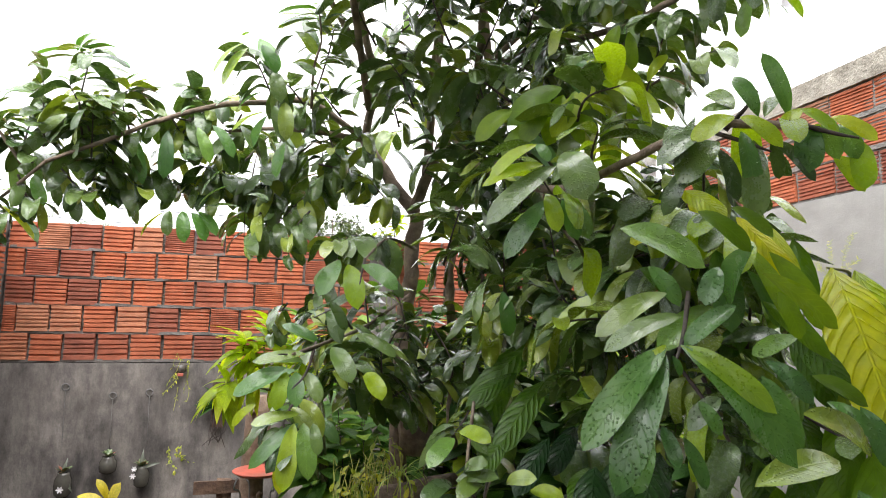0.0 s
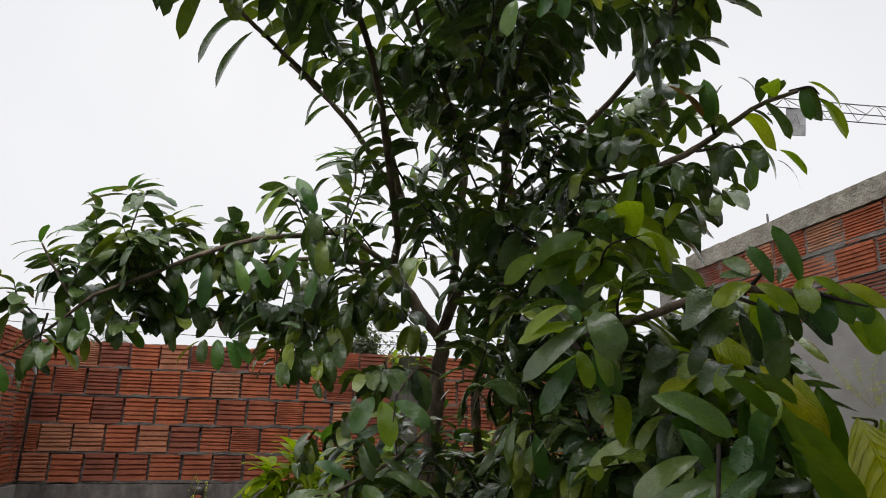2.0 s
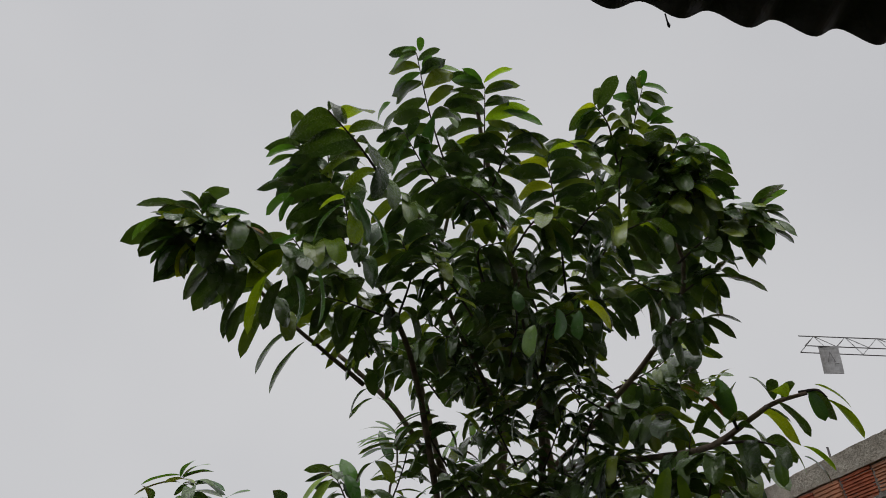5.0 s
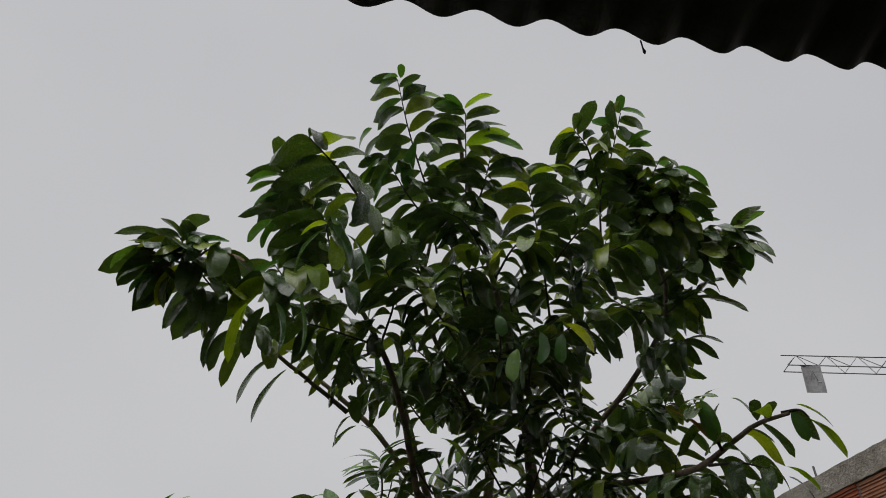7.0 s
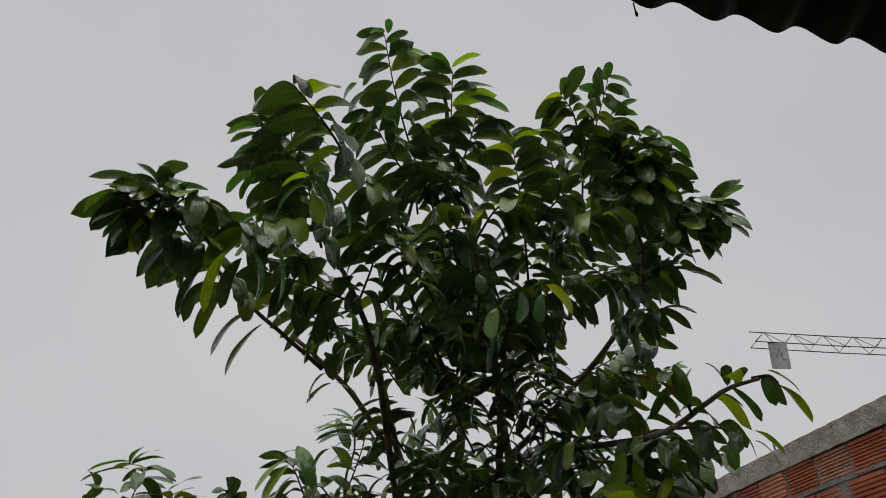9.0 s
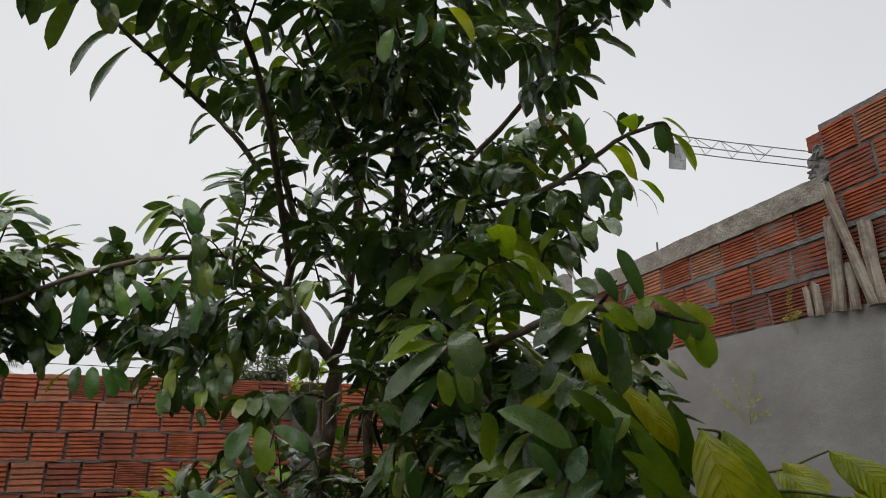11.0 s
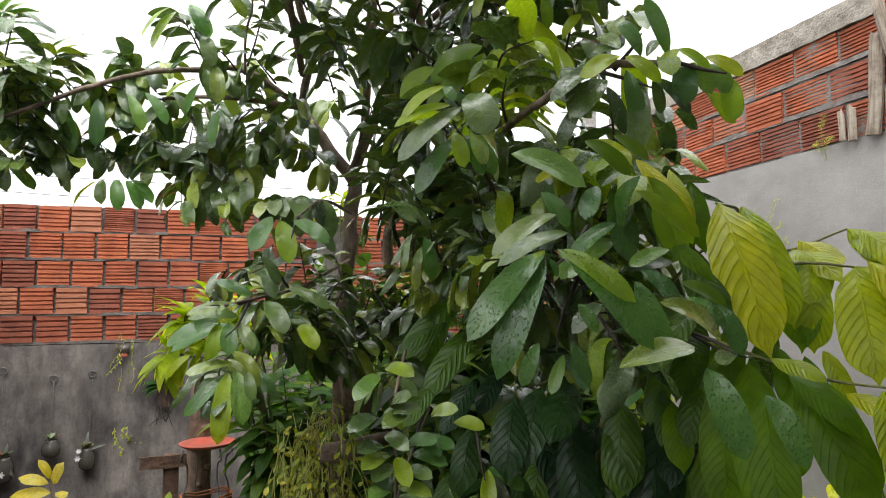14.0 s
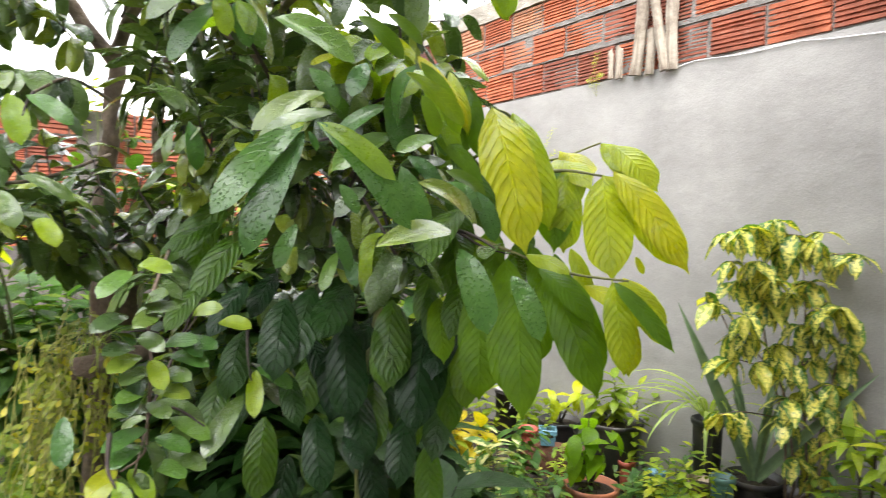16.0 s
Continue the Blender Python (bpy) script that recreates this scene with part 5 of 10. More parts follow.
own_leaf((-0.326, 1.420, 1.262), (-0.288, 1.360, 1.249), 0.55, 2)
own_leaf((-0.371, 1.420, 1.203), (-0.333, 1.360, 1.198), 0.56, 0)
own_leaf((-0.399, 1.420, 1.165), (-0.457, 1.360, 1.173), 0.48, 2)
own_leaf((-0.384, 1.420, 1.038), (-0.341, 1.360, 1.022), 0.53, 2)
own_leaf((-0.355, 1.420, 1.053), (-0.306, 1.360, 1.030), 0.50, 0)
limb([(-0.273, 1.750, 1.417), (-0.382, 1.460, 1.324), (-0.385, 1.430, 1.224), (-0.390, 1.430, 1.131), (-0.396, 1.430, 1.059), (-0.440, 1.400, 1.041)], 0.004, 0.002)


def crown_leaf(root, tip, slim, age):
    """A leaf high in the crown, arched over with its upper face to the sky; age: 0 dark, 1 young, 2 mid green, 3 withered."""
    hung_leaf(tree, TREE_FROM, root, tip, slim, (LEAF, LEAF_YOUNG, LEAF_MID, LEAF_BROWN)[age], "oblong", 9, True)


# the crown's outer leaves
crown_leaf((-1.265, 1.329, 2.821), (-1.407, 1.322, 2.819), 0.37, 0)
crown_leaf((-1.257, 1.338, 2.840), (-1.305, 1.296, 2.861), 0.62, 0)
crown_leaf((-1.260, 1.337, 2.842), (-1.186, 1.270, 2.862), 0.51, 0)
crown_leaf((-1.256, 1.343, 2.833), (-1.179, 1.297, 2.823), 0.57, 2)
crown_leaf((-1.341, 1.318, 2.789), (-1.396, 1.338, 2.725), 0.60, 2)
crown_leaf((-1.303, 1.340, 2.747), (-1.376, 1.350, 2.703), 0.60, 2)
crown_leaf((-1.304, 1.353, 2.730), (-1.347, 1.364, 2.676), 0.62, 2)
crown_leaf((-1.293, 1.359, 2.736), (-1.327, 1.380, 2.665), 0.62, 2)
crown_leaf((-1.265, 1.378, 2.753), (-1.270, 1.406, 2.665), 0.57, 0)
crown_leaf((-1.190, 1.406, 2.728), (-1.268, 1.453, 2.634), 0.40, 0)
crown_leaf((-1.179, 1.472, 2.703), (-1.230, 1.496, 2.633), 0.58, 0)
crown_leaf((-1.145, 1.509, 2.712), (-1.180, 1.567, 2.590), 0.37, 0)
crown_leaf((-1.125, 1.540, 2.697), (-1.169, 1.589, 2.592), 0.42, 0)
crown_leaf((-1.084, 1.594, 2.714), (-1.142, 1.665, 2.583), 0.34, 0)
crown_leaf((-1.017, 1.694, 2.696), (-1.109, 1.762, 2.578), 0.34, 0)
crown_leaf((-0.981, 1.745, 2.685), (-1.067, 1.825, 2.548), 0.34, 0)
crown_leaf((-1.059, 1.296, 2.635), (-1.087, 1.359, 2.505), 0.35, 1)
crown_leaf((-1.053, 1.295, 2.635), (-1.062, 1.309, 2.567), 0.62, 1)
crown_leaf((-0.995, 1.284, 2.633), (-0.976, 1.324, 2.520), 0.43, 2)
crown_leaf((-0.945, 1.263, 2.648), (-0.925, 1.315, 2.519), 0.37, 2)
crown_leaf((-1.031, 1.384, 2.678), (-1.064, 1.439, 2.560), 0.39, 0)
crown_leaf((-1.159, 1.330, 2.789), (-1.087, 1.302, 2.755), 0.61, 3)
crown_leaf((-0.986, 1.676, 2.713), (-0.925, 1.669, 2.652), 0.60, 0)
crown_leaf((-1.258, 1.324, 2.791), (-1.343, 1.318, 2.772), 0.60, 0)
crown_leaf((-1.223, 1.329, 2.808), (-1.125, 1.280, 2.797), 0.47, 2)
crown_leaf((-1.264, 1.333, 2.780), (-1.365, 1.308, 2.792), 0.49, 0)
crown_leaf((-0.969, 1.393, 3.165), (-1.094, 1.384, 3.162), 0.42, 2)
crown_leaf((-0.971, 1.380, 3.183), (-1.049, 1.357, 3.186), 0.62, 1)
crown_leaf((-0.965, 1.389, 3.169), (-0.869, 1.323, 3.181), 0.44, 1)
crown_leaf((-0.962, 1.408, 3.142), (-0.876, 1.345, 3.152), 0.48, 0)
crown_leaf((-0.962, 1.408, 3.142), (-1.055, 1.394, 3.137), 0.55, 0)
crown_leaf((-1.053, 1.415, 3.158), (-1.141, 1.425, 3.118), 0.54, 2)
crown_leaf((-1.051, 1.430, 3.138), (-1.131, 1.438, 3.098), 0.58, 2)
crown_leaf((-1.046, 1.433, 3.097), (-1.116, 1.448, 3.044), 0.59, 2)
crown_leaf((-1.044, 1.414, 2.985), (-1.111, 1.440, 2.917), 0.52, 2)
crown_leaf((-1.036, 1.417, 2.978), (-1.072, 1.443, 2.902), 0.59, 2)
crown_leaf((-0.848, 1.383, 3.058), (-0.742, 1.373, 2.989), 0.41, 0)
crown_leaf((-0.827, 1.417, 3.005), (-0.734, 1.396, 2.956), 0.48, 0)
crown_leaf((-0.891, 1.234, 2.844), (-0.954, 1.240, 2.802), 0.62, 1)
crown_leaf((-0.894, 1.180, 2.781), (-0.957, 1.233, 2.674), 0.38, 2)
crown_leaf((-0.880, 1.169, 2.792), (-0.829, 1.199, 2.684), 0.42, 2)
crown_leaf((-0.841, 1.178, 2.769), (-0.783, 1.206, 2.662), 0.42, 2)
crown_leaf((-1.009, 1.396, 2.828), (-1.081, 1.412, 2.774), 0.57, 2)
crown_leaf((-0.916, 1.394, 3.113), (-0.850, 1.370, 3.076), 0.62, 0)
crown_leaf((-0.721, 1.294, 3.506), (-0.792, 1.321, 3.437), 0.51, 2)
crown_leaf((-0.719, 1.285, 3.518), (-0.768, 1.276, 3.491), 0.62, 2)
crown_leaf((-0.710, 1.285, 3.514), (-0.714, 1.239, 3.527), 0.62, 2)
crown_leaf((-0.690, 1.320, 3.461), (-0.675, 1.265, 3.480), 0.62, 2)
crown_leaf((-0.686, 1.314, 3.450), (-0.572, 1.273, 3.423), 0.42, 2)
crown_leaf((-0.700, 1.310, 3.443), (-0.783, 1.344, 3.368), 0.45, 2)
crown_leaf((-0.699, 1.319, 3.413), (-0.772, 1.356, 3.332), 0.45, 0)
crown_leaf((-0.790, 1.354, 3.339), (-0.824, 1.379, 3.263), 0.59, 2)
crown_leaf((-0.754, 1.361, 3.320), (-0.803, 1.401, 3.227), 0.46, 0)
crown_leaf((-0.736, 1.394, 3.270), (-0.809, 1.444, 3.170), 0.39, 2)
crown_leaf((-0.708, 1.391, 3.247), (-0.766, 1.458, 3.120), 0.34, 2)
crown_leaf((-0.510, 1.289, 3.400), (-0.581, 1.253, 3.418), 0.62, 2)
crown_leaf((-0.510, 1.289, 3.400), (-0.607, 1.278, 3.391), 0.53, 2)
crown_leaf((-0.503, 1.285, 3.403), (-0.426, 1.224, 3.414), 0.52, 1)
crown_leaf((-0.502, 1.296, 3.371), (-0.400, 1.243, 3.363), 0.45, 0)
crown_leaf((-0.499, 1.317, 3.342), (-0.376, 1.267, 3.323), 0.39, 0)
crown_leaf((-0.444, 1.305, 3.308), (-0.325, 1.287, 3.247), 0.38, 2)
crown_leaf((-0.432, 1.331, 3.268), (-0.313, 1.335, 3.177), 0.35, 0)
crown_leaf((-0.521, 1.314, 3.369), (-0.613, 1.301, 3.361), 0.56, 0)
crown_leaf((-0.651, 1.338, 3.288), (-0.675, 1.408, 3.146), 0.34, 2)
crown_leaf((-0.626, 1.279, 3.223), (-0.595, 1.271, 3.173), 0.62, 0)
crown_leaf((-0.671, 1.438, 3.155), (-0.754, 1.457, 3.101), 0.52, 0)
crown_leaf((-0.645, 1.439, 3.113), (-0.724, 1.477, 3.031), 0.43, 0)
crown_leaf((-0.558, 1.447, 3.059), (-0.446, 1.450, 2.971), 0.37, 0)
crown_leaf((-0.755, 1.412, 3.249), (-0.782, 1.452, 3.151), 0.48, 2)
crown_leaf((0.029, 1.268, 3.464), (0.015, 1.216, 3.488), 0.62, 2)
crown_leaf((0.030, 1.264, 3.469), (0.100, 1.246, 3.422), 0.61, 2)
crown_leaf((0.032, 1.278, 3.449), (0.096, 1.270, 3.391), 0.60, 0)
crown_leaf((0.023, 1.290, 3.419), (0.047, 1.293, 3.355), 0.62, 0)
crown_leaf((0.010, 1.300, 3.409), (-0.077, 1.277, 3.414), 0.58, 2)
crown_leaf((-0.135, 1.295, 3.370), (-0.209, 1.301, 3.332), 0.62, 1)
crown_leaf((-0.134, 1.300, 3.363), (-0.202, 1.324, 3.298), 0.54, 2)
crown_leaf((-0.106, 1.306, 3.347), (-0.172, 1.342, 3.266), 0.47, 0)
crown_leaf((0.047, 1.320, 3.354), (0.112, 1.256, 3.371), 0.56, 2)
crown_leaf((0.056, 1.320, 3.350), (0.120, 1.282, 3.332), 0.62, 2)
crown_leaf((0.049, 1.332, 3.335), (0.112, 1.301, 3.309), 0.62, 0)
crown_leaf((-0.030, 1.349, 3.301), (-0.145, 1.369, 3.254), 0.41, 0)
crown_leaf((-0.130, 1.363, 3.241), (-0.242, 1.346, 3.245), 0.46, 1)
crown_leaf((0.189, 1.324, 3.272), (0.122, 1.298, 3.276), 0.62, 2)
crown_leaf((0.197, 1.318, 3.278), (0.300, 1.314, 3.204), 0.41, 2)
crown_leaf((0.195, 1.339, 3.250), (0.311, 1.330, 3.178), 0.38, 0)
crown_leaf((0.177, 1.335, 3.243), (0.073, 1.359, 3.189), 0.43, 2)
crown_leaf((0.177, 1.368, 3.199), (0.251, 1.338, 3.166), 0.60, 0)
crown_leaf((0.148, 1.364, 3.143), (0.241, 1.352, 3.082), 0.46, 1)
crown_leaf((0.145, 1.391, 3.159), (0.063, 1.366, 3.165), 0.61, 0)
crown_leaf((0.346, 1.455, 3.186), (0.365, 1.406, 3.196), 0.62, 2)
crown_leaf((0.328, 1.467, 3.174), (0.390, 1.423, 3.165), 0.62, 2)
crown_leaf((0.479, 1.466, 3.167), (0.546, 1.393, 3.197), 0.50, 2)
crown_leaf((0.473, 1.469, 3.164), (0.543, 1.433, 3.143), 0.62, 0)
crown_leaf((0.483, 1.470, 3.161), (0.567, 1.454, 3.107), 0.52, 0)
crown_leaf((0.502, 1.496, 3.119), (0.586, 1.465, 3.086), 0.55, 2)
crown_leaf((0.507, 1.499, 3.113), (0.588, 1.490, 3.051), 0.51, 0)
crown_leaf((0.482, 1.496, 3.108), (0.509, 1.510, 3.029), 0.62, 2)
crown_leaf((0.429, 1.532, 3.073), (0.496, 1.512, 3.031), 0.62, 0)
crown_leaf((0.441, 1.547, 3.050), (0.498, 1.541, 2.989), 0.62, 0)
crown_leaf((0.364, 1.581, 3.042), (0.419, 1.579, 2.977), 0.61, 0)
crown_leaf((0.294, 1.685, 2.988), (0.315, 1.615, 3.026), 0.62, 0)
crown_leaf((0.308, 1.685, 2.985), (0.386, 1.613, 3.008), 0.48, 0)
crown_leaf((0.344, 1.666, 2.999), (0.491, 1.619, 2.971), 0.34, 0)
crown_leaf((0.427, 1.651, 2.997), (0.543, 1.629, 2.943), 0.40, 0)
crown_leaf((0.369, 1.671, 2.986), (0.339, 1.716, 2.881), 0.44, 0)
crown_leaf((0.413, 1.663, 2.985), (0.391, 1.712, 2.872), 0.42, 0)
crown_leaf((0.306, 1.738, 2.929), (0.375, 1.782, 2.797), 0.34, 0)
crown_leaf((0.270, 1.681, 2.965), (0.131, 1.668, 2.972), 0.37, 0)
crown_leaf((0.194, 1.683, 2.951), (0.235, 1.705, 2.856), 0.50, 0)
crown_leaf((0.128, 1.695, 2.952), (0.180, 1.727, 2.843), 0.41, 0)
crown_leaf((0.034, 1.679, 2.916), (0.104, 1.685, 2.835), 0.48, 0)
crown_leaf((0.055, 1.697, 2.885), (0.081, 1.733, 2.776), 0.44, 0)
crown_leaf((-0.070, 1.259, 2.403), (0.010, 1.255, 2.333), 0.49, 3)
crown_leaf((0.014, 1.249, 2.427), (0.041, 1.275, 2.332), 0.46, 2)
crown_leaf((0.057, 1.246, 2.418), (0.052, 1.277, 2.326), 0.46, 0)
crown_leaf((-0.030, 1.323, 2.389), (0.046, 1.317, 2.324), 0.46, 0)
crown_leaf((0.061, 1.200, 2.412), (0.092, 1.188, 2.367), 0.46, 0)
crown_leaf((0.109, 1.202, 2.360), (0.080, 1.151, 2.388), 0.46, 0)
crown_leaf((0.122, 1.190, 2.356), (0.117, 1.136, 2.379), 0.46, 0)
crown_leaf((0.082, 1.207, 2.345), (0.126, 1.190, 2.304), 0.46, 0)
crown_leaf((0.090, 1.169, 2.342), (0.149, 1.173, 2.268), 0.46, 0)
crown_leaf((0.128, 1.107, 2.347), (0.146, 1.114, 2.282), 0.46, 2)
crown_leaf((0.137, 1.099, 2.357), (0.196, 1.088, 2.303), 0.46, 1)
crown_leaf((0.154, 1.095, 2.323), (0.212, 1.102, 2.244), 0.46, 1)
crown_leaf((0.123, 1.242, 2.284), (0.170, 1.250, 2.208), 0.46, 0)
crown_leaf((0.153, 1.214, 2.263), (0.209, 1.205, 2.207), 0.46, 1)
crown_leaf((0.161, 1.226, 2.244), (0.206, 1.225, 2.181), 0.46, 2)
crown_leaf((0.138, 1.265, 2.267), (0.131, 1.284, 2.191), 0.46, 2)
crown_leaf((0.095, 1.321, 2.271), (0.127, 1.322, 2.208), 0.46, 0)
crown_leaf((0.082, 1.372, 2.273), (0.098, 1.381, 2.204), 0.46, 0)
crown_leaf((0.066, 1.480, 2.336), (0.107, 1.479, 2.274), 0.46, 0)
crown_leaf((0.080, 1.515, 2.318), (0.106, 1.522, 2.250), 0.46, 2)
crown_leaf((0.048, 1.551, 2.347), (0.065, 1.571, 2.262), 0.46, 2)
crown_leaf((-0.477, 1.206, 2.592), (-0.470, 1.207, 2.537), 0.62, 2)
crown_leaf((-0.440, 1.200, 2.503), (-0.453, 1.219, 2.430), 0.62, 2)
crown_leaf((-0.393, 1.169, 2.532), (-0.396, 1.184, 2.460), 0.62, 2)
crown_leaf((-0.343, 1.162, 2.528), (-0.348, 1.175, 2.460), 0.62, 2)
crown_leaf((-0.335, 1.156, 2.551), (-0.276, 1.157, 2.481), 0.57, 1)
crown_leaf((-0.356, 1.323, 2.913), (-0.267, 1.310, 2.854), 0.49, 1)
crown_leaf((-0.367, 1.325, 2.913), (-0.448, 1.358, 2.839), 0.45, 1)
crown_leaf((-0.379, 1.317, 2.894), (-0.269, 1.339, 2.780), 0.34, 2)
crown_leaf((-0.666, 1.448, 2.830), (-0.593, 1.439, 2.771), 0.55, 1)
crown_leaf((-0.594, 1.414, 2.684), (-0.529, 1.392, 2.644), 0.62, 1)
crown_leaf((-0.689, 1.456, 2.825), (-0.727, 1.457, 2.784), 0.62, 2)
crown_leaf((-0.718, 1.784, 2.728), (-0.844, 1.810, 2.677), 0.38, 0)
crown_leaf((-0.726, 1.740, 2.757), (-0.880, 1.759, 2.723), 0.34, 0)
crown_leaf((-0.746, 1.687, 2.783), (-0.890, 1.714, 2.736), 0.34, 0)
crown_leaf((-0.778, 1.903, 2.617), (-0.821, 1.936, 2.532), 0.51, 0)
crown_leaf((-0.753, 1.893, 2.624), (-0.785, 1.837, 2.657), 0.62, 0)
crown_leaf((-0.642, 2.235, 2.604), (-0.779, 2.267, 2.548), 0.34, 2)
crown_leaf((-0.639, 2.256, 2.575), (-0.768, 2.279, 2.528), 0.37, 0)
crown_leaf((-0.643, 2.223, 2.621), (-0.520, 2.139, 2.650), 0.34, 2)
crown_leaf((-0.624, 2.256, 2.571), (-0.531, 2.200, 2.570), 0.48, 0)
crown_leaf((-0.613, 2.282, 2.532), (-0.503, 2.242, 2.503), 0.43, 0)
crown_leaf((-0.632, 2.345, 2.451), (-0.528, 2.287, 2.449), 0.44, 0)
crown_leaf((-0.722, 2.216, 2.481), (-0.777, 2.243, 2.409), 0.55, 0)
crown_leaf((-0.634, 2.285, 2.534), (-0.718, 2.293, 2.495), 0.56, 0)
# leaves of the long arm
crown_leaf((-1.454, 2.712, 2.539), (-1.599, 2.725, 2.498), 0.36, 2)
crown_leaf((-1.453, 2.714, 2.513), (-1.618, 2.735, 2.460), 0.34, 0)
crown_leaf((-1.454, 2.713, 2.533), (-1.396, 2.659, 2.589), 0.57, 2)
crown_leaf((-1.446, 2.710, 2.533), (-1.338, 2.645, 2.568), 0.42, 2)
crown_leaf((-1.444, 2.710, 2.527), (-1.318, 2.643, 2.539), 0.38, 2)
crown_leaf((-1.439, 2.711, 2.507), (-1.262, 2.636, 2.467), 0.34, 2)
crown_leaf((-1.437, 2.715, 2.473), (-1.267, 2.640, 2.444), 0.34, 0)
crown_leaf((-1.445, 2.721, 2.435), (-1.293, 2.649, 2.429), 0.34, 2)
crown_leaf((-1.453, 2.728, 2.395), (-1.316, 2.659, 2.391), 0.36, 0)
crown_leaf((-1.470, 2.730, 2.421), (-1.528, 2.713, 2.432), 0.60, 0)
crown_leaf((-1.477, 2.741, 2.338), (-1.552, 2.728, 2.355), 0.60, 0)
crown_leaf((-1.475, 2.746, 2.287), (-1.560, 2.737, 2.298), 0.60, 0)
crown_leaf((-1.286, 2.678, 2.430), (-1.165, 2.609, 2.465), 0.38, 2)
crown_leaf((-1.284, 2.681, 2.398), (-1.188, 2.620, 2.429), 0.46, 1)
crown_leaf((-1.269, 2.681, 2.363), (-1.129, 2.607, 2.395), 0.34, 2)
crown_leaf((-1.270, 2.679, 2.383), (-1.195, 2.624, 2.406), 0.57, 0)
crown_leaf((-1.274, 2.684, 2.343), (-1.318, 2.664, 2.352), 0.60, 0)
crown_leaf((-1.263, 2.680, 2.355), (-1.130, 2.619, 2.296), 0.35, 0)
crown_leaf((-1.487, 2.766, 2.134), (-1.484, 2.752, 1.976), 0.34, 0)
crown_leaf((-1.457, 2.765, 2.069), (-1.416, 2.739, 1.924), 0.36, 0)
crown_leaf((-1.449, 2.767, 2.041), (-1.506, 2.764, 1.928), 0.43, 2)
crown_leaf((-1.415, 2.760, 2.016), (-1.327, 2.714, 1.931), 0.42, 2)
crown_leaf((-1.432, 2.758, 2.076), (-1.272, 2.688, 2.025), 0.34, 0)
crown_leaf((-1.402, 2.755, 2.028), (-1.283, 2.696, 1.980), 0.39, 2)
crown_leaf((-1.427, 2.750, 2.136), (-1.315, 2.694, 2.078), 0.40, 2)
crown_leaf((-1.582, 2.797, 2.093), (-1.535, 2.766, 1.975), 0.42, 2)
crown_leaf((-1.693, 2.834, 2.036), (-1.567, 2.772, 2.007), 0.38, 2)
crown_leaf((-1.691, 2.840, 1.982), (-1.548, 2.784, 1.848), 0.34, 2)
crown_leaf((-1.691, 2.838, 1.996), (-1.534, 2.769, 1.947), 0.34, 0)
crown_leaf((-1.235, 2.687, 2.221), (-1.203, 2.665, 2.060), 0.34, 2)
crown_leaf((-1.132, 2.655, 2.258), (-1.133, 2.644, 2.081), 0.34, 2)
crown_leaf((-1.030, 2.625, 2.272), (-0.981, 2.595, 2.138), 0.38, 2)
crown_leaf((-0.979, 2.610, 2.281), (-0.900, 2.571, 2.159), 0.37, 2)
crown_leaf((-0.886, 2.584, 2.283), (-0.830, 2.548, 2.188), 0.48, 0)
crown_leaf((-0.796, 2.556, 2.318), (-0.842, 2.552, 2.188), 0.40, 2)
crown_leaf((-0.810, 2.558, 2.330), (-0.910, 2.563, 2.254), 0.44, 1)
crown_leaf((-1.269, 2.712, 2.085), (-1.231, 2.684, 1.961), 0.41, 0)
crown_leaf((-1.215, 2.703, 2.032), (-1.215, 2.684, 1.920), 0.48, 0)
crown_leaf((-1.132, 2.687, 1.968), (-1.202, 2.686, 1.875), 0.47, 1)
crown_leaf((-1.113, 2.681, 1.974), (-1.110, 2.660, 1.883), 0.58, 0)
crown_leaf((-1.069, 2.669, 1.975), (-1.052, 2.646, 1.858), 0.46, 2)
crown_leaf((-1.035, 2.661, 1.970), (-0.981, 2.626, 1.865), 0.45, 2)
crown_leaf((-1.016, 2.655, 1.976), (-0.944, 2.614, 1.886), 0.45, 2)
crown_leaf((-0.930, 2.614, 2.126), (-1.003, 2.614, 2.029), 0.46, 0)
crown_leaf((-0.916, 2.617, 2.066), (-1.014, 2.622, 1.985), 0.43, 2)
crown_leaf((-0.872, 2.613, 1.993), (-1.014, 2.622, 1.979), 0.39, 0)
crown_leaf((-0.862, 2.606, 2.033), (-0.776, 2.553, 2.016), 0.54, 0)
crown_leaf((-1.656, 2.784, 2.391), (-1.696, 2.770, 2.340), 0.60, 2)
crown_leaf((-1.590, 2.784, 2.232), (-1.685, 2.779, 2.230), 0.58, 2)
crown_leaf((-1.542, 2.770, 2.233), (-1.586, 2.760, 2.155), 0.60, 0)
crown_leaf((-0.860, 2.195, 2.431), (-0.953, 2.202, 2.322), 0.38, 1)
crown_leaf((-0.854, 2.196, 2.415), (-0.923, 2.198, 2.287), 0.38, 0)
crown_leaf((-0.841, 2.196, 2.374), (-0.895, 2.192, 2.271), 0.47, 0)
crown_leaf((-0.815, 2.184, 2.422), (-0.773, 2.152, 2.325), 0.50, 2)
crown_leaf((-0.778, 2.183, 2.342), (-0.753, 2.156, 2.241), 0.51, 0)
crown_leaf((-0.803, 2.196, 2.283), (-0.877, 2.192, 2.222), 0.57, 2)
crown_leaf((-0.773, 2.193, 2.240), (-0.741, 2.166, 2.123), 0.44, 0)
crown_leaf((-0.741, 2.183, 2.251), (-0.733, 2.163, 2.128), 0.44, 0)
crown_leaf((-0.724, 2.165, 2.372), (-0.658, 2.121, 2.321), 0.59, 0)
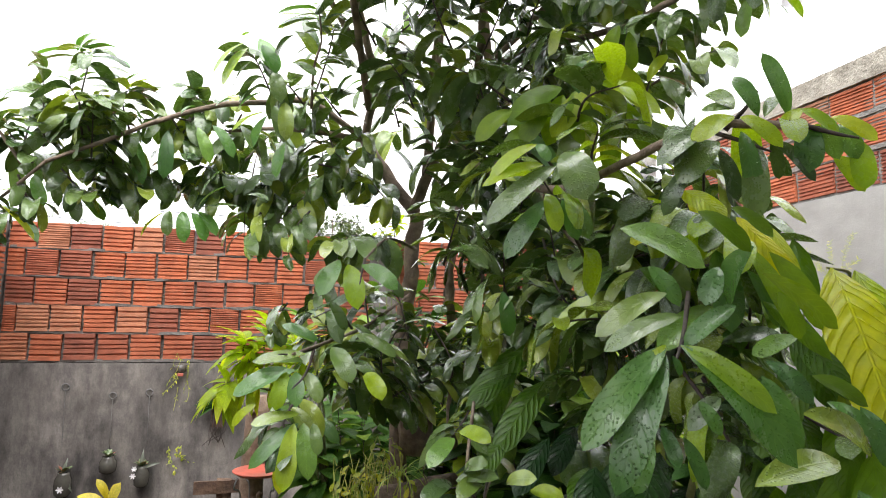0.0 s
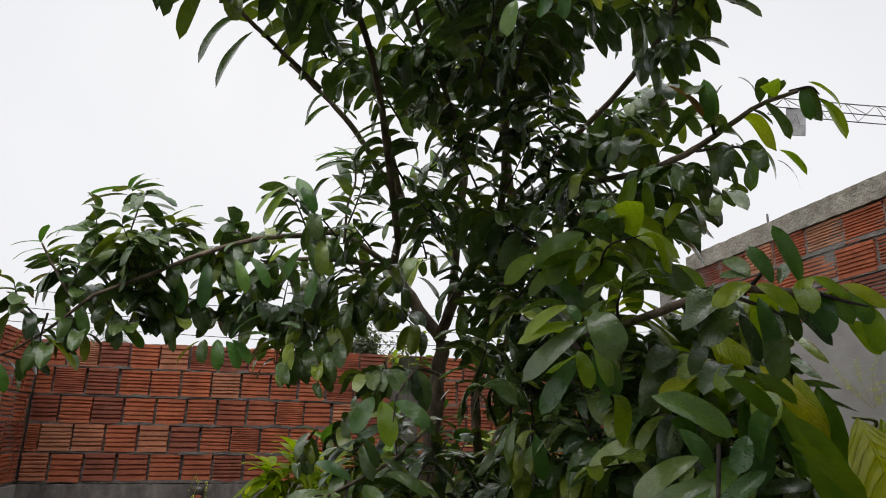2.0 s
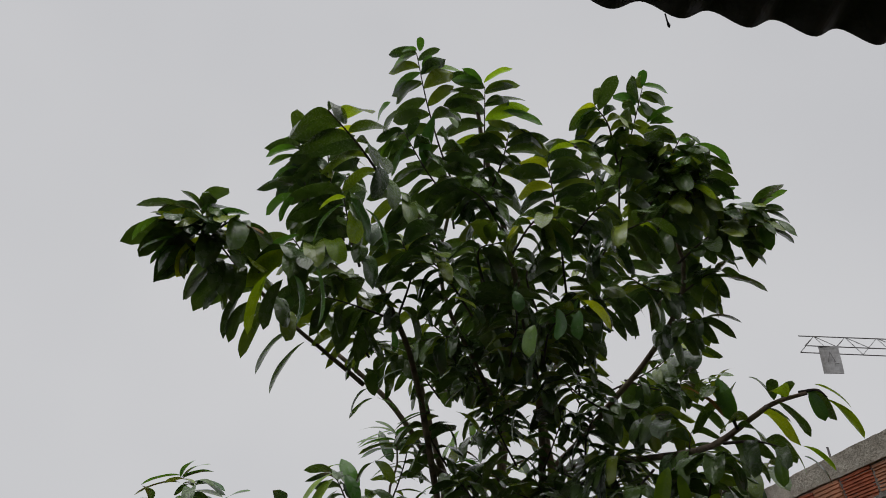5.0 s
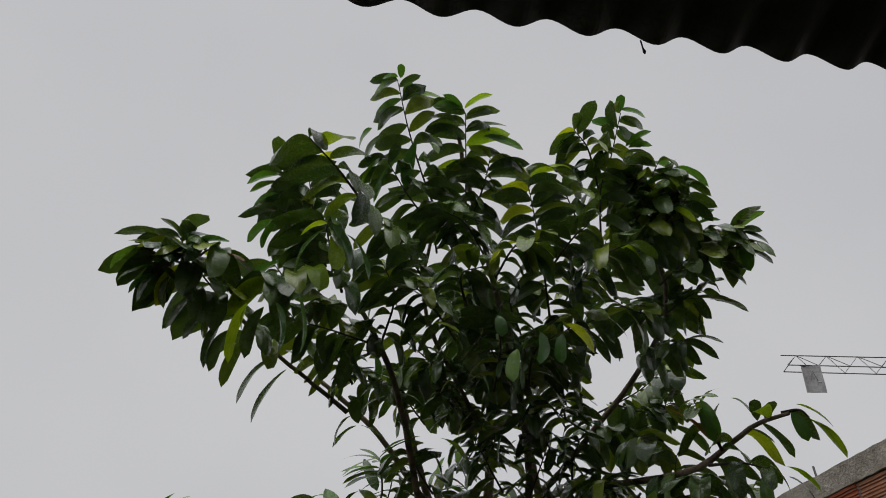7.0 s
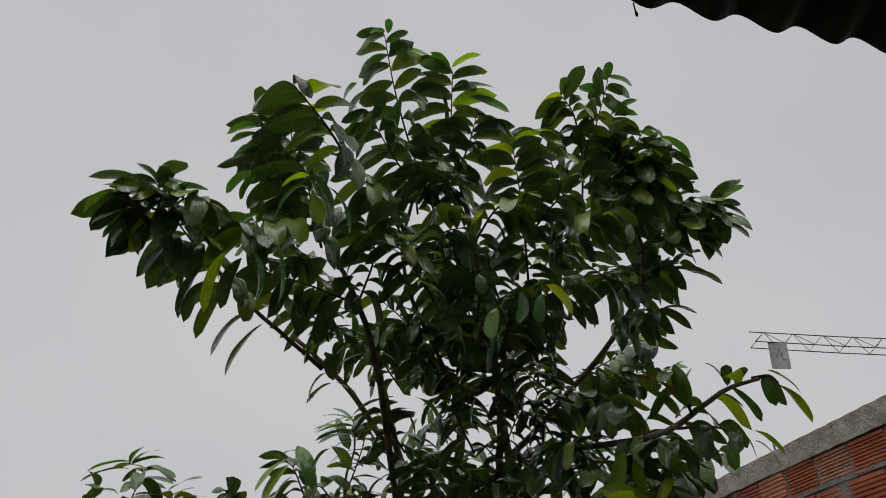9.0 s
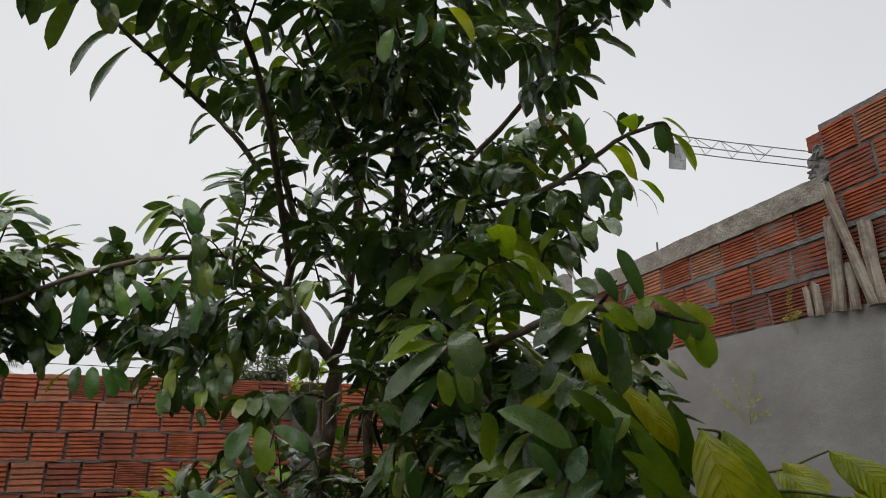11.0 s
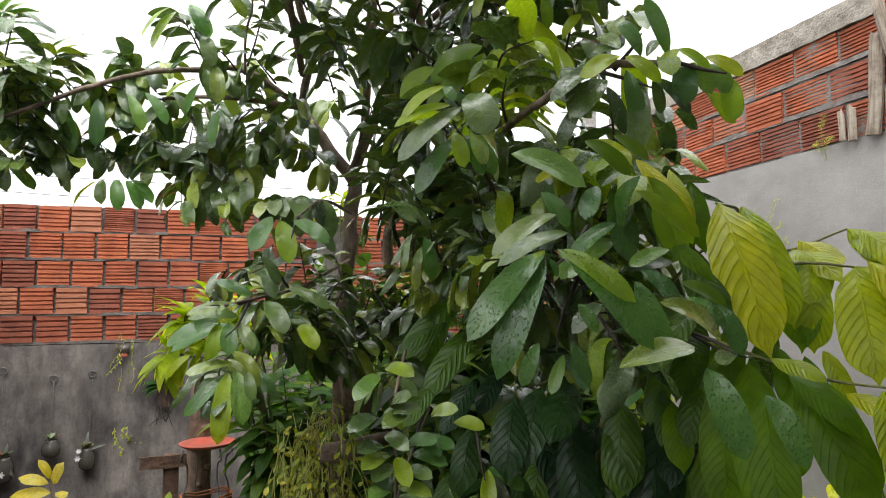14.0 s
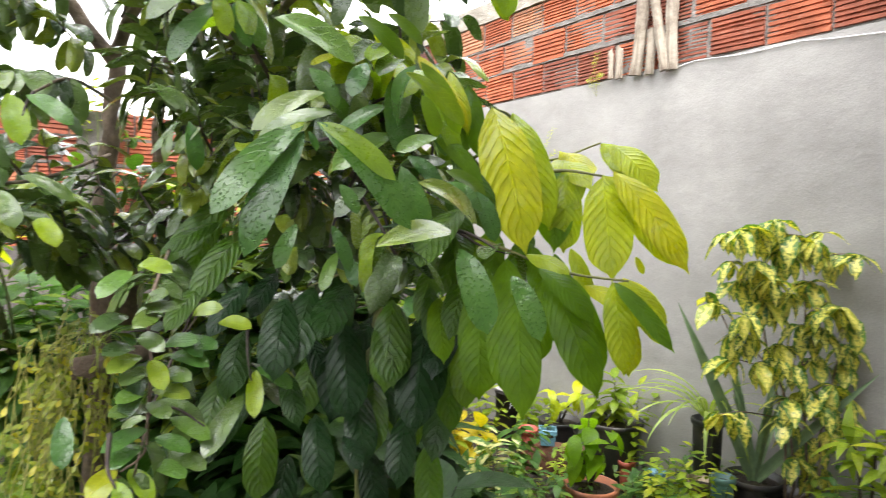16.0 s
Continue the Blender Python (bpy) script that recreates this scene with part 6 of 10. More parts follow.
crown_leaf((-0.896, 2.224, 2.260), (-0.941, 2.210, 2.225), 0.60, 2)
crown_leaf((-1.005, 2.257, 2.234), (-1.039, 2.239, 2.202), 0.60, 2)
crown_leaf((-0.659, 2.129, 2.532), (-0.782, 2.135, 2.499), 0.43, 2)
crown_leaf((-0.653, 2.130, 2.503), (-0.773, 2.136, 2.466), 0.44, 2)
crown_leaf((-0.724, 2.154, 2.468), (-0.661, 2.115, 2.383), 0.49, 0)
crown_leaf((-0.636, 2.126, 2.499), (-0.547, 2.070, 2.499), 0.52, 2)
crown_leaf((-0.628, 2.129, 2.453), (-0.544, 2.078, 2.425), 0.54, 0)
crown_leaf((-0.626, 2.132, 2.424), (-0.575, 2.089, 2.401), 0.60, 0)
crown_leaf((-0.647, 2.144, 2.366), (-0.556, 2.090, 2.347), 0.51, 0)
crown_leaf((-0.641, 2.143, 2.356), (-0.608, 2.107, 2.317), 0.60, 0)
crown_leaf((-0.720, 2.174, 2.280), (-0.650, 2.123, 2.280), 0.60, 0)
crown_leaf((-0.874, 2.197, 2.448), (-0.840, 2.157, 2.446), 0.60, 2)

crown = new("crown", many.mesh("crown", LEAF_JOINED))
crown.parent = tree
crown["kind"] = "stuff"

# leaves among the inner limbs
crown_leaf((-0.711, 1.731, 2.759), (-0.847, 1.795, 2.684), 0.25, 0)
crown_leaf((-0.752, 1.739, 2.838), (-0.881, 1.806, 2.753), 0.35, 0)
crown_leaf((-0.749, 1.704, 2.848), (-0.848, 1.744, 2.793), 0.35, 0)
crown_leaf((-0.800, 1.797, 2.782), (-0.775, 1.822, 2.689), 0.45, 2)
crown_leaf((-0.714, 1.783, 2.768), (-0.705, 1.799, 2.698), 0.42, 2)
crown_leaf((-0.691, 1.761, 2.681), (-0.758, 1.790, 2.628), 0.30, 0)
crown_leaf((-0.674, 1.802, 2.646), (-0.758, 1.836, 2.593), 0.40, 2)
crown_leaf((-0.753, 1.873, 2.582), (-0.776, 1.820, 2.640), 0.60, 0)
crown_leaf((-0.757, 1.940, 2.601), (-0.825, 1.975, 2.540), 0.45, 0)
crown_leaf((-0.741, 1.921, 2.595), (-0.677, 1.905, 2.548), 0.50, 0)
crown_leaf((-0.648, 1.825, 2.584), (-0.610, 1.821, 2.532), 0.50, 0)
crown_leaf((-0.618, 1.839, 2.672), (-0.552, 1.830, 2.614), 0.40, 2)
crown_leaf((-0.589, 1.841, 2.524), (-0.690, 1.880, 2.473), 0.28, 0)
crown_leaf((-0.645, 1.569, 2.892), (-0.564, 1.571, 2.809), 0.36, 2)
crown_leaf((-0.639, 1.508, 2.891), (-0.577, 1.506, 2.823), 0.40, 1)
crown_leaf((-0.670, 1.511, 2.877), (-0.731, 1.521, 2.851), 0.50, 2)
crown_leaf((-0.557, 1.608, 2.834), (-0.489, 1.597, 2.779), 0.34, 1)
crown_leaf((-0.498, 1.472, 2.896), (-0.512, 1.504, 2.811), 0.38, 2)
crown_leaf((-0.474, 1.465, 2.896), (-0.440, 1.482, 2.811), 0.38, 2)
crown_leaf((-0.663, 1.700, 2.958), (-0.772, 1.727, 2.928), 0.30, 0)
crown_leaf((-0.729, 1.722, 2.933), (-0.743, 1.752, 2.852), 0.45, 0)
crown_leaf((-0.683, 1.656, 2.902), (-0.645, 1.674, 2.814), 0.40, 0)
crown_leaf((-0.643, 2.285, 2.584), (-0.784, 2.310, 2.574), 0.26, 2)
crown_leaf((-0.645, 2.250, 2.559), (-0.775, 2.286, 2.525), 0.30, 0)
crown_leaf((-0.635, 2.254, 2.574), (-0.554, 2.220, 2.550), 0.35, 0)
crown_leaf((-0.638, 2.227, 2.527), (-0.542, 2.200, 2.483), 0.33, 0)
crown_leaf((-0.631, 2.323, 2.513), (-0.714, 2.351, 2.468), 0.38, 0)
crown_leaf((-0.636, 2.325, 2.461), (-0.554, 2.290, 2.438), 0.40, 0)
crown_leaf((-0.645, 2.277, 2.599), (-0.608, 2.231, 2.616), 0.50, 2)
crown_leaf((-0.519, 2.338, 2.423), (-0.570, 2.367, 2.362), 0.38, 2)
crown_leaf((-0.504, 1.831, 2.530), (-0.429, 1.825, 2.463), 0.45, 0)
crown_leaf((-0.531, 1.864, 2.502), (-0.495, 1.881, 2.418), 0.45, 0)
crown_leaf((-0.375, 2.064, 2.455), (-0.460, 2.072, 2.446), 0.38, 2)
crown_leaf((-0.454, 2.096, 2.439), (-0.368, 2.071, 2.396), 0.40, 0)
crown_leaf((-0.420, 1.505, 2.775), (-0.372, 1.483, 2.747), 0.70, 2)
crown_leaf((-0.314, 1.545, 2.703), (-0.338, 1.579, 2.620), 0.45, 2)
crown_leaf((-0.268, 1.550, 2.732), (-0.250, 1.554, 2.676), 0.60, 2)
crown_leaf((-0.215, 1.454, 2.743), (-0.223, 1.491, 2.647), 0.38, 2)
crown_leaf((-0.207, 1.516, 2.772), (-0.230, 1.550, 2.688), 0.42, 2)
crown_leaf((-0.363, 1.581, 2.676), (-0.376, 1.594, 2.622), 0.55, 2)
crown_leaf((-0.422, 1.614, 2.647), (-0.402, 1.621, 2.585), 0.60, 2)
crown_leaf((-0.320, 1.428, 2.997), (-0.219, 1.409, 2.940), 0.32, 1)
crown_leaf((-0.360, 1.417, 2.969), (-0.420, 1.447, 2.911), 0.34, 1)
crown_leaf((-0.313, 1.403, 2.937), (-0.232, 1.417, 2.833), 0.32, 2)
crown_leaf((-0.459, 1.768, 2.844), (-0.522, 1.807, 2.771), 0.45, 0)
crown_leaf((-0.422, 1.767, 2.871), (-0.485, 1.809, 2.795), 0.42, 0)
crown_leaf((-0.555, 1.749, 2.838), (-0.619, 1.779, 2.782), 0.45, 0)
crown_leaf((-0.555, 1.851, 2.854), (-0.458, 1.843, 2.779), 0.38, 0)
crown_leaf((-0.467, 1.795, 2.712), (-0.510, 1.830, 2.639), 0.45, 0)
crown_leaf((-0.547, 1.868, 2.778), (-0.597, 1.886, 2.734), 0.50, 0)
crown_leaf((-0.453, 1.927, 2.654), (-0.519, 1.959, 2.595), 0.45, 0)
crown_leaf((-0.423, 1.877, 2.557), (-0.465, 1.919, 2.470), 0.40, 0)
crown_leaf((-0.312, 1.878, 2.651), (-0.359, 1.914, 2.576), 0.45, 0)
crown_leaf((-0.294, 1.871, 2.571), (-0.301, 1.913, 2.466), 0.38, 0)
crown_leaf((-0.437, 1.974, 2.516), (-0.392, 1.991, 2.427), 0.40, 0)
crown_leaf((-0.400, 1.831, 2.619), (-0.444, 1.864, 2.546), 0.42, 0)
crown_leaf((-0.514, 1.925, 2.727), (-0.435, 1.921, 2.654), 0.40, 0)
crown_leaf((-0.594, 1.861, 2.897), (-0.529, 1.873, 2.805), 0.40, 0)
crown_leaf((-0.421, 1.930, 2.852), (-0.339, 1.927, 2.775), 0.42, 2)
crown_leaf((-0.689, 1.942, 2.816), (-0.610, 1.930, 2.758), 0.40, 0)

# the outermost end of the low arm
crown_leaf((-1.648, 2.501, 2.249), (-1.618, 2.453, 2.300), 0.40, 2)
crown_leaf((-1.644, 2.518, 2.254), (-1.747, 2.524, 2.233), 0.28, 2)
crown_leaf((-1.640, 2.515, 2.263), (-1.536, 2.460, 2.294), 0.30, 2)
crown_leaf((-1.612, 2.460, 2.223), (-1.521, 2.407, 2.256), 0.32, 0)
crown_leaf((-1.616, 2.464, 2.217), (-1.714, 2.479, 2.175), 0.30, 2)
crown_leaf((-1.605, 2.492, 2.191), (-1.682, 2.506, 2.140), 0.35, 0)
crown_leaf((-1.605, 2.528, 2.169), (-1.649, 2.565, 2.046), 0.35, 0)
crown_leaf((-1.585, 2.449, 2.174), (-1.547, 2.405, 2.211), 0.45, 0)
crown_leaf((-1.587, 2.514, 2.187), (-1.497, 2.487, 2.158), 0.40, 2)
crown_leaf((-1.597, 2.533, 2.160), (-1.620, 2.565, 2.038), 0.30, 0)
crown_leaf((-1.833, 2.629, 2.055), (-1.775, 2.550, 2.166), 0.38, 0)
crown_leaf((-1.807, 2.537, 2.046), (-1.826, 2.484, 2.130), 0.42, 0)
crown_leaf((-1.887, 2.641, 2.073), (-1.912, 2.584, 2.169), 0.55, 2)
crown_leaf((-1.879, 2.562, 2.033), (-1.799, 2.555, 1.960), 0.50, 0)
crown_leaf((-1.778, 2.582, 2.003), (-1.716, 2.523, 2.065), 0.40, 0)
crown_leaf((-1.725, 2.590, 2.032), (-1.769, 2.632, 1.897), 0.36, 0)
crown_leaf((-1.728, 2.617, 2.049), (-1.643, 2.643, 1.894), 0.36, 0)
crown_leaf((-1.785, 2.628, 1.896), (-1.877, 2.633, 1.872), 0.26, 2)
crown_leaf((-1.818, 2.701, 1.891), (-1.897, 2.721, 1.825), 0.28, 2)
crown_leaf((-1.790, 2.665, 1.861), (-1.823, 2.694, 1.754), 0.40, 1)
crown_leaf((-1.761, 2.635, 1.861), (-1.720, 2.646, 1.759), 0.42, 2)
crown_leaf((-1.725, 2.624, 1.871), (-1.677, 2.638, 1.761), 0.42, 2)
crown_leaf((-1.682, 2.600, 1.871), (-1.666, 2.606, 1.796), 0.50, 0)
crown_leaf((-1.661, 2.578, 1.888), (-1.572, 2.569, 1.816), 0.45, 0)
crown_leaf((-1.595, 2.550, 1.944), (-1.489, 2.552, 1.836), 0.34, 1)
crown_leaf((-1.824, 2.654, 1.943), (-1.881, 2.655, 1.914), 0.34, 1)
crown_leaf((-1.693, 2.618, 2.051), (-1.757, 2.592, 2.092), 0.40, 0)
crown_leaf((-1.635, 2.552, 1.961), (-1.694, 2.573, 1.886), 0.40, 0)
crown_leaf((-1.608, 2.550, 1.925), (-1.609, 2.572, 1.818), 0.40, 0)

# leaves round the fork
crown_leaf((-0.831, 2.462, 2.559), (-0.769, 2.433, 2.429), 0.50, 2)
crown_leaf((-0.774, 2.564, 2.453), (-0.738, 2.553, 2.252), 0.40, 0)
crown_leaf((-0.610, 2.648, 2.732), (-0.774, 2.685, 2.746), 0.30, 0)
crown_leaf((-0.607, 2.625, 2.711), (-0.704, 2.632, 2.777), 0.35, 0)
crown_leaf((-0.683, 2.623, 2.732), (-0.626, 2.597, 2.595), 0.35, 0)
crown_leaf((-0.605, 2.665, 2.730), (-0.496, 2.608, 2.695), 0.30, 0)
crown_leaf((-0.602, 2.658, 2.613), (-0.495, 2.601, 2.579), 0.32, 0)
crown_leaf((-0.610, 2.694, 2.592), (-0.559, 2.659, 2.548), 0.45, 0)
crown_leaf((-0.607, 2.651, 2.598), (-0.707, 2.673, 2.543), 0.32, 0)
crown_leaf((-0.633, 2.714, 2.505), (-0.727, 2.730, 2.485), 0.30, 0)
crown_leaf((-0.608, 2.620, 2.765), (-0.497, 2.563, 2.720), 0.30, 0)
crown_leaf((-0.387, 2.611, 2.635), (-0.261, 2.551, 2.569), 0.36, 2)
crown_leaf((-0.377, 2.604, 2.599), (-0.234, 2.533, 2.578), 0.30, 2)
crown_leaf((-0.355, 2.547, 2.726), (-0.386, 2.549, 2.627), 0.36, 2)
crown_leaf((-0.313, 2.539, 2.775), (-0.302, 2.526, 2.666), 0.36, 2)
crown_leaf((-0.427, 2.627, 2.521), (-0.522, 2.648, 2.458), 0.36, 2)
crown_leaf((-0.442, 2.585, 2.481), (-0.482, 2.590, 2.385), 0.50, 0)
crown_leaf((-0.348, 2.579, 2.559), (-0.295, 2.551, 2.460), 0.60, 0)
crown_leaf((-0.258, 2.585, 2.458), (-0.342, 2.604, 2.382), 0.42, 0)
crown_leaf((-0.271, 2.522, 2.546), (-0.188, 2.478, 2.482), 0.45, 0)
crown_leaf((-0.153, 2.550, 2.435), (-0.090, 2.514, 2.358), 0.60, 2)
crown_leaf((-0.218, 2.562, 2.421), (-0.144, 2.530, 2.290), 0.38, 2)
crown_leaf((-0.112, 2.535, 2.469), (-0.178, 2.541, 2.439), 0.50, 1)
crown_leaf((-0.254, 2.502, 2.717), (-0.196, 2.466, 2.664), 0.60, 3)
crown_leaf((-0.108, 2.421, 2.730), (-0.162, 2.427, 2.666), 0.50, 0)
crown_leaf((-0.079, 2.487, 2.720), (-0.057, 2.470, 2.619), 0.42, 0)
crown_leaf((0.026, 2.142, 2.598), (0.094, 2.103, 2.535), 0.60, 0)
crown_leaf((0.017, 2.427, 2.615), (-0.032, 2.414, 2.693), 0.45, 0)
crown_leaf((-0.045, 2.119, 2.378), (0.074, 2.050, 2.406), 0.28, 0)
crown_leaf((-0.011, 2.411, 2.605), (-0.096, 2.428, 2.551), 0.40, 0)
crown_leaf((-0.729, 2.555, 2.225), (-0.754, 2.558, 2.096), 0.45, 2)
crown_leaf((-0.526, 2.652, 2.271), (-0.543, 2.659, 2.090), 0.42, 0)
crown_leaf((-0.674, 2.788, 2.181), (-0.682, 2.782, 2.084), 0.45, 0)
crown_leaf((-0.632, 2.743, 2.106), (-0.618, 2.726, 2.033), 0.55, 0)
crown_leaf((-0.501, 2.657, 2.075), (-0.458, 2.624, 2.036), 0.60, 0)
crown_leaf((-0.337, 2.623, 2.257), (-0.252, 2.582, 2.160), 0.40, 0)
crown_leaf((-0.218, 2.554, 2.205), (-0.259, 2.564, 2.067), 0.45, 0)
crown_leaf((-0.164, 2.596, 2.197), (-0.080, 2.551, 2.143), 0.40, 0)
crown_leaf((-0.334, 2.643, 2.309), (-0.211, 2.573, 2.336), 0.30, 0)
crown_leaf((-0.261, 2.567, 2.361), (-0.196, 2.534, 2.264), 0.45, 2)
crown_leaf((-0.071, 2.519, 2.298), (-0.135, 2.530, 2.223), 0.50, 0)
crown_leaf((-0.088, 2.539, 2.234), (-0.045, 2.513, 2.137), 0.42, 0)
crown_leaf((-0.145, 2.581, 2.150), (-0.166, 2.585, 2.010), 0.42, 0)
crown_leaf((-0.056, 2.572, 2.109), (-0.098, 2.586, 1.947), 0.36, 0)
crown_leaf((-0.198, 2.662, 2.732), (-0.243, 2.669, 2.632), 0.40, 0)
crown_leaf((-0.009, 2.651, 2.535), (-0.077, 2.667, 2.436), 0.40, 0)
crown_leaf((0.065, 2.655, 2.496), (0.128, 2.622, 2.395), 0.40, 0)
crown_leaf((-0.138, 2.713, 2.372), (-0.227, 2.733, 2.297), 0.40, 0)
crown_leaf((0.090, 2.658, 2.378), (-0.001, 2.683, 2.280), 0.40, 0)
crown_leaf((-0.277, 2.727, 2.482), (-0.364, 2.750, 2.384), 0.40, 0)
crown_leaf((-0.316, 2.791, 2.771), (-0.383, 2.807, 2.669), 0.40, 0)
crown_leaf((0.036, 2.637, 2.658), (0.121, 2.597, 2.556), 0.40, 0)
crown_leaf((-0.107, 2.645, 2.666), (-0.044, 2.613, 2.565), 0.40, 0)
crown_leaf((-0.159, 2.732, 2.595), (-0.226, 2.747, 2.494), 0.40, 0)
crown_leaf((-0.020, 2.613, 2.836), (-0.088, 2.629, 2.735), 0.40, 0)
crown_leaf((-0.261, 2.702, 2.740), (-0.197, 2.666, 2.662), 0.40, 0)

# leaves on the spray that reaches over the cacao
own_leaf((-0.352, 1.153, 1.797), (-0.337, 1.132, 1.760), 0.50, 1)
own_leaf((-0.337, 1.114, 1.794), (-0.315, 1.093, 1.735), 0.50, 2)
own_leaf((-0.377, 0.901, 1.722), (-0.295, 0.856, 1.676), 0.45, 2)
own_leaf((-0.257, 0.917, 1.752), (-0.206, 0.886, 1.700), 0.42, 3)
own_leaf((-0.229, 0.890, 1.755), (-0.194, 0.863, 1.716), 0.42, 3)
own_leaf((-0.282, 0.852, 1.677), (-0.304, 0.846, 1.632), 0.60, 2)
own_leaf((-0.180, 0.886, 1.702), (-0.130, 0.860, 1.608), 0.30, 3)
own_leaf((-0.235, 0.836, 1.670), (-0.171, 0.800, 1.609), 0.32, 3)
own_leaf((-0.197, 0.855, 1.651), (-0.184, 0.837, 1.597), 0.42, 3)
own_leaf((-0.309, 0.948, 1.683), (-0.282, 0.924, 1.633), 0.50, 2)
own_leaf((-0.302, 0.921, 1.649), (-0.388, 0.941, 1.594), 0.32, 0)
own_leaf((-0.301, 0.894, 1.621), (-0.392, 0.913, 1.578), 0.30, 0)
own_leaf((-0.239, 0.877, 1.634), (-0.303, 0.887, 1.585), 0.38, 2)
own_leaf((-0.171, 0.857, 1.600), (-0.230, 0.863, 1.576), 0.42, 2)
own_leaf((-0.220, 0.853, 1.571), (-0.182, 0.826, 1.526), 0.42, 2)
own_leaf((-0.171, 0.838, 1.556), (-0.127, 0.807, 1.525), 0.42, 3)
own_leaf((-0.217, 0.774, 1.535), (-0.184, 0.748, 1.502), 0.42, 2)
own_leaf((-0.161, 0.786, 1.528), (-0.143, 0.769, 1.467), 0.45, 2)
own_leaf((-0.238, 0.840, 1.556), (-0.211, 0.824, 1.466), 0.42, 2)
own_leaf((-0.319, 0.842, 1.529), (-0.306, 0.824, 1.495), 0.50, 2)
own_leaf((-0.266, 0.874, 1.528), (-0.308, 0.877, 1.492), 0.50, 0)
own_leaf((-0.368, 0.852, 1.483), (-0.392, 0.850, 1.433), 0.40, 2)
own_leaf((-0.302, 0.893, 1.482), (-0.285, 0.876, 1.426), 0.36, 2)

# the two whorls that hang before the red plate
own_leaf((-0.672, 1.918, 1.498), (-0.796, 1.932, 1.497), 0.36, 0)
own_leaf((-0.694, 1.846, 1.483), (-0.831, 1.873, 1.417), 0.34, 2)
own_leaf((-0.719, 1.920, 1.466), (-0.744, 1.908, 1.375), 0.40, 1)
own_leaf((-0.684, 1.857, 1.468), (-0.695, 1.838, 1.393), 0.50, 2)
own_leaf((-0.682, 1.940, 1.364), (-0.791, 1.952, 1.333), 0.36, 0)
own_leaf((-0.686, 1.860, 1.352), (-0.720, 1.860, 1.192), 0.34, 1)
own_leaf((-0.675, 1.930, 1.351), (-0.649, 1.905, 1.209), 0.40, 2)
own_leaf((-0.636, 1.897, 1.366), (-0.584, 1.853, 1.304), 0.40, 2)
own_leaf((-0.665, 1.910, 1.472), (-0.628, 1.872, 1.403), 0.46, 2)
own_leaf((-0.633, 1.902, 1.541), (-0.725, 1.898, 1.584), 0.34, 2)


# ---- the cacao tree ----
cacao = group_thing("cacao_tree", (0.2, 1.55, 0.0), "young cacao tree with large ribbed drooping yellow-green leaves", "tree")
CACAO_FROM = Matrix.Translation((-0.2, -1.55, 0.0))
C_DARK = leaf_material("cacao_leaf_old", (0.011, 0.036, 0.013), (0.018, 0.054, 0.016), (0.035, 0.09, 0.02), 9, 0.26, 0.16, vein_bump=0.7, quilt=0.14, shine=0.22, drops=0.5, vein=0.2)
C_MID = leaf_material("cacao_leaf_mid", (0.055, 0.130, 0.016), (0.085, 0.185, 0.020), (0.15, 0.26, 0.025), 10, 0.28, 0.34, vein_bump=0.7, quilt=0.22, shine=0.35, vein=0.25, drops=0.6)
C_YOUNG = leaf_material("cacao_leaf_young", (0.33, 0.44, 0.008), (0.43, 0.51, 0.010), (0.53, 0.54, 0.008), 11, 0.30, 0.28, vein_bump=0.75, quilt=0.19, drops=0.9, vein=0.42, shine=0.32)
C_GREEN = leaf_material("cacao_leaf_green", (0.095, 0.20, 0.007), (0.14, 0.27, 0.009), (0.26, 0.38, 0.012), 11, 0.34, 0.45, vein_bump=0.6, quilt=0.14, drops=0.95, vein=0.2, shine=0.2)
C_WOOD = surface("green_twig", (0.14, 0.15, 0.05), (0.32, 0.32, 0.11), 24, 0.7, 0.4, 120, 0.004)


def cacao_stem(points, thick, thin):
    line = curve_line(points, 6)
    bm = bmesh.new()
    tube(bm, [CACAO_FROM @ p for p in line], [thick + (thin - thick) * k / (len(line) - 1) for k in range(len(line))], 7, 0.1)
    part("stem", bm, C_WOOD, cacao, smooth=True)


def cacao_leaf(root, tip, slim, age):
    """A large hanging leaf from root to tip; age: 0 old and dark, 1 young, 2 full green, 3 dull."""
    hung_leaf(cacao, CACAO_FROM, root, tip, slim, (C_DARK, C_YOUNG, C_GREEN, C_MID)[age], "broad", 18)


cacao_stem([(0.17, 1.61, 0.36), (0.12, 1.54, 0.78), (0.08, 1.46, 1.08), (0.07, 1.35, 1.38), (0.06, 1.24, 1.48)], 0.012, 0.006)
cacao_stem([(0.06, 1.24, 1.48), (0.08, 1.10, 1.47), (0.11, 1.00, 1.44), (0.16, 0.92, 1.41), (0.22, 0.84, 1.40)], 0.004, 0.002)
cacao_stem([(0.06, 1.24, 1.48), (0.22, 1.23, 1.64), (0.34, 1.15, 1.63), (0.43, 1.08, 1.67)], 0.004, 0.002)
cacao_stem([(0.07, 1.35, 1.38), (0.00, 1.40, 1.38), (-0.06, 1.45, 1.35)], 0.004, 0.002)
cacao_stem([(0.22, 1.23, 1.64), (0.21, 1.13, 1.70), (0.13, 1.10, 1.71)], 0.005, 0.002)
cacao_stem([(0.27, 1.19, 1.59), (0.29, 1.06, 1.60), (0.34, 1.00, 1.59)], 0.005, 0.002)
cocoon = group_thing("cocoon", (0.20, 0.90, 1.31), "small grey cocoon hanging from a cacao twig", "cocoon")
bm = bmesh.new()
lathe(bm, [(0.002, -0.035), (0.008, -0.031), (0.012, -0.018), (0.011, -0.006), (0.006, 0.004), (0.0015, 0.012)], 12)
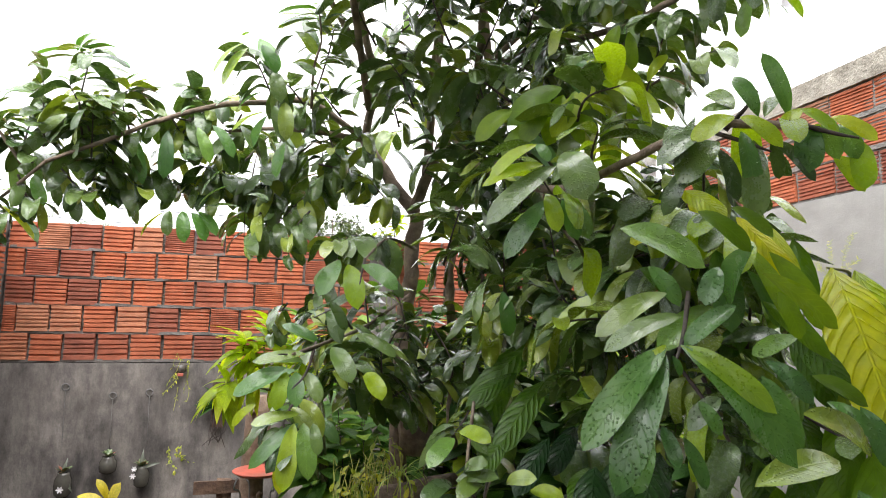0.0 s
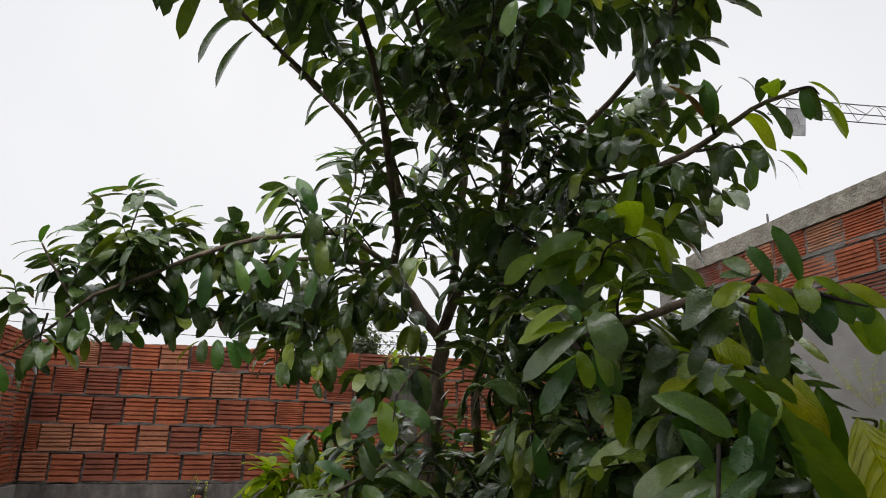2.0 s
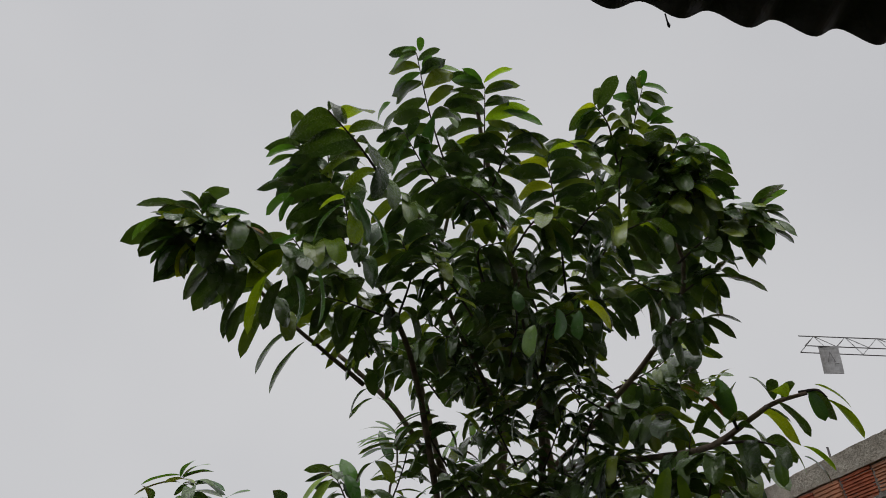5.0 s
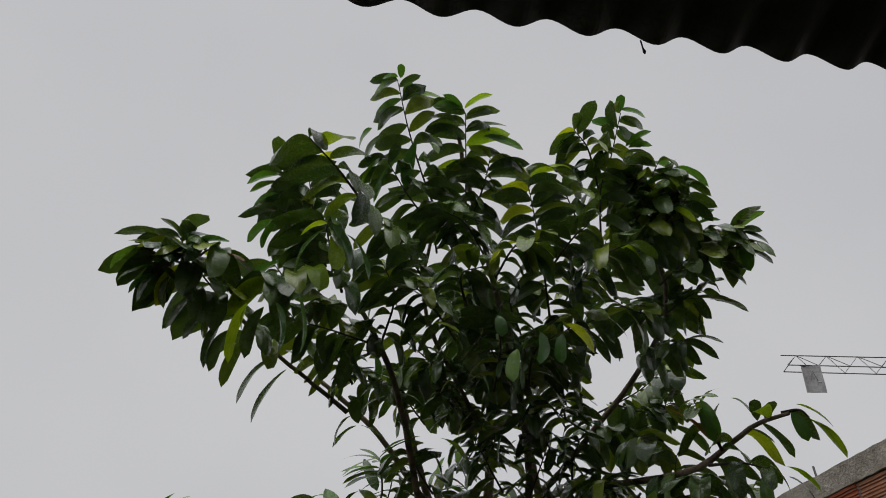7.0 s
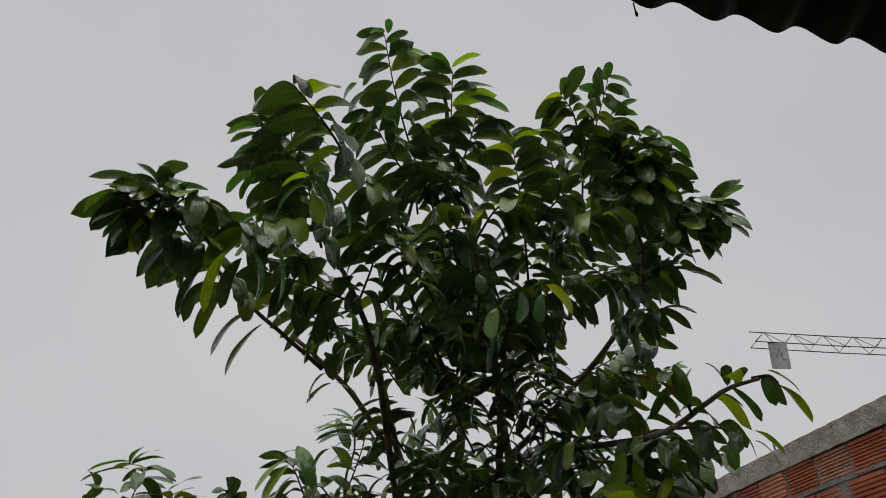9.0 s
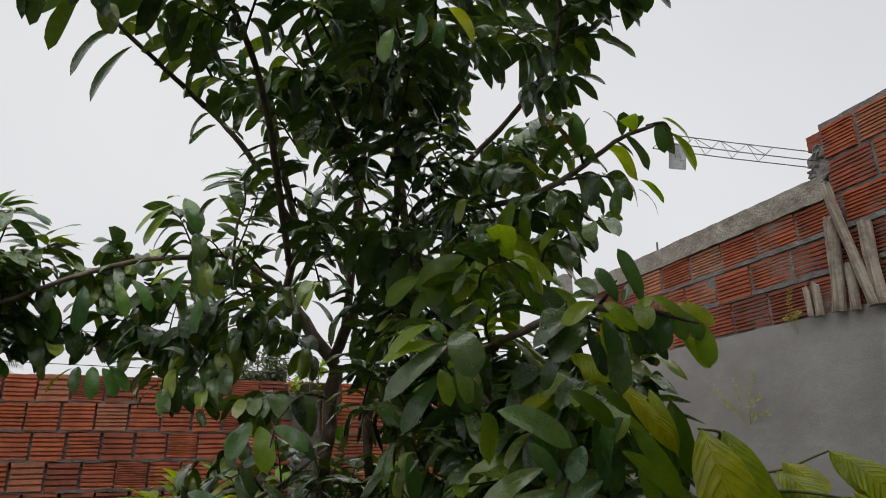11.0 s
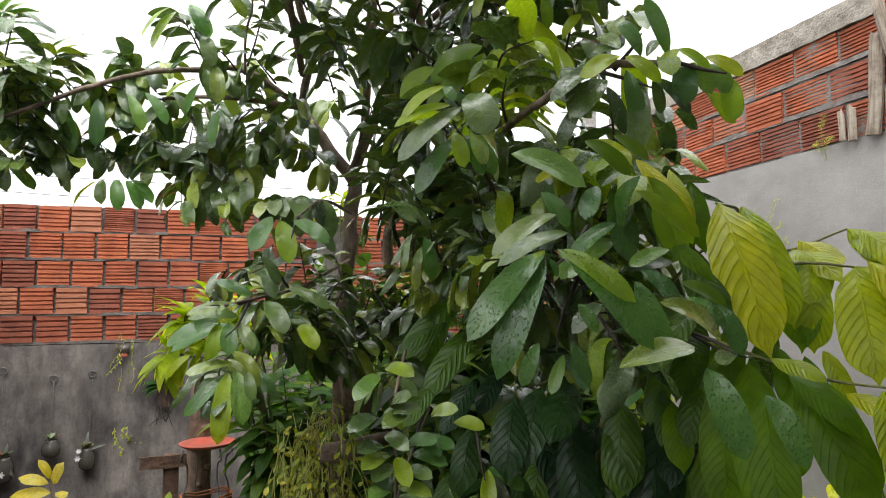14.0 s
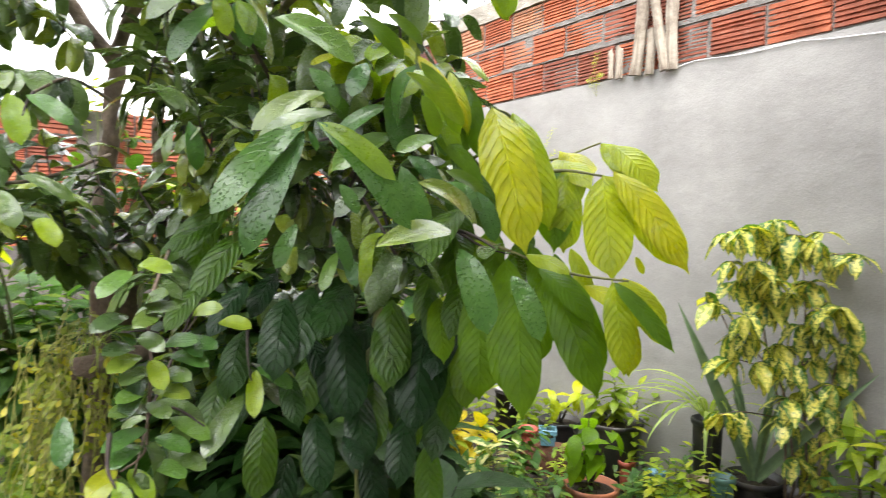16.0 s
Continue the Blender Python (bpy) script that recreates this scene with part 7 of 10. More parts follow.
part("case", bm, surface("cocoon_silk", (0.22, 0.21, 0.20), (0.55, 0.54, 0.53), 60, 0.8, 0.6, 200, 0.003), cocoon, smooth=True)
bm = bmesh.new()
tube(bm, [(0, 0, 0.010), (0.001, 0, 0.03), (-0.004, 0.004, 0.055)], [0.0012, 0.0011, 0.001], 5)
part("stalk", bm, TWIG, cocoon)
cacao_leaf((0.13, 1.09, 1.71), (0.10, 0.96, 1.44), 0.42, 1)
cacao_leaf((0.20, 1.11, 1.71), (0.21, 1.01, 1.48), 0.34, 1)
cacao_leaf((0.34, 1.00, 1.59), (0.29, 0.93, 1.39), 0.52, 1)
cacao_leaf((0.30, 1.06, 1.60), (0.26, 1.02, 1.44), 0.5, 1)
cacao_leaf((0.36, 1.01, 1.59), (0.41, 0.85, 1.41), 0.42, 1)
cacao_leaf((0.43, 1.08, 1.67), (0.44, 0.95, 1.55), 0.45, 1)
cacao_leaf((0.44, 1.07, 1.66), (0.39, 0.96, 1.59), 0.45, 1)
cacao_leaf((0.35, 1.14, 1.63), (0.31, 1.00, 1.56), 0.4, 1)
cacao_leaf((0.18, 0.84, 1.40), (0.15, 0.79, 1.26), 0.4, 1)
cacao_leaf((0.18, 0.83, 1.40), (0.21, 0.75, 1.30), 0.38, 1)
cacao_leaf((0.15, 0.92, 1.41), (0.15, 0.85, 1.22), 0.42, 2)
cacao_leaf((0.08, 0.99, 1.43), (0.05, 0.92, 1.19), 0.42, 2)
cacao_leaf((0.07, 1.04, 1.40), (0.03, 1.00, 1.21), 0.45, 2)
cacao_leaf((0.12, 0.94, 1.40), (0.08, 0.91, 1.26), 0.45, 2)
cacao_leaf((0.18, 0.90, 1.39), (0.19, 0.78, 1.33), 0.35, 1)
cacao_leaf((0.27, 0.89, 1.40), (0.29, 0.81, 1.33), 0.4, 1)
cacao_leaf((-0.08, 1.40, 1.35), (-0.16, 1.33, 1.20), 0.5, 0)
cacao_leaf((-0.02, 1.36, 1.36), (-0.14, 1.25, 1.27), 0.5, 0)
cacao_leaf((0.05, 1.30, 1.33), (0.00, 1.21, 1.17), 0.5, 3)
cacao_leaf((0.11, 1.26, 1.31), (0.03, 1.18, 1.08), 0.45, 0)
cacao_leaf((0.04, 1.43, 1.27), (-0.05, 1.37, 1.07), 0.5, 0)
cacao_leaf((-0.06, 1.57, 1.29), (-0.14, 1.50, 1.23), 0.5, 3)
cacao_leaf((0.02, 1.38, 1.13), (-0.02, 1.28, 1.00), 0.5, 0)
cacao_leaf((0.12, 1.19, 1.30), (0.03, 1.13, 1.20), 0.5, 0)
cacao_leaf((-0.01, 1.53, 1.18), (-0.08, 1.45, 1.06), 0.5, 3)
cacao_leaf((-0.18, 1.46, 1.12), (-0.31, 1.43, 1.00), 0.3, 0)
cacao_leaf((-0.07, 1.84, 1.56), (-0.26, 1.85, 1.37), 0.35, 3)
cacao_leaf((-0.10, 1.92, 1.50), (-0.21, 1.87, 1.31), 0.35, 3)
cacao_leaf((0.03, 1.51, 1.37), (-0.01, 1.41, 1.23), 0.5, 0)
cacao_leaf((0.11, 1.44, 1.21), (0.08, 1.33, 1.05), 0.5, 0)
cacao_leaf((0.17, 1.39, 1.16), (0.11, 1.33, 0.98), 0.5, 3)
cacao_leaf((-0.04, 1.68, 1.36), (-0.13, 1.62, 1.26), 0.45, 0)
cacao_leaf((0.10, 1.14, 1.37), (0.06, 1.05, 1.28), 0.45, 2)
cacao_leaf((0.17, 0.83, 1.40), (0.19, 0.73, 1.30), 0.26, 2)
cacao_leaf((0.23, 0.86, 1.40), (0.27, 0.80, 1.32), 0.45, 1)
cacao_leaf((0.20, 0.85, 1.37), (0.19, 0.81, 1.25), 0.5, 1)
cacao_leaf((0.10, 0.91, 1.41), (0.10, 0.80, 1.23), 0.38, 2)
cacao_leaf((0.07, 0.95, 1.38), (0.02, 0.88, 1.19), 0.4, 2)
cacao_leaf((0.05, 1.02, 1.34), (0.02, 0.98, 1.20), 0.55, 2)
cacao_leaf((0.08, 0.91, 1.42), (0.11, 0.82, 1.34), 0.4, 2)
cacao_leaf((0.15, 0.92, 1.40), (0.15, 0.86, 1.29), 0.5, 2)
cacao_leaf((0.30, 1.08, 1.60), (0.24, 1.03, 1.44), 0.5, 2)
cacao_leaf((0.21, 1.24, 1.72), (0.10, 1.21, 1.60), 0.55, 2)
cacao_leaf((0.35, 0.98, 1.60), (0.38, 0.83, 1.41), 0.34, 1)
cacao_leaf((0.40, 1.03, 1.66), (0.41, 0.92, 1.56), 0.5, 1)
cacao_leaf((0.34, 1.06, 1.61), (0.26, 1.03, 1.52), 0.6, 1)
cacao_leaf((0.25, 0.85, 1.44), (0.26, 0.84, 1.41), 0.5, 1)
cacao_leaf((0.10, 0.96, 1.44), (0.12, 0.88, 1.41), 0.5, 1)
cacao_leaf((0.36, 1.13, 1.65), (0.35, 1.03, 1.59), 0.6, 1)
cacao_leaf((0.09, 1.03, 1.41), (0.12, 0.94, 1.29), 0.45, 2)
cacao_leaf((0.13, 0.87, 1.39), (0.08, 0.84, 1.27), 0.45, 2)
cacao_leaf((0.04, 1.13, 1.35), (0.02, 1.08, 1.24), 0.5, 2)
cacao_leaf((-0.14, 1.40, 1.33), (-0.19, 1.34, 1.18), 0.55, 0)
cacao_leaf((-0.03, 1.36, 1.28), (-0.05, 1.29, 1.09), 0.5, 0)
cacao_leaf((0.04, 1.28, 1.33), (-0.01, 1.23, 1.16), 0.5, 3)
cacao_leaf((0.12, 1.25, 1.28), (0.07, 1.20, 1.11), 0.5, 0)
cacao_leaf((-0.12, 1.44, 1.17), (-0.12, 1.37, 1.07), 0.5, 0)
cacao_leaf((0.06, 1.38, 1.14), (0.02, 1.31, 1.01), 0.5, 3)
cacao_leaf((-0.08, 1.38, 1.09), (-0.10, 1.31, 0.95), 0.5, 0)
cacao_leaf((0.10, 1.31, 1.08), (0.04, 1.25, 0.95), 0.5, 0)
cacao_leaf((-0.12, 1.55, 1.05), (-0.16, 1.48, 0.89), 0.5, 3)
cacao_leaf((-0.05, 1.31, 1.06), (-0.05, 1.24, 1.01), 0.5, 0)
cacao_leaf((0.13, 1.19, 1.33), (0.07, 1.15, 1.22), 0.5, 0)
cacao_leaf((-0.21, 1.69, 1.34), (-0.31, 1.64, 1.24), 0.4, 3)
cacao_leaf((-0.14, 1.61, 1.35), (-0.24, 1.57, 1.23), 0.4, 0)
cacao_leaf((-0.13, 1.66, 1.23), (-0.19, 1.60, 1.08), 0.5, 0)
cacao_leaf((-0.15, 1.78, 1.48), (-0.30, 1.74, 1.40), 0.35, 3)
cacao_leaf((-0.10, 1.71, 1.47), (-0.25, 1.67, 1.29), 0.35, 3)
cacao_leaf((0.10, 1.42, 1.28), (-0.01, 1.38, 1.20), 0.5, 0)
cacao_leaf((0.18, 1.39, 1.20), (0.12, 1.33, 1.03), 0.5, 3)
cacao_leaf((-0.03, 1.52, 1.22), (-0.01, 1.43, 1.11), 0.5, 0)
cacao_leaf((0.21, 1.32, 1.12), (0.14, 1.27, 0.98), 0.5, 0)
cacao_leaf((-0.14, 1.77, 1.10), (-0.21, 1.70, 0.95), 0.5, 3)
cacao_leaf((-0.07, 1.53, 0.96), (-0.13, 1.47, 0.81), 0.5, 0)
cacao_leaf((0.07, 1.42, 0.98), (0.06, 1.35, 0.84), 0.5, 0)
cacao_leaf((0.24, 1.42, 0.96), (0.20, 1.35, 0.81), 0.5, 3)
cacao_leaf((0.02, 1.34, 1.88), (0.07, 1.26, 1.81), 0.5, 1)
cacao_leaf((0.02, 1.18, 1.80), (0.09, 1.11, 1.66), 0.3, 1)
cacao_leaf((0.10, 1.26, 1.80), (0.13, 1.20, 1.72), 0.4, 1)
cacao_leaf((0.07, 1.37, 1.88), (0.08, 1.31, 1.77), 0.45, 1)
cacao_leaf((0.21, 1.25, 1.73), (0.09, 1.21, 1.62), 0.5, 2)
cacao_leaf((-0.01, 1.09, 1.65), (0.05, 1.02, 1.56), 0.3, 2)
cacao_leaf((0.01, 1.06, 1.61), (0.07, 1.00, 1.50), 0.4, 3)
cacao_leaf((0.17, 1.15, 1.60), (0.16, 1.07, 1.48), 0.4, 2)
cacao_leaf((0.05, 1.07, 1.52), (-0.07, 1.07, 1.40), 0.42, 3)
cacao_leaf((0.04, 1.13, 1.49), (0.09, 1.06, 1.39), 0.4, 3)
cacao_leaf((0.04, 1.18, 1.62), (-0.04, 1.15, 1.55), 0.45, 3)
cacao_leaf((0.12, 1.05, 1.47), (0.06, 1.02, 1.36), 0.4, 2)
cacao_leaf((0.14, 0.99, 1.45), (0.13, 0.95, 1.35), 0.4, 2)
cacao_leaf((-0.01, 1.20, 1.53), (0.07, 1.12, 1.49), 0.3, 3)
cacao_leaf((0.10, 1.11, 1.41), (0.03, 1.08, 1.28), 0.45, 3)
cacao_leaf((0.09, 1.22, 1.36), (0.07, 1.17, 1.24), 0.45, 3)
cacao_leaf((0.10, 1.06, 1.36), (0.05, 1.03, 1.20), 0.5, 2)
cacao_leaf((0.02, 1.18, 1.57), (0.08, 1.12, 1.52), 0.35, 3)
cacao_leaf((0.18, 1.23, 1.28), (0.16, 1.18, 1.11), 0.42, 3)
cacao_leaf((0.16, 1.15, 1.32), (0.13, 1.11, 1.15), 0.42, 2)
cacao_leaf((0.18, 1.28, 1.23), (0.16, 1.23, 1.05), 0.42, 3)
cacao_leaf((0.20, 1.22, 1.37), (0.13, 1.19, 1.25), 0.4, 3)
cacao_leaf((0.13, 1.25, 1.42), (0.06, 1.22, 1.29), 0.4, 3)
cacao_leaf((0.14, 1.08, 1.35), (0.13, 1.04, 1.22), 0.36, 3)
cacao_leaf((0.07, 1.12, 1.59), (0.09, 1.06, 1.48), 0.42, 3)
cacao_leaf((0.11, 1.07, 1.48), (0.07, 1.04, 1.36), 0.42, 2)
cacao_leaf((0.12, 1.15, 1.47), (0.05, 1.13, 1.35), 0.45, 3)
cacao_leaf((0.08, 1.16, 1.55), (0.11, 1.11, 1.43), 0.4, 3)
cacao_leaf((0.17, 1.01, 1.45), (0.15, 0.97, 1.35), 0.42, 2)
cacao_leaf((0.18, 0.97, 1.44), (0.18, 0.93, 1.34), 0.4, 2)
cacao_leaf((0.21, 0.96, 1.45), (0.22, 0.92, 1.36), 0.4, 1)
cacao_leaf((0.18, 1.03, 1.48), (0.11, 1.01, 1.39), 0.45, 3)
cacao_leaf((0.28, 1.18, 1.63), (0.21, 1.14, 1.51), 0.5, 2)
cacao_leaf((0.36, 1.16, 1.57), (0.29, 1.11, 1.47), 0.5, 2)
cacao_leaf((0.44, 1.17, 1.59), (0.36, 1.12, 1.49), 0.5, 1)
cacao_leaf((0.15, 1.19, 1.77), (0.14, 1.14, 1.62), 0.35, 2)
cacao_leaf((0.11, 1.20, 1.79), (0.12, 1.15, 1.66), 0.3, 1)


# ---- other plants: makers ----
LEAF_ROWS = {}
JOINED_TWIN = {}


def leaf_set(name, material, length, width, bend, fold, tip="pointed", wavy=0.02, stations=6, kinds=4):
    r = random.Random(len(name))
    made = []
    for _ in range(kinds):
        shape = dict(length=length, width=width, bend=bend * r.uniform(0.6, 1.4), fold=fold * r.uniform(0.5, 1.4), stations=stations, tip=tip, wavy=wavy, phase=r.uniform(0, 6), twist=r.uniform(-0.3, 0.3))
        made.append(leaf_mesh(name, material, **shape))
        LEAF_ROWS[made[-1].name] = leaf_points(**shape)
    return made


def put_leaf(parent, origin, me, at, out, up, size, sag=0.0):
    ob = new("leaf", me)
    ob.parent = parent
    ob.matrix_basis = Matrix.Translation(-Vector(origin)) @ leaf_pose(at, out, up, sag) @ Matrix.Scale(size, 4)
    return ob


def bush(name, base, stems, meshes, per_stem, label, category="plant", group="", wood=None, thick=0.008, start=0.25, sag=0.35, size=(0.8, 1.15), seed=1, side=1.0, joined=False):
    """A plant of a few stems (each a list of points after the base), with leaves along their upper parts."""
    r = random.Random(seed)
    ob = group_thing(name, base, label, category, group)
    mass = JoinedLeaves()
    for points in stems:
        line = curve_line([base] + list(points), 6)
        n = len(line)
        bm = bmesh.new()
        tube(bm, [p - Vector(base) for p in line], [thick * (1 - 0.75 * k / (n - 1)) for k in range(n)], 6, 0.1, seed)
        part("stem", bm, wood or TWIG, ob, smooth=True)
        for k in range(per_stem):
            u = start + (1 - start) * (k + r.random() * 0.6) / per_stem
            f = min(u, 0.999) * (n - 1)
            i = min(int(f), n - 2)
            at = line[i].lerp(line[i + 1], f - i)
            ahead = (line[i + 1] - line[i]).normalized()
            a = k * 2.4 + r.uniform(-0.5, 0.5)
            across = ahead.orthogonal().normalized()
            out = across * math.cos(a) + ahead.cross(across) * math.sin(a)
            out = out * side + ahead * (0.35 + 0.8 * max(0, u - 0.85) * 6) + Vector((0, 0, r.uniform(-0.2, 0.25)))
            me, up, scale, droop = r.choice(meshes), Vector((0, 0, 1)) + ahead * 0.3, r.uniform(*size), sag * r.uniform(0.2, 1.3)
            if joined:
                mass.add(Matrix.Translation(-Vector(base)) @ leaf_pose(at, out, up, droop) @ Matrix.Scale(scale, 4), LEAF_ROWS[me.name])
            else:
                put_leaf(ob, base, me, at, out, up, scale, droop)
    if joined:
        lv = new("foliage", mass.mesh("foliage", JOINED_TWIN[meshes[0].materials[0].name]))
        lv.parent = ob
        lv["kind"] = "stuff"
    return ob


def rosette(name, base, count, meshes, label, category="plant", group="", rise=(20, 80), size=(0.8, 1.1), seed=1, turn=(0, 360)):
    """Leaves that all start at one place: aloe, bromeliad, spider plant."""
    r = random.Random(seed)
    ob = group_thing(name, base, label, category, group)
    for k in range(count):
        a = radians(turn[0] + (turn[1] - turn[0]) * (k + r.uniform(-0.3, 0.3)) / count)
        e = radians(rise[0] + (rise[1] - rise[0]) * ((k * 7) % count) / count)
        out = Vector((math.cos(a) * math.cos(e), math.sin(a) * math.cos(e), math.sin(e)))
        put_leaf(ob, base, r.choice(meshes), Vector(base) + Vector((math.cos(a), math.sin(a), 0)) * 0.012, out, Vector((0, 0, 1)) - Vector((math.cos(a), math.sin(a), 0)) * 0.6, r.uniform(*size))
    return ob


def fern(base, count, length, material, label, group="", seed=1):
    """Arching fronds, each a rib with two rows of leaflets."""
    r = random.Random(seed)
    ob = group_thing("fern", base, label, "fern", group)
    for k in range(count):
        a = 2 * math.pi * (k + r.uniform(-0.25, 0.25)) / count
        way = Vector((math.cos(a), math.sin(a), 0))
        size = length * r.uniform(0.75, 1.1)
        rise = r.uniform(0.5, 1.3)
        line = []
        for i in range(13):
            u = i / 12
            line.append(way * size * (0.75 * u - 0.1 * u * u) + Vector((0, 0, size * (rise * u - (rise + 0.75) * u * u))))
        leaves = JoinedLeaves()
        for i in range(1, 12):
            for s in (-1, 1):
                ahead = (line[i + 1] - line[i]).normalized()
                out = ahead.cross(Vector((0, 0, 1))).normalized() * s + ahead * 0.25
                for half in (0, 0.33, 0.67):
                    at = line[i].lerp(line[i + 1], half)
                    span = size * 0.105 * math.sin(math.pi * min(1, (i + half) / 12.5 + 0.14)) + 0.004
                    leaves.add(leaf_pose(at, out, (0, 0, 1), 0.25), leaf_points(span, span * 0.34, 0.5, 0.1, 2))
        fr = new("frond", leaves.mesh("frond", material))
        fr.parent = ob
        fr["kind"] = "stuff"
    return ob


def pot(name, base, top_r, foot_r, height, material, label, category="pot", group="", rim=0.012, soil=True, sides=28):
    """A turned flower pot with a lip and soil inside."""
    ob = group_thing(name, base, label, category, group)
    bm = bmesh.new()
    lathe(bm, [(foot_r * 0.95, 0), (foot_r, 0.006), (top_r * 0.96, height - 0.035), (top_r * 0.97, height - 0.03), (top_r + rim * 0.6, height - 0.028), (top_r + rim * 0.7, height - 0.004), (top_r + rim * 0.3, height), (top_r - 0.004, height - 0.002), (top_r - 0.012, height - 0.03)], sides)
    part("body", bm, material, ob, smooth=sides > 8)
    if soil:
        bm = bmesh.new()
        lathe(bm, [(top_r - 0.010, height - 0.045), (top_r - 0.012, height - 0.030), (top_r * 0.5, height - 0.022), (0.0005, height - 0.02)], 20)
        part("soil", bm, SOIL, ob)
    return ob


def plain(name, colour, rough=0.5, metal=0.0, wear=0.25):
    n = Nodes(name)
    v = n.place()
    tone = n.ramp(n.noise(14, 5, 0.65, v), (0.3, tuple(c * (1 - wear) for c in colour)), (0.7, tuple(min(1, c * (1 + wear)) for c in colour)))
    dirt = n.ramp(n.noise(5, 6, 0.7, v), (0.45, (0, 0, 0)), (0.72, (0.75, 0.75, 0.75)))
    col = n.mix(dirt, tone, (0.10, 0.085, 0.07))
    return n.done(col, rough, n.bump(n.noise(60, 3, 0.6, v), 0.2, 0.003), metal)


TERRACOTTA = plain("terracotta", (0.42, 0.15, 0.075), 0.8)
BLACK = plain("black_plastic", (0.022, 0.022, 0.024), 0.45)
BLUE = plain("blue_plastic", (0.16, 0.36, 0.50), 0.5)
TEAL = plain("teal_plastic", (0.12, 0.24, 0.23), 0.4)
RED = plain("red_paint", (0.42, 0.085, 0.055), 0.5)
ORANGE = plain("orange_wire", (0.55, 0.16, 0.04), 0.5)
TIN = plain("tin", (0.24, 0.19, 0.12), 0.5, 0.6)
WHITE = plain("white_petal", (0.75, 0.72, 0.74), 0.6, 0.0, 0.1)
DEADWOOD = surface("dead_wood", (0.045, 0.028, 0.02), (0.17, 0.095, 0.06), 11, 0.9, 0.9, 55, 0.012)
STEEL = plain("galvanised_steel", (0.16, 0.155, 0.16), 0.55, 0.5)
JAR = plain("dark_glass", (0.06, 0.056, 0.048), 0.22)

L_LIGHT = leaf_material("light_green_leaf", (0.16, 0.25, 0.02), (0.24, 0.33, 0.025), (0.38, 0.42, 0.03), 8, 0.42, 0.42, shine=0.3)
L_LIME = leaf_material("lime_leaf", (0.28, 0.40, 0.015), (0.40, 0.50, 0.02), (0.50, 0.55, 0.03), 8, 0.45, 0.48, shine=0.25)
L_MID = leaf_material("mid_green_leaf", (0.04, 0.11, 0.02), (0.07, 0.16, 0.025), (0.16, 0.25, 0.03), 8, 0.5, 0.35, shine=0.3)
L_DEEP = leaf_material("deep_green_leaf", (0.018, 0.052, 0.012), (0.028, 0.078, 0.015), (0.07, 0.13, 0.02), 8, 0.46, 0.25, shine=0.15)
L_YELLOW = leaf_material("yellow_leaf", (0.42, 0.34, 0.015), (0.52, 0.44, 0.02), (0.62, 0.52, 0.10), 7, 0.45, 0.40)
L_CROTON = leaf_material("variegated_leaf", (0.05, 0.13, 0.02), (0.09, 0.20, 0.025), (0.40, 0.42, 0.05), 7, 0.42, 0.30, pale=(0.68, 0.62, 0.13), heart=True)
L_CREAM = leaf_material("cream_leaf", (0.50, 0.50, 0.20), (0.58, 0.58, 0.28), (0.62, 0.62, 0.35), 7, 0.45, 0.30, pale=(0.08, 0.19, 0.03))
L_ALOE = leaf_material("aloe_leaf", (0.14, 0.22, 0.12), (0.18, 0.27, 0.15), (0.2, 0.3, 0.13), 3, 0.42, 0.08)
L_STRIPE = leaf_material("spider_leaf", (0.22, 0.32, 0.06), (0.30, 0.40, 0.09), (0.45, 0.50, 0.18), 2, 0.45, 0.35)
L_GREY = leaf_material("grey_leaf", (0.06, 0.07, 0.055), (0.09, 0.10, 0.08), (0.13, 0.14, 0.11), 3, 0.6, 0.1)
L_FERN = leaf_material("fern_leaf", (0.12, 0.21, 0.015), (0.18, 0.29, 0.02), (0.26, 0.36, 0.03), 4, 0.5, 0.4, island=True)
L_VINE = leaf_material("vine_leaf", (0.16, 0.22, 0.02), (0.29, 0.34, 0.03), (0.52, 0.48, 0.04), 4, 0.5, 0.4, island=True)
L_SUCC = leaf_material("succulent_leaf", (0.08, 0.13, 0.05), (0.12, 0.16, 0.07), (0.25, 0.09, 0.06), 2, 0.45, 0.1)

for twin in (L_LIGHT, L_MID, L_DEEP):
    copy = twin.copy()
    copy.name = twin.name + "_mass"
    tree_of = copy.node_tree
    for node in list(tree_of.nodes):
        if node.bl_idname == "ShaderNodeObjectInfo":
            fresh = tree_of.nodes.new("ShaderNodeNewGeometry")
            for wire in list(node.outputs["Random"].links):
                tree_of.links.new(fresh.outputs["Random Per Island"], wire.to_socket)
            tree_of.nodes.remove(node)
    JOINED_TWIN[twin.name] = copy
LOG = surface("log_bark", (0.10, 0.06, 0.042), (0.28, 0.195, 0.135), 14, 0.85, 0.9, 70, 0.01)
STRAND = surface("vine_strand", (0.24, 0.26, 0.05), (0.42, 0.42, 0.10), 30, 0.7, 0.2, 120, 0.003)
STEM = surface("green_stem", (0.06, 0.08, 0.025), (0.14, 0.17, 0.05), 24, 0.7, 0.3, 120, 0.004)

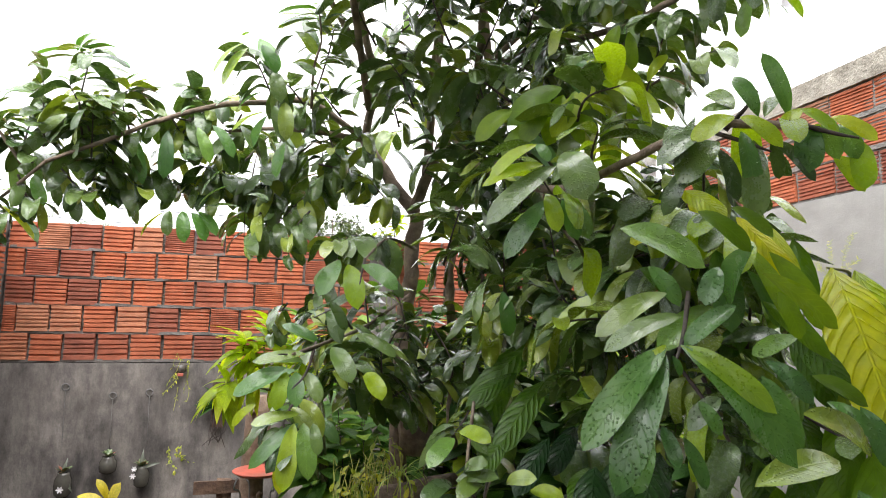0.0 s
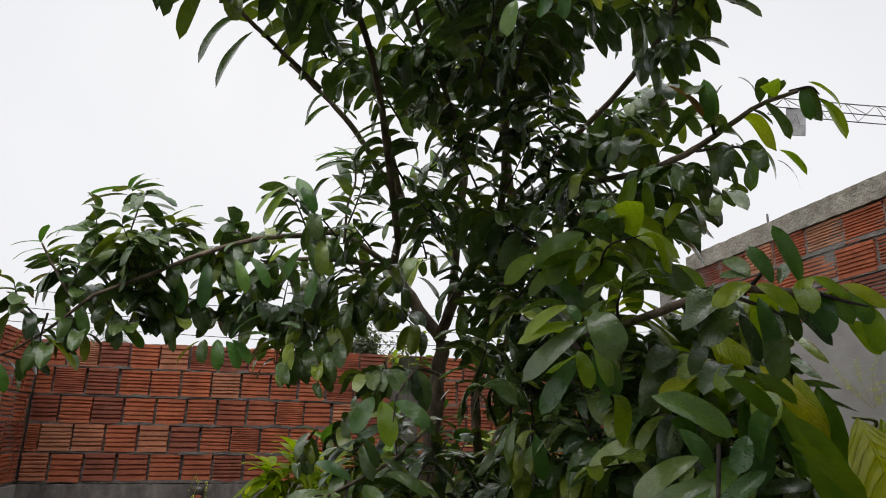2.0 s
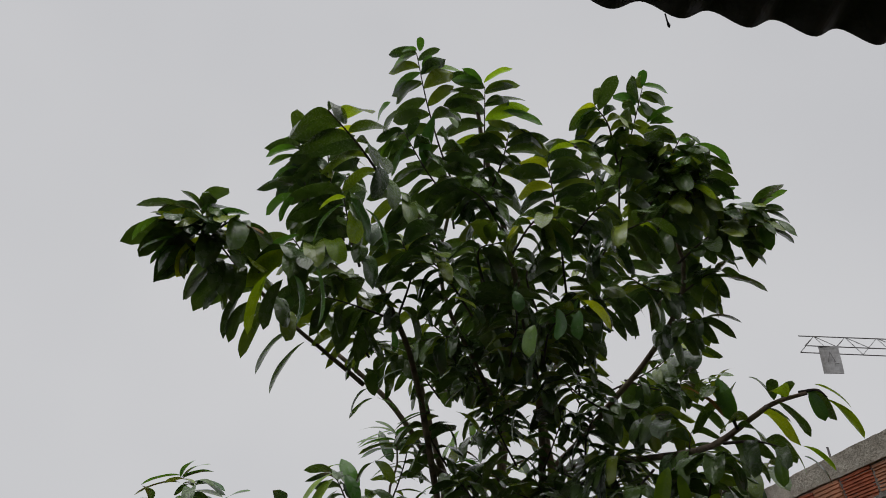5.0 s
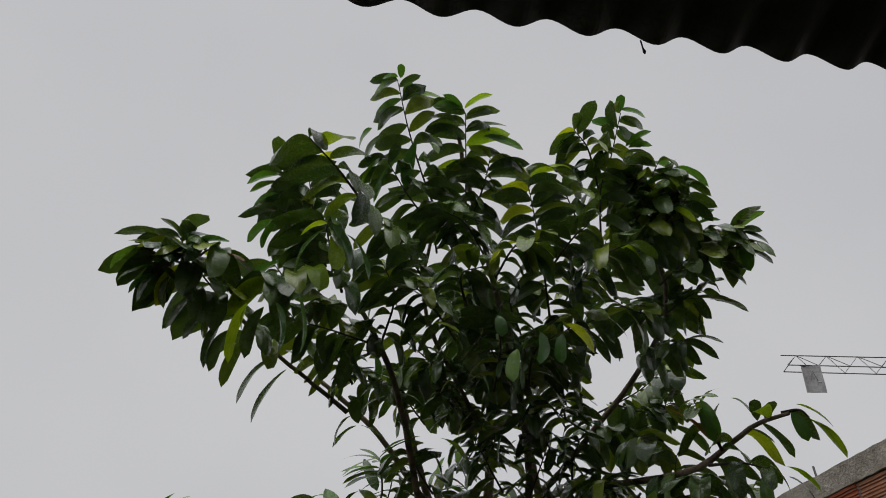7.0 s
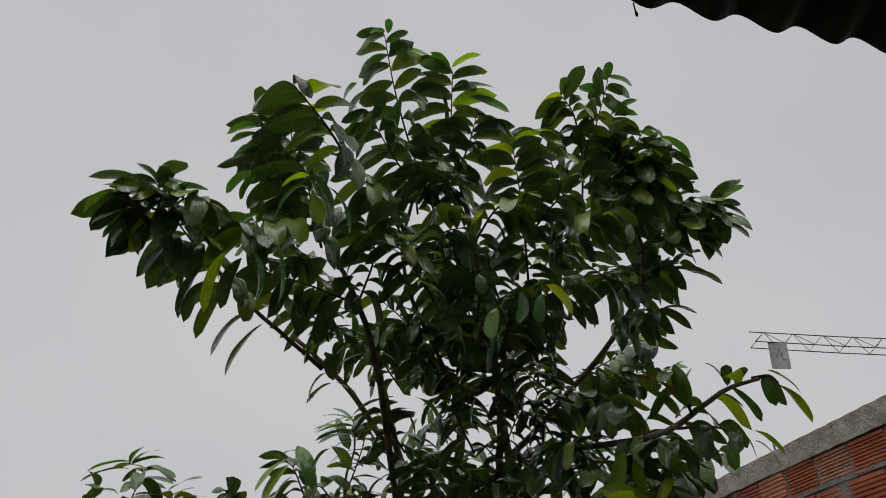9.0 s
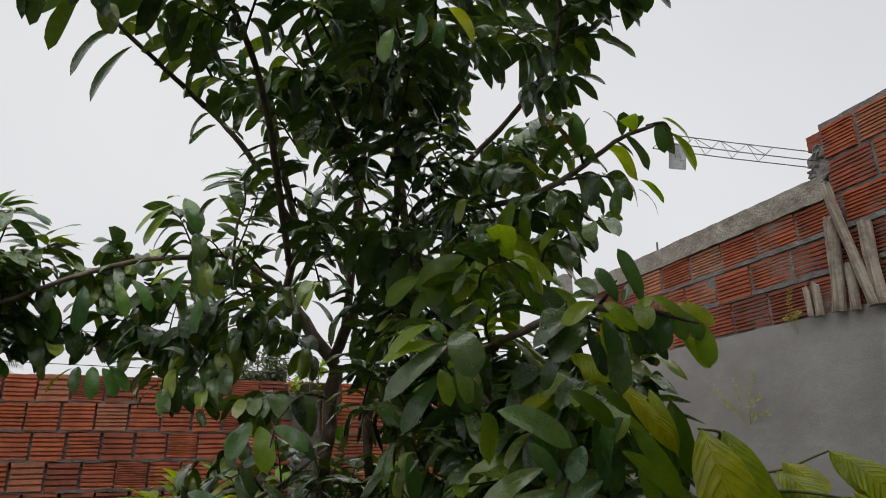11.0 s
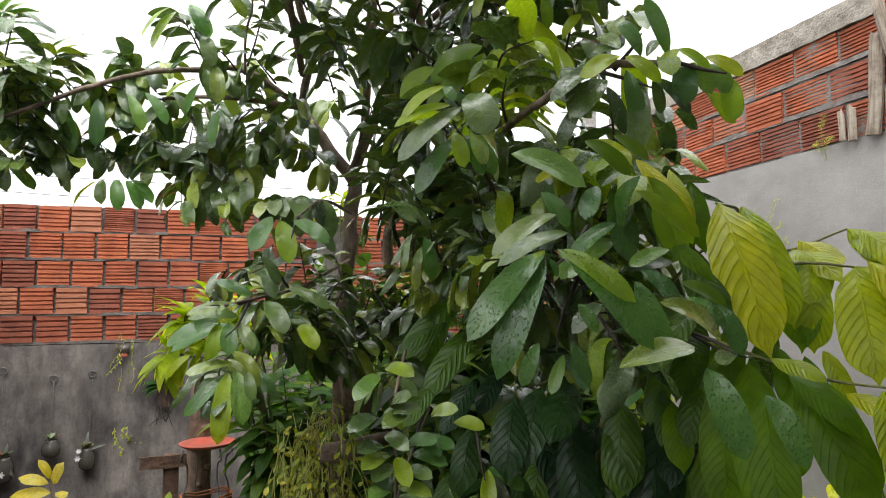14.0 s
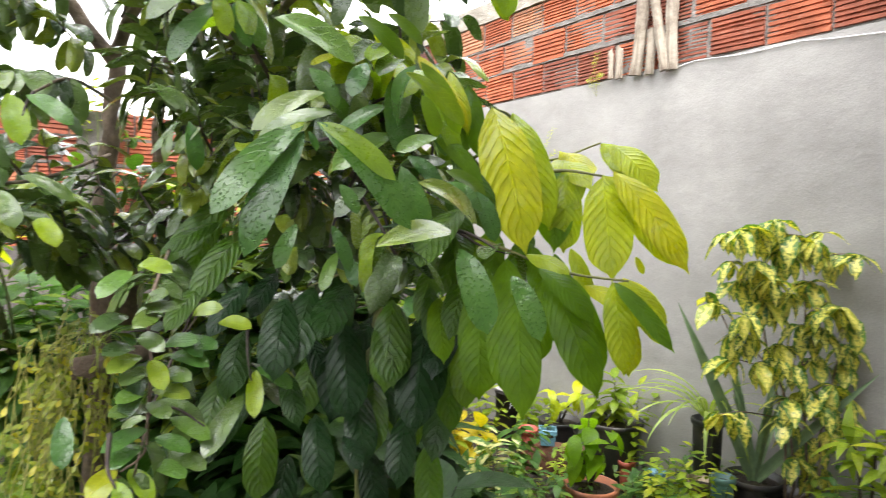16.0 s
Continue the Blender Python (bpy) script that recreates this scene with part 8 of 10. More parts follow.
M_LANCE = leaf_set("lance_leaf", L_LIGHT, 0.16, 0.045, 0.7, 0.2, "lance")
M_OVAL = leaf_set("oval_leaf", L_MID, 0.12, 0.055, 0.6, 0.2)
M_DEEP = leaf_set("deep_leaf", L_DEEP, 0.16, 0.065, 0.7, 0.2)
M_PALE = leaf_set("pale_leaf", L_LIGHT, 0.11, 0.05, 0.6, 0.2)
M_YELLOW = leaf_set("yellow_leaf", L_YELLOW, 0.19, 0.082, 0.9, 0.25)
M_CROTON = leaf_set("croton_leaf", L_CROTON, 0.165, 0.062, 1.0, 0.3, "broad", 0.10, 10)
M_CREAM = leaf_set("cream_leaf", L_CREAM, 0.14, 0.06, 0.6, 0.2)
M_ALOE = leaf_set("aloe_leaf", L_ALOE, 0.55, 0.036, 0.35, 0.55, "strap", 0.0, 8)
M_STRIPE = leaf_set("spider_leaf", L_STRIPE, 0.42, 0.022, 2.1, 0.5, "lance", 0.0, 9)
M_GREY = leaf_set("grey_leaf", L_GREY, 0.13, 0.03, 0.9, 0.5, "lance")
M_SUCC = leaf_set("succulent_leaf", L_SUCC, 0.05, 0.022, 0.3, 0.3)
M_STRAP = leaf_set("strap_leaf", L_LIGHT, 0.34, 0.055, 1.1, 0.3, "lance", 0.01, 8)
M_ORCHID = leaf_set("orchid_leaf", L_DEEP, 0.17, 0.05, 0.8, 0.4)


# ---- along the back wall ----
def low(p):
    """A place on the lower ground by the back wall."""
    return (p[0], p[1], p[2] - 0.34)


def hook(place):
    bm = bmesh.new()
    ring = [Vector((0.022 * math.cos(a / 10 * 2 * math.pi), -0.012, 0.022 * math.sin(a / 10 * 2 * math.pi))) for a in range(11)]
    tube(bm, ring, [0.004] * 11, 6)
    tube(bm, [(0, 0.01, 0.022), (0, -0.012, 0.022)], [0.004, 0.004], 6)
    tube(bm, [(0, -0.012, -0.022), (0.004, -0.010, -0.38)], [0.0014, 0.0012], 5)
    ob = thing("wall_hook", bm, STEEL, "grey wire hook hanging on the plastered wall", "hook", "hooks on the wall", smooth=True)
    ob.location = place


for place in ((-2.02, 5.15, 1.11), (-1.73, 5.15, 1.05), (-1.50, 5.15, 1.07)):
    hook(place)


def wall_jar(place, r, h, label, seed):
    """A dark jar against the wall with a tuft in it."""
    ob = group_thing("hanging_jar", (place[0], place[1] - r - 0.004, place[2] - h), label, "planter", "jars on the wall")
    bm = bmesh.new()
    lathe(bm, [(r * 0.55, 0), (r * 0.9, h * 0.12), (r, h * 0.42), (r * 0.93, h * 0.7), (r * 0.66, h * 0.88), (r * 0.64, h), (r * 0.55, h * 0.97)], 22)
    part("jar", bm, JAR, ob, smooth=True)
    g = random.Random(seed)
    for k in range(20):
        a = k * 2.4
        put_leaf(ob, (0, 0, 0), g.choice(M_SUCC), (0, 0, h * 0.96), (math.cos(a), math.sin(a), 0.3 + g.random()), (0, 0, 1), g.uniform(0.8, 1.4))
    return ob


j1 = wall_jar((-1.98, 5.15, 0.57), 0.055, 0.16, "dark glass jar with grey leaf and white flower", 1)
wall_jar((-1.72, 5.15, 0.66), 0.056, 0.11, "round dark glass jar topped with small succulents", 2)
j3 = wall_jar((-1.51, 5.15, 0.59), 0.05, 0.14, "dark glass jar with arching grey leaf and white flowers", 3)
for jar, ways in ((j1, ((0.1, -0.1, 1), (0.45, -0.3, -0.6))), (j3, ((0.0, -0.1, 1), (0.8, -0.2, 0.25)))):
    for k, way in enumerate(ways):
        put_leaf(jar, (0, 0, 0), M_GREY[k], (0, -0.01, 0.13), way, (0, -1, 0.3), 0.95)


def flower(parent, at, size):
    bm = bmesh.new()
    for k in range(6):
        a = 2 * math.pi * k / 6
        add_leaf(bm, leaf_pose(Vector(at), (math.cos(a), -0.35, math.sin(a)), (0, -1, 0)), leaf_points(size, size * 0.45, 0.3, 0.1, 3))
    part("flower", bm, WHITE, parent, "small white star flower")


flower(j1, (0.0, -0.06, 0.06), 0.026)
flower(j3, (-0.04, -0.05, 0.13), 0.02)
flower(j3, (-0.045, -0.055, 0.085), 0.022)


def trailing(name, place, strands, drop, material, label, category="vine", spread=0.06, leaf=0.016, seed=1, group="", bare=0.45):
    """Thin strands that hang and carry small leaves: one mass."""
    g = random.Random(seed)
    ob = group_thing(name, place, label, category, group)
    bm = bmesh.new()
    leaves = JoinedLeaves()
    for k in range(strands):
        x, y = g.uniform(-spread, spread), g.uniform(-spread, spread) * 0.5
        length = drop * g.uniform(0.25, 1.0)
        sway, top = g.uniform(-0.06, 0.06), g.uniform(-0.04, 0.08)
        line = []
        for i in range(9):
            u = i / 8
            line.append(Vector((x * (0.5 + 0.8 * u) + sway * u * u + 0.02 * math.sin(5 * u + k), y - 0.01 - 0.05 * math.sin(3 * u + k), 0.05 * math.sin(math.pi * min(1, u * 3)) * (1 + k % 3) * 0.4 - length * u + top * min(1, spread * 12))))
        tube(bm, line, [0.0019] * 9, 4)
        for i in range(8):
            for s in (-1, 1):
                if g.random() < bare:
                    continue
                at = line[i].lerp(line[i + 1], g.random())
                out = Vector((s * g.uniform(0.5, 1), g.uniform(-1, 0.3), g.uniform(-1.4, 0.1)))
                leaves.add(leaf_pose(at, out, (0, -0.5, 1)), leaf_points(leaf * g.uniform(0.7, 1.5), leaf * 0.55, 0.5, 0.1, 3))
    part("strand", bm, STRAND, ob)["kind"] = "stuff"
    lv = new("foliage", leaves.mesh("foliage", material))
    lv.parent = ob
    lv["kind"] = "stuff"
    return ob


basket = trailing("trailing_plant", (-1.31, 5.15, 1.26), 9, 0.34, L_VINE, "small-leaved plant trailing down from a wall planter", seed=4)
bm = bmesh.new()
lathe(bm, [(0.02, -0.06), (0.035, -0.05), (0.04, 0.0), (0.034, 0.0)], 14, (0, -0.035, 0))
part("planter", bm, JAR, basket, smooth=True)
bm = bmesh.new()
box(bm, (-0.012, -0.082, -0.075), (0.026, -0.07, -0.055), 0.002)
part("tag", bm, RED, basket, "small red tag")

mount = group_thing("orchid_mount", (-1.05, 5.15, 1.01), "dark bark slab with orchid leaves and hanging roots", "orchid")
bm = bmesh.new()
rough_box(bm, (-0.04, -0.05, -0.18), (0.04, -0.002, 0.14), 0.03, 0.03, 21)
part("bark_slab", bm, DEADWOOD, mount)
for k, (dx, dz) in enumerate(((-0.9, 0.25), (-0.8, -0.3), (0.8, 0.2), (0.7, -0.4), (-0.3, 0.9), (-0.95, -0.05))):
    put_leaf(mount, (0, 0, 0), M_ORCHID[k % 4], (0, -0.05, -0.02), (dx, -0.5, dz), (0, -0.7, 1), 0.95)
bm = bmesh.new()
for k in range(9):
    g = random.Random(k)
    x = g.uniform(-0.04, 0.04)
    tube(bm, curve_line([(x, -0.05, -0.08), (x + g.uniform(-0.03, 0.03), -0.06, -0.2), (x + g.uniform(-0.09, 0.09), -0.05, -0.27 - g.random() * 0.05)], 4), [0.003] * 9, 5)
part("root_tuft", bm, TWIG, mount)["kind"] = "stuff"

trailing("wall_creeper", (-1.32, 5.15, 0.61), 5, 0.12, L_VINE, "wispy small creeper growing on the damp wall", seed=9, spread=0.09, leaf=0.02)

yellow_at = (-1.465, 4.135, -0.340)
yellow = group_thing("yellow_croton", yellow_at, "tall thin plant with bright yellow drooping leaves", "plant")
bm = bmesh.new()
line = curve_line([yellow_at, (-1.465, 4.135, -0.027), (-1.466, 4.140, 0.140), (-1.476, 4.148, 0.322), (-1.511, 4.165, 0.489), (-1.535, 4.177, 0.625), (-1.470, 4.155, 0.705)], 6)
tube(bm, [p - Vector(yellow_at) for p in line], [0.009 - 0.006 * k / (len(line) - 1) for k in range(len(line))], 7, 0.1)
part("stem", bm, LOG, yellow, smooth=True)
for root, tip, slim in (
    ((-1.526, 4.172, 0.546), (-1.725, 4.213, 0.533), 0.50),
    ((-1.534, 4.174, 0.510), (-1.651, 4.184, 0.444), 0.54),
    ((-1.517, 4.166, 0.468), (-1.719, 4.209, 0.449), 0.48),
    ((-1.482, 4.151, 0.377), (-1.657, 4.184, 0.396), 0.48),
    ((-1.500, 4.159, 0.437), (-1.554, 4.145, 0.331), 0.54),
    ((-1.481, 4.146, 0.176), (-1.672, 4.186, 0.221), 0.50),
    ((-1.475, 4.142, 0.104), (-1.705, 4.194, 0.046), 0.56),
    ((-1.452, 4.133, 0.074), (-1.564, 4.141, 0.012), 0.64),
    ((-1.518, 4.169, 0.589), (-1.461, 4.119, 0.712), 0.54),
    ((-1.506, 4.164, 0.547), (-1.437, 4.106, 0.538), 0.64),
    ((-1.471, 4.147, 0.383), (-1.526, 4.135, 0.350), 0.54),
    ((-1.470, 4.144, 0.256), (-1.390, 4.082, 0.255), 0.89),
    ((-1.541, 4.178, 0.595), (-1.689, 4.202, 0.630), 0.52),
    ((-1.524, 4.172, 0.613), (-1.591, 4.168, 0.722), 0.44),
    ((-1.494, 4.157, 0.425), (-1.414, 4.094, 0.406), 0.54),
    ((-1.463, 4.136, 0.049), (-1.360, 4.065, 0.003), 0.64),
):
    hung_leaf(yellow, Matrix.Translation(-Vector(yellow_at)), root, tip, slim, L_YELLOW, "broad", 10)


# ---- the posts and the red plate ----
bm = bmesh.new()
foot = Vector((-0.93, 3.96, 0.10))
for lo, hi in (((-0.038, -0.03, -foot.z - 0.36), (0.038, 0.03, 0.64)),):
    rough_box(bm, lo, hi, 0.05, 0.016, 31)
post = thing("wooden_post", bm, DEADWOOD, "dark weathered wooden post with a crosspiece", "post")
post.location = foot
bm = bmesh.new()
rough_box(bm, (-0.15, -0.045, 0.58), (0.08, -0.032, 0.645), 0.04, 0.012, 33)
part("crosspiece", bm, DEADWOOD, post)

log_at = Vector((-0.78, 3.81, 0.35))
log = group_thing("log_stand", (log_at.x, log_at.y, 0.0), "cut tree log standing upright as a plant stand", "log")
bm = bmesh.new()
line = [Vector((0.012 * math.sin(k * 1.3), 0.008 * math.cos(k), z)) for k, z in enumerate((-0.36, 0.2, 0.4, 0.6, 0.8, 0.95, 1.1, 1.19))]
tube(bm, line, [0.075, 0.066, 0.06, 0.058, 0.058, 0.062, 0.07, 0.058], 14, 0.12, 5)
log_trunk = part("trunk", bm, LOG, log, smooth=True)
for a, z in ((-0.9, 1.05), (-1.9, 1.12), (-1.3, 0.9), (-2.2, 0.8), (-1.0, 0.7), (-1.7, 0.62)):
    bm = bmesh.new()
    c, s = math.cos(a), math.sin(a)
    tube(bm, [(c * 0.045, s * 0.045, z), (c * 0.068, s * 0.068, z + 0.006), (c * 0.072, s * 0.072, z + 0.008), (c * 0.062, s * 0.062, z + 0.008)], [0.022, 0.016, 0.011, 0.006], 9)
    part("knot", bm, LOG, log_trunk, smooth=True)

plate_z = (-0.76, 3.70, 0.84)[2]
stand = group_thing("wire_plate_stand", (log_at.x + 0.03, log_at.y - 0.19, plate_z), "red round plate on a curled orange wire stand", "stand")
bm = bmesh.new()
lathe(bm, [(0.02, 0.0), (0.11, 0.0), (0.128, 0.012), (0.134, 0.018), (0.128, 0.02), (0.108, 0.008), (0.0005, 0.007)], 30)
part("plate", bm, RED, stand, "red enamel plate", smooth=True)
for k in range(4):
    a = 2 * math.pi * k / 4 + 0.5
    bm = bmesh.new()
    c, s = math.cos(a), math.sin(a)
    tube(bm, curve_line([(c * 0.12, s * 0.12, 0.0), (c * 0.135, s * 0.135, -0.05), (c * 0.105, s * 0.105, -0.07), (c * 0.10, s * 0.10, -0.16), (c * 0.12, s * 0.12, -0.3), (c * 0.11, s * 0.11, -plate_z - 0.34)], 5), [0.004] * 26, 6)
    part("leg", bm, STEEL, stand, smooth=True)
bm = bmesh.new()
for z in (-0.24, -0.255):
    tube(bm, [(0.118 * math.cos(a / 16 * 2 * math.pi), 0.118 * math.sin(a / 16 * 2 * math.pi), z + 0.012 * math.sin(a)) for a in range(17)], [0.005] * 17, 6)
part("ring", bm, ORANGE, stand, "orange wire ring", smooth=True)

# ---- undergrowth beside the posts ----
fern((-0.63, 2.90, 0.65), 24, 0.38, L_FERN, "green sword fern with arching fronds in a hanging bottle", seed=2)
bottle = group_thing("cut_bottle", (*(-0.63, 2.90, 0.64)[:2], 0.0), "dark cut bottle holding a fern on a stake", "planter")
bm = bmesh.new()
lathe(bm, [(0.035, (-0.62, 2.90, 0.43)[2]), (0.045, (-0.62, 2.90, 0.45)[2]), (0.045, (-0.63, 2.90, 0.59)[2]), (0.03, (-0.63, 2.90, 0.63)[2])], 18)
tube(bm, [(0, 0, -0.02), (0, 0, (-0.62, 2.90, 0.43)[2])], [0.012, 0.012], 8)
part("body", bm, JAR, bottle, smooth=True)
fern((-0.52, 2.65, 0.58), 12, 0.28, L_FERN, "small green fern low among the stems", seed=5)
fern((-0.60, 3.03, 0.44), 14, 0.36, L_FERN, "light green fern at the foot of the posts", seed=6)
bush("light_shrub", low((-0.89, 2.86, 0.00)), [[(-0.92, 3.32, 0.36), (-0.91, 3.32, 0.63)]], M_LANCE, 30, "light green shrub with narrow leaves in whorls", seed=5, start=0.45, sag=0.2, size=(0.6, 0.95), wood=STEM, thick=0.005)
bush("light_shrub", (-0.77, 3.03, 0.00), [[(-0.79, 3.17, 0.35), (-0.81, 3.18, 0.55)], [(-0.74, 3.10, 0.37), (-0.71, 3.09, 0.53)], [(-0.87, 3.20, 0.35), (-0.96, 3.23, 0.47)]], M_LANCE, 22, "light green shrub with narrow leaves under the tree", seed=6, start=0.5, sag=0.25, size=(0.7, 1.0), wood=STEM, thick=0.005)
rosette("strap_plant", (-0.86, 3.14, 0.32), 16, M_STRAP, "clump of broad yellow-green strap leaves", seed=7, rise=(15, 70), size=(0.7, 1.0))
rosette("strap_plant", (-0.51, 2.75, 0.45), 12, M_STRAP, "clump of light green strap leaves", seed=8, rise=(30, 80), size=(0.7, 1.0))
rosette("strap_plant", (-0.96, 3.24, 0.29), 14, M_STRAP, "clump of light green strap leaves", seed=9, rise=(20, 75), size=(0.7, 1.0))

# the bright young tree against the back wall
bush("bright_sapling", (-0.34, 3.76, 0.00), [[(-0.52, 3.18, 1.12), (-0.75, 3.11, 1.42), (-0.74, 3.08, 1.58)], [(-0.54, 3.19, 1.12), (-0.86, 3.04, 1.33), (-0.91, 3.00, 1.31)], [(-0.50, 3.17, 1.15), (-0.58, 3.17, 1.39), (-0.64, 3.17, 1.51)], [(-0.53, 3.18, 1.12), (-0.82, 3.07, 1.42), (-0.84, 3.07, 1.51)]], leaf_set("lime_leaf", L_LIME, 0.17, 0.05, 0.8, 0.2, "lance"), 46, "sapling with bright lime-yellow narrow leaves", "tree", seed=9, start=0.56, sag=0.5, size=(0.7, 1.1), wood=STEM)

# ---- epiphytes on the trunk ----
stump = group_thing("epiphyte_log", (-0.24, 2.51, 1.14), "dark log stub on the trunk with a clump of reddish succulents", "log")
bm = bmesh.new()
tube(bm, [(0, 0, 0), (0.004, 0, 0.08), (-0.004, 0, 0.16), (0, 0, 0.21)], [0.055, 0.062, 0.062, 0.057], 14, 0.18, 3)
part("log", bm, BARK, stump, smooth=True)
g = random.Random(5)
for k in range(46):
    a = k * 2.4
    put_leaf(stump, (0, 0, 0), g.choice(M_SUCC), (0.05 * math.cos(a) * g.random(), 0.05 * math.sin(a) * g.random(), 0.20), (math.cos(a), math.sin(a), g.uniform(0.3, 1.4)), (0, 0, 1), g.uniform(0.7, 1.5))
cross = group_thing("fallen_branch", (-0.28, 2.46, 1.02), "thick dark dead branch lodged across the trunk", "branch")
bm = bmesh.new()
tube(bm, [(-0.10, 0.0, -0.01), (0, 0, 0.0), (0.09, 0.03, 0.012), (0.2, 0.08, 0.02)], [0.034, 0.037, 0.032, 0.02], 12, 0.15, 8)
part("wood", bm, BARK, cross, smooth=True)
for k, (place, n, drop) in enumerate((((-0.36, 2.49, 1.12), 22, 0.62), ((-0.44, 2.57, 1.06), 24, 0.66), ((-0.31, 2.42, 1.03), 14, 0.50), ((-0.45, 2.63, 0.91), 14, 0.5), ((-0.39, 2.50, 0.92), 14, 0.46))):
    trailing("hanging_vine", place, n, drop, L_VINE, "mass of thin yellow-green vines hanging from the branches", seed=20 + k, spread=0.085, leaf=0.03, group="vines on the tree", bare=0.72)
rosette("air_plant", (-0.32, 2.39, 1.09), 26, [leaf_mesh("thin_leaf", L_STRIPE, length=0.17, width=0.006, bend=b, fold=0.3, stations=7, tip="lance") for b in (1.6, 2.3, 2.9)], "tuft of thin pale arching air-plant leaves on the branch", rise=(10, 85), size=(0.6, 1.1), seed=3)


# ---- greenery behind the tree ----
def thicket(seed, places, meshes, label, height=(0.9, 1.6), per=60, size=(1.0, 1.6), stems=6, name="shrub"):
    g = random.Random(seed)
    for base in places:
        lines = []
        for k in range(stems):
            h = g.uniform(*height)
            a = g.uniform(0, 2 * math.pi)
            s = g.uniform(0.08, 0.34)
            lines.append([(base[0] + s * 0.4 * math.cos(a), base[1] + s * 0.4 * math.sin(a), h * 0.5), (base[0] + s * math.cos(a), base[1] + s * math.sin(a), h)])
        bush(name, (base[0], base[1], 0.0), lines, meshes, per, label, "shrub", "shrubs behind the tree", seed=seed + round(base[0] * 100), sag=0.6, size=size, joined=True, thick=0.005, start=0.12)


thicket(31, [(0.35, 3.6), (1.55, 4.1), (0.15, 3.1), (1.0, 3.7), (1.9, 3.8)], M_PALE, "bushy shrub with light green oval leaves", (1.1, 1.75))
thicket(37, [(0.9, 3.3), (0.1, 4.3), (1.0, 2.9), (0.6, 3.0), (0.3, 2.7)], M_DEEP, "dense shrub with dark green leaves", (1.2, 1.9))
thicket(41, [(0.55, 2.6), (0.0, 3.2), (0.75, 4.3), (0.2, 2.5), (-0.35, 3.9), (1.3, 3.4)], M_OVAL, "leafy green shrub under the tree", (0.9, 1.7))
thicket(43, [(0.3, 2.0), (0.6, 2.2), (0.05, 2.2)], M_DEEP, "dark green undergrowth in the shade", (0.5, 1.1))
thicket(47, [(-0.3, 3.4)], M_OVAL, "leafy green shrub beside the trunk", (0.8, 1.35), 50, (1.2, 1.9))
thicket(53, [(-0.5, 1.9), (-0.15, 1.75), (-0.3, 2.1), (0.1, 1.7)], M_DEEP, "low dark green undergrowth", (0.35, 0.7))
thicket(59, [(-0.36, 3.75, -0.30), (-0.24, 3.38, -0.14)], M_OVAL, "leafy green shrub with hanging leaves beside the log", (0.8, 1.2), 50, (1.0, 1.5))
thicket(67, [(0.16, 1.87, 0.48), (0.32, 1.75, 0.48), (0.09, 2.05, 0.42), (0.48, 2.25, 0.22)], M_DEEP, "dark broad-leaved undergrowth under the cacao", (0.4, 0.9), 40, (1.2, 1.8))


# ---- pots and plants at the grey wall ----
def on_ground(p):
    return (p[0], p[1], 0.0)


CLAY_OLD = surface("old_clay", (0.10, 0.05, 0.035), (0.30, 0.12, 0.07), 10, 0.9, 0.8, 60, 0.01)
croton_at = on_ground((2.46, 1.58, 0.26))
pot("flower_pot", croton_at, 0.12, 0.10, 0.26, BLACK, "black plastic pot with a variegated shrub")
def whorl_shrub(name, base, trunks, whorls, meshes, label, category, seed):
    """A shrub of thin upright stems; every short side shoot ends in a whorl of hanging leaves."""
    r = random.Random(seed)
    ob = group_thing(name, base, label, category)
    lines = [curve_line([base] + points, 6) for points in trunks]
    for line in lines:
        n = len(line)
        bm = bmesh.new()
        tube(bm, [p - Vector(base) for p in line], [0.0085 - 0.0062 * k / (n - 1) for k in range(n)], 7, 0.12, seed)
        part("stem", bm, BARK, ob, smooth=True)
    for place, count in whorls:
        end = Vector(place)
        start = min((p for line in lines for p in line), key=lambda p: (p - end).length + 2.0 * max(0.0, p.z - end.z + 0.04))
        bend = start.lerp(end, 0.6) + Vector((0, 0, 0.02))
        shoot = curve_line([start, bend, end], 5)
        bm = bmesh.new()
        tube(bm, [p - Vector(base) for p in shoot], [0.0034 - 0.0018 * k / (len(shoot) - 1) for k in range(len(shoot))], 5)
        part("stem", bm, BARK, ob, smooth=True)
        first = r.uniform(0, 6.28)
        count = round(count * 1.9)
        for k in range(count):
            a = first + k * 2.4 + r.uniform(-0.4, 0.4)
            out = Vector((math.cos(a), math.sin(a), r.uniform(-0.6, 0.6)))
            if end.x + out.x * 0.15 > 2.56:
                out.x = -abs(out.x)
            root = end.lerp(bend, 0.9 * r.random() ** 1.5 if (end - start).length > 0.1 else 0.3 * r.random())
            put_leaf(ob, base, r.choice(meshes), root, out, (0, 0, 1), r.uniform(0.55, 1.1), r.uniform(0.25, 1.05))
    return ob


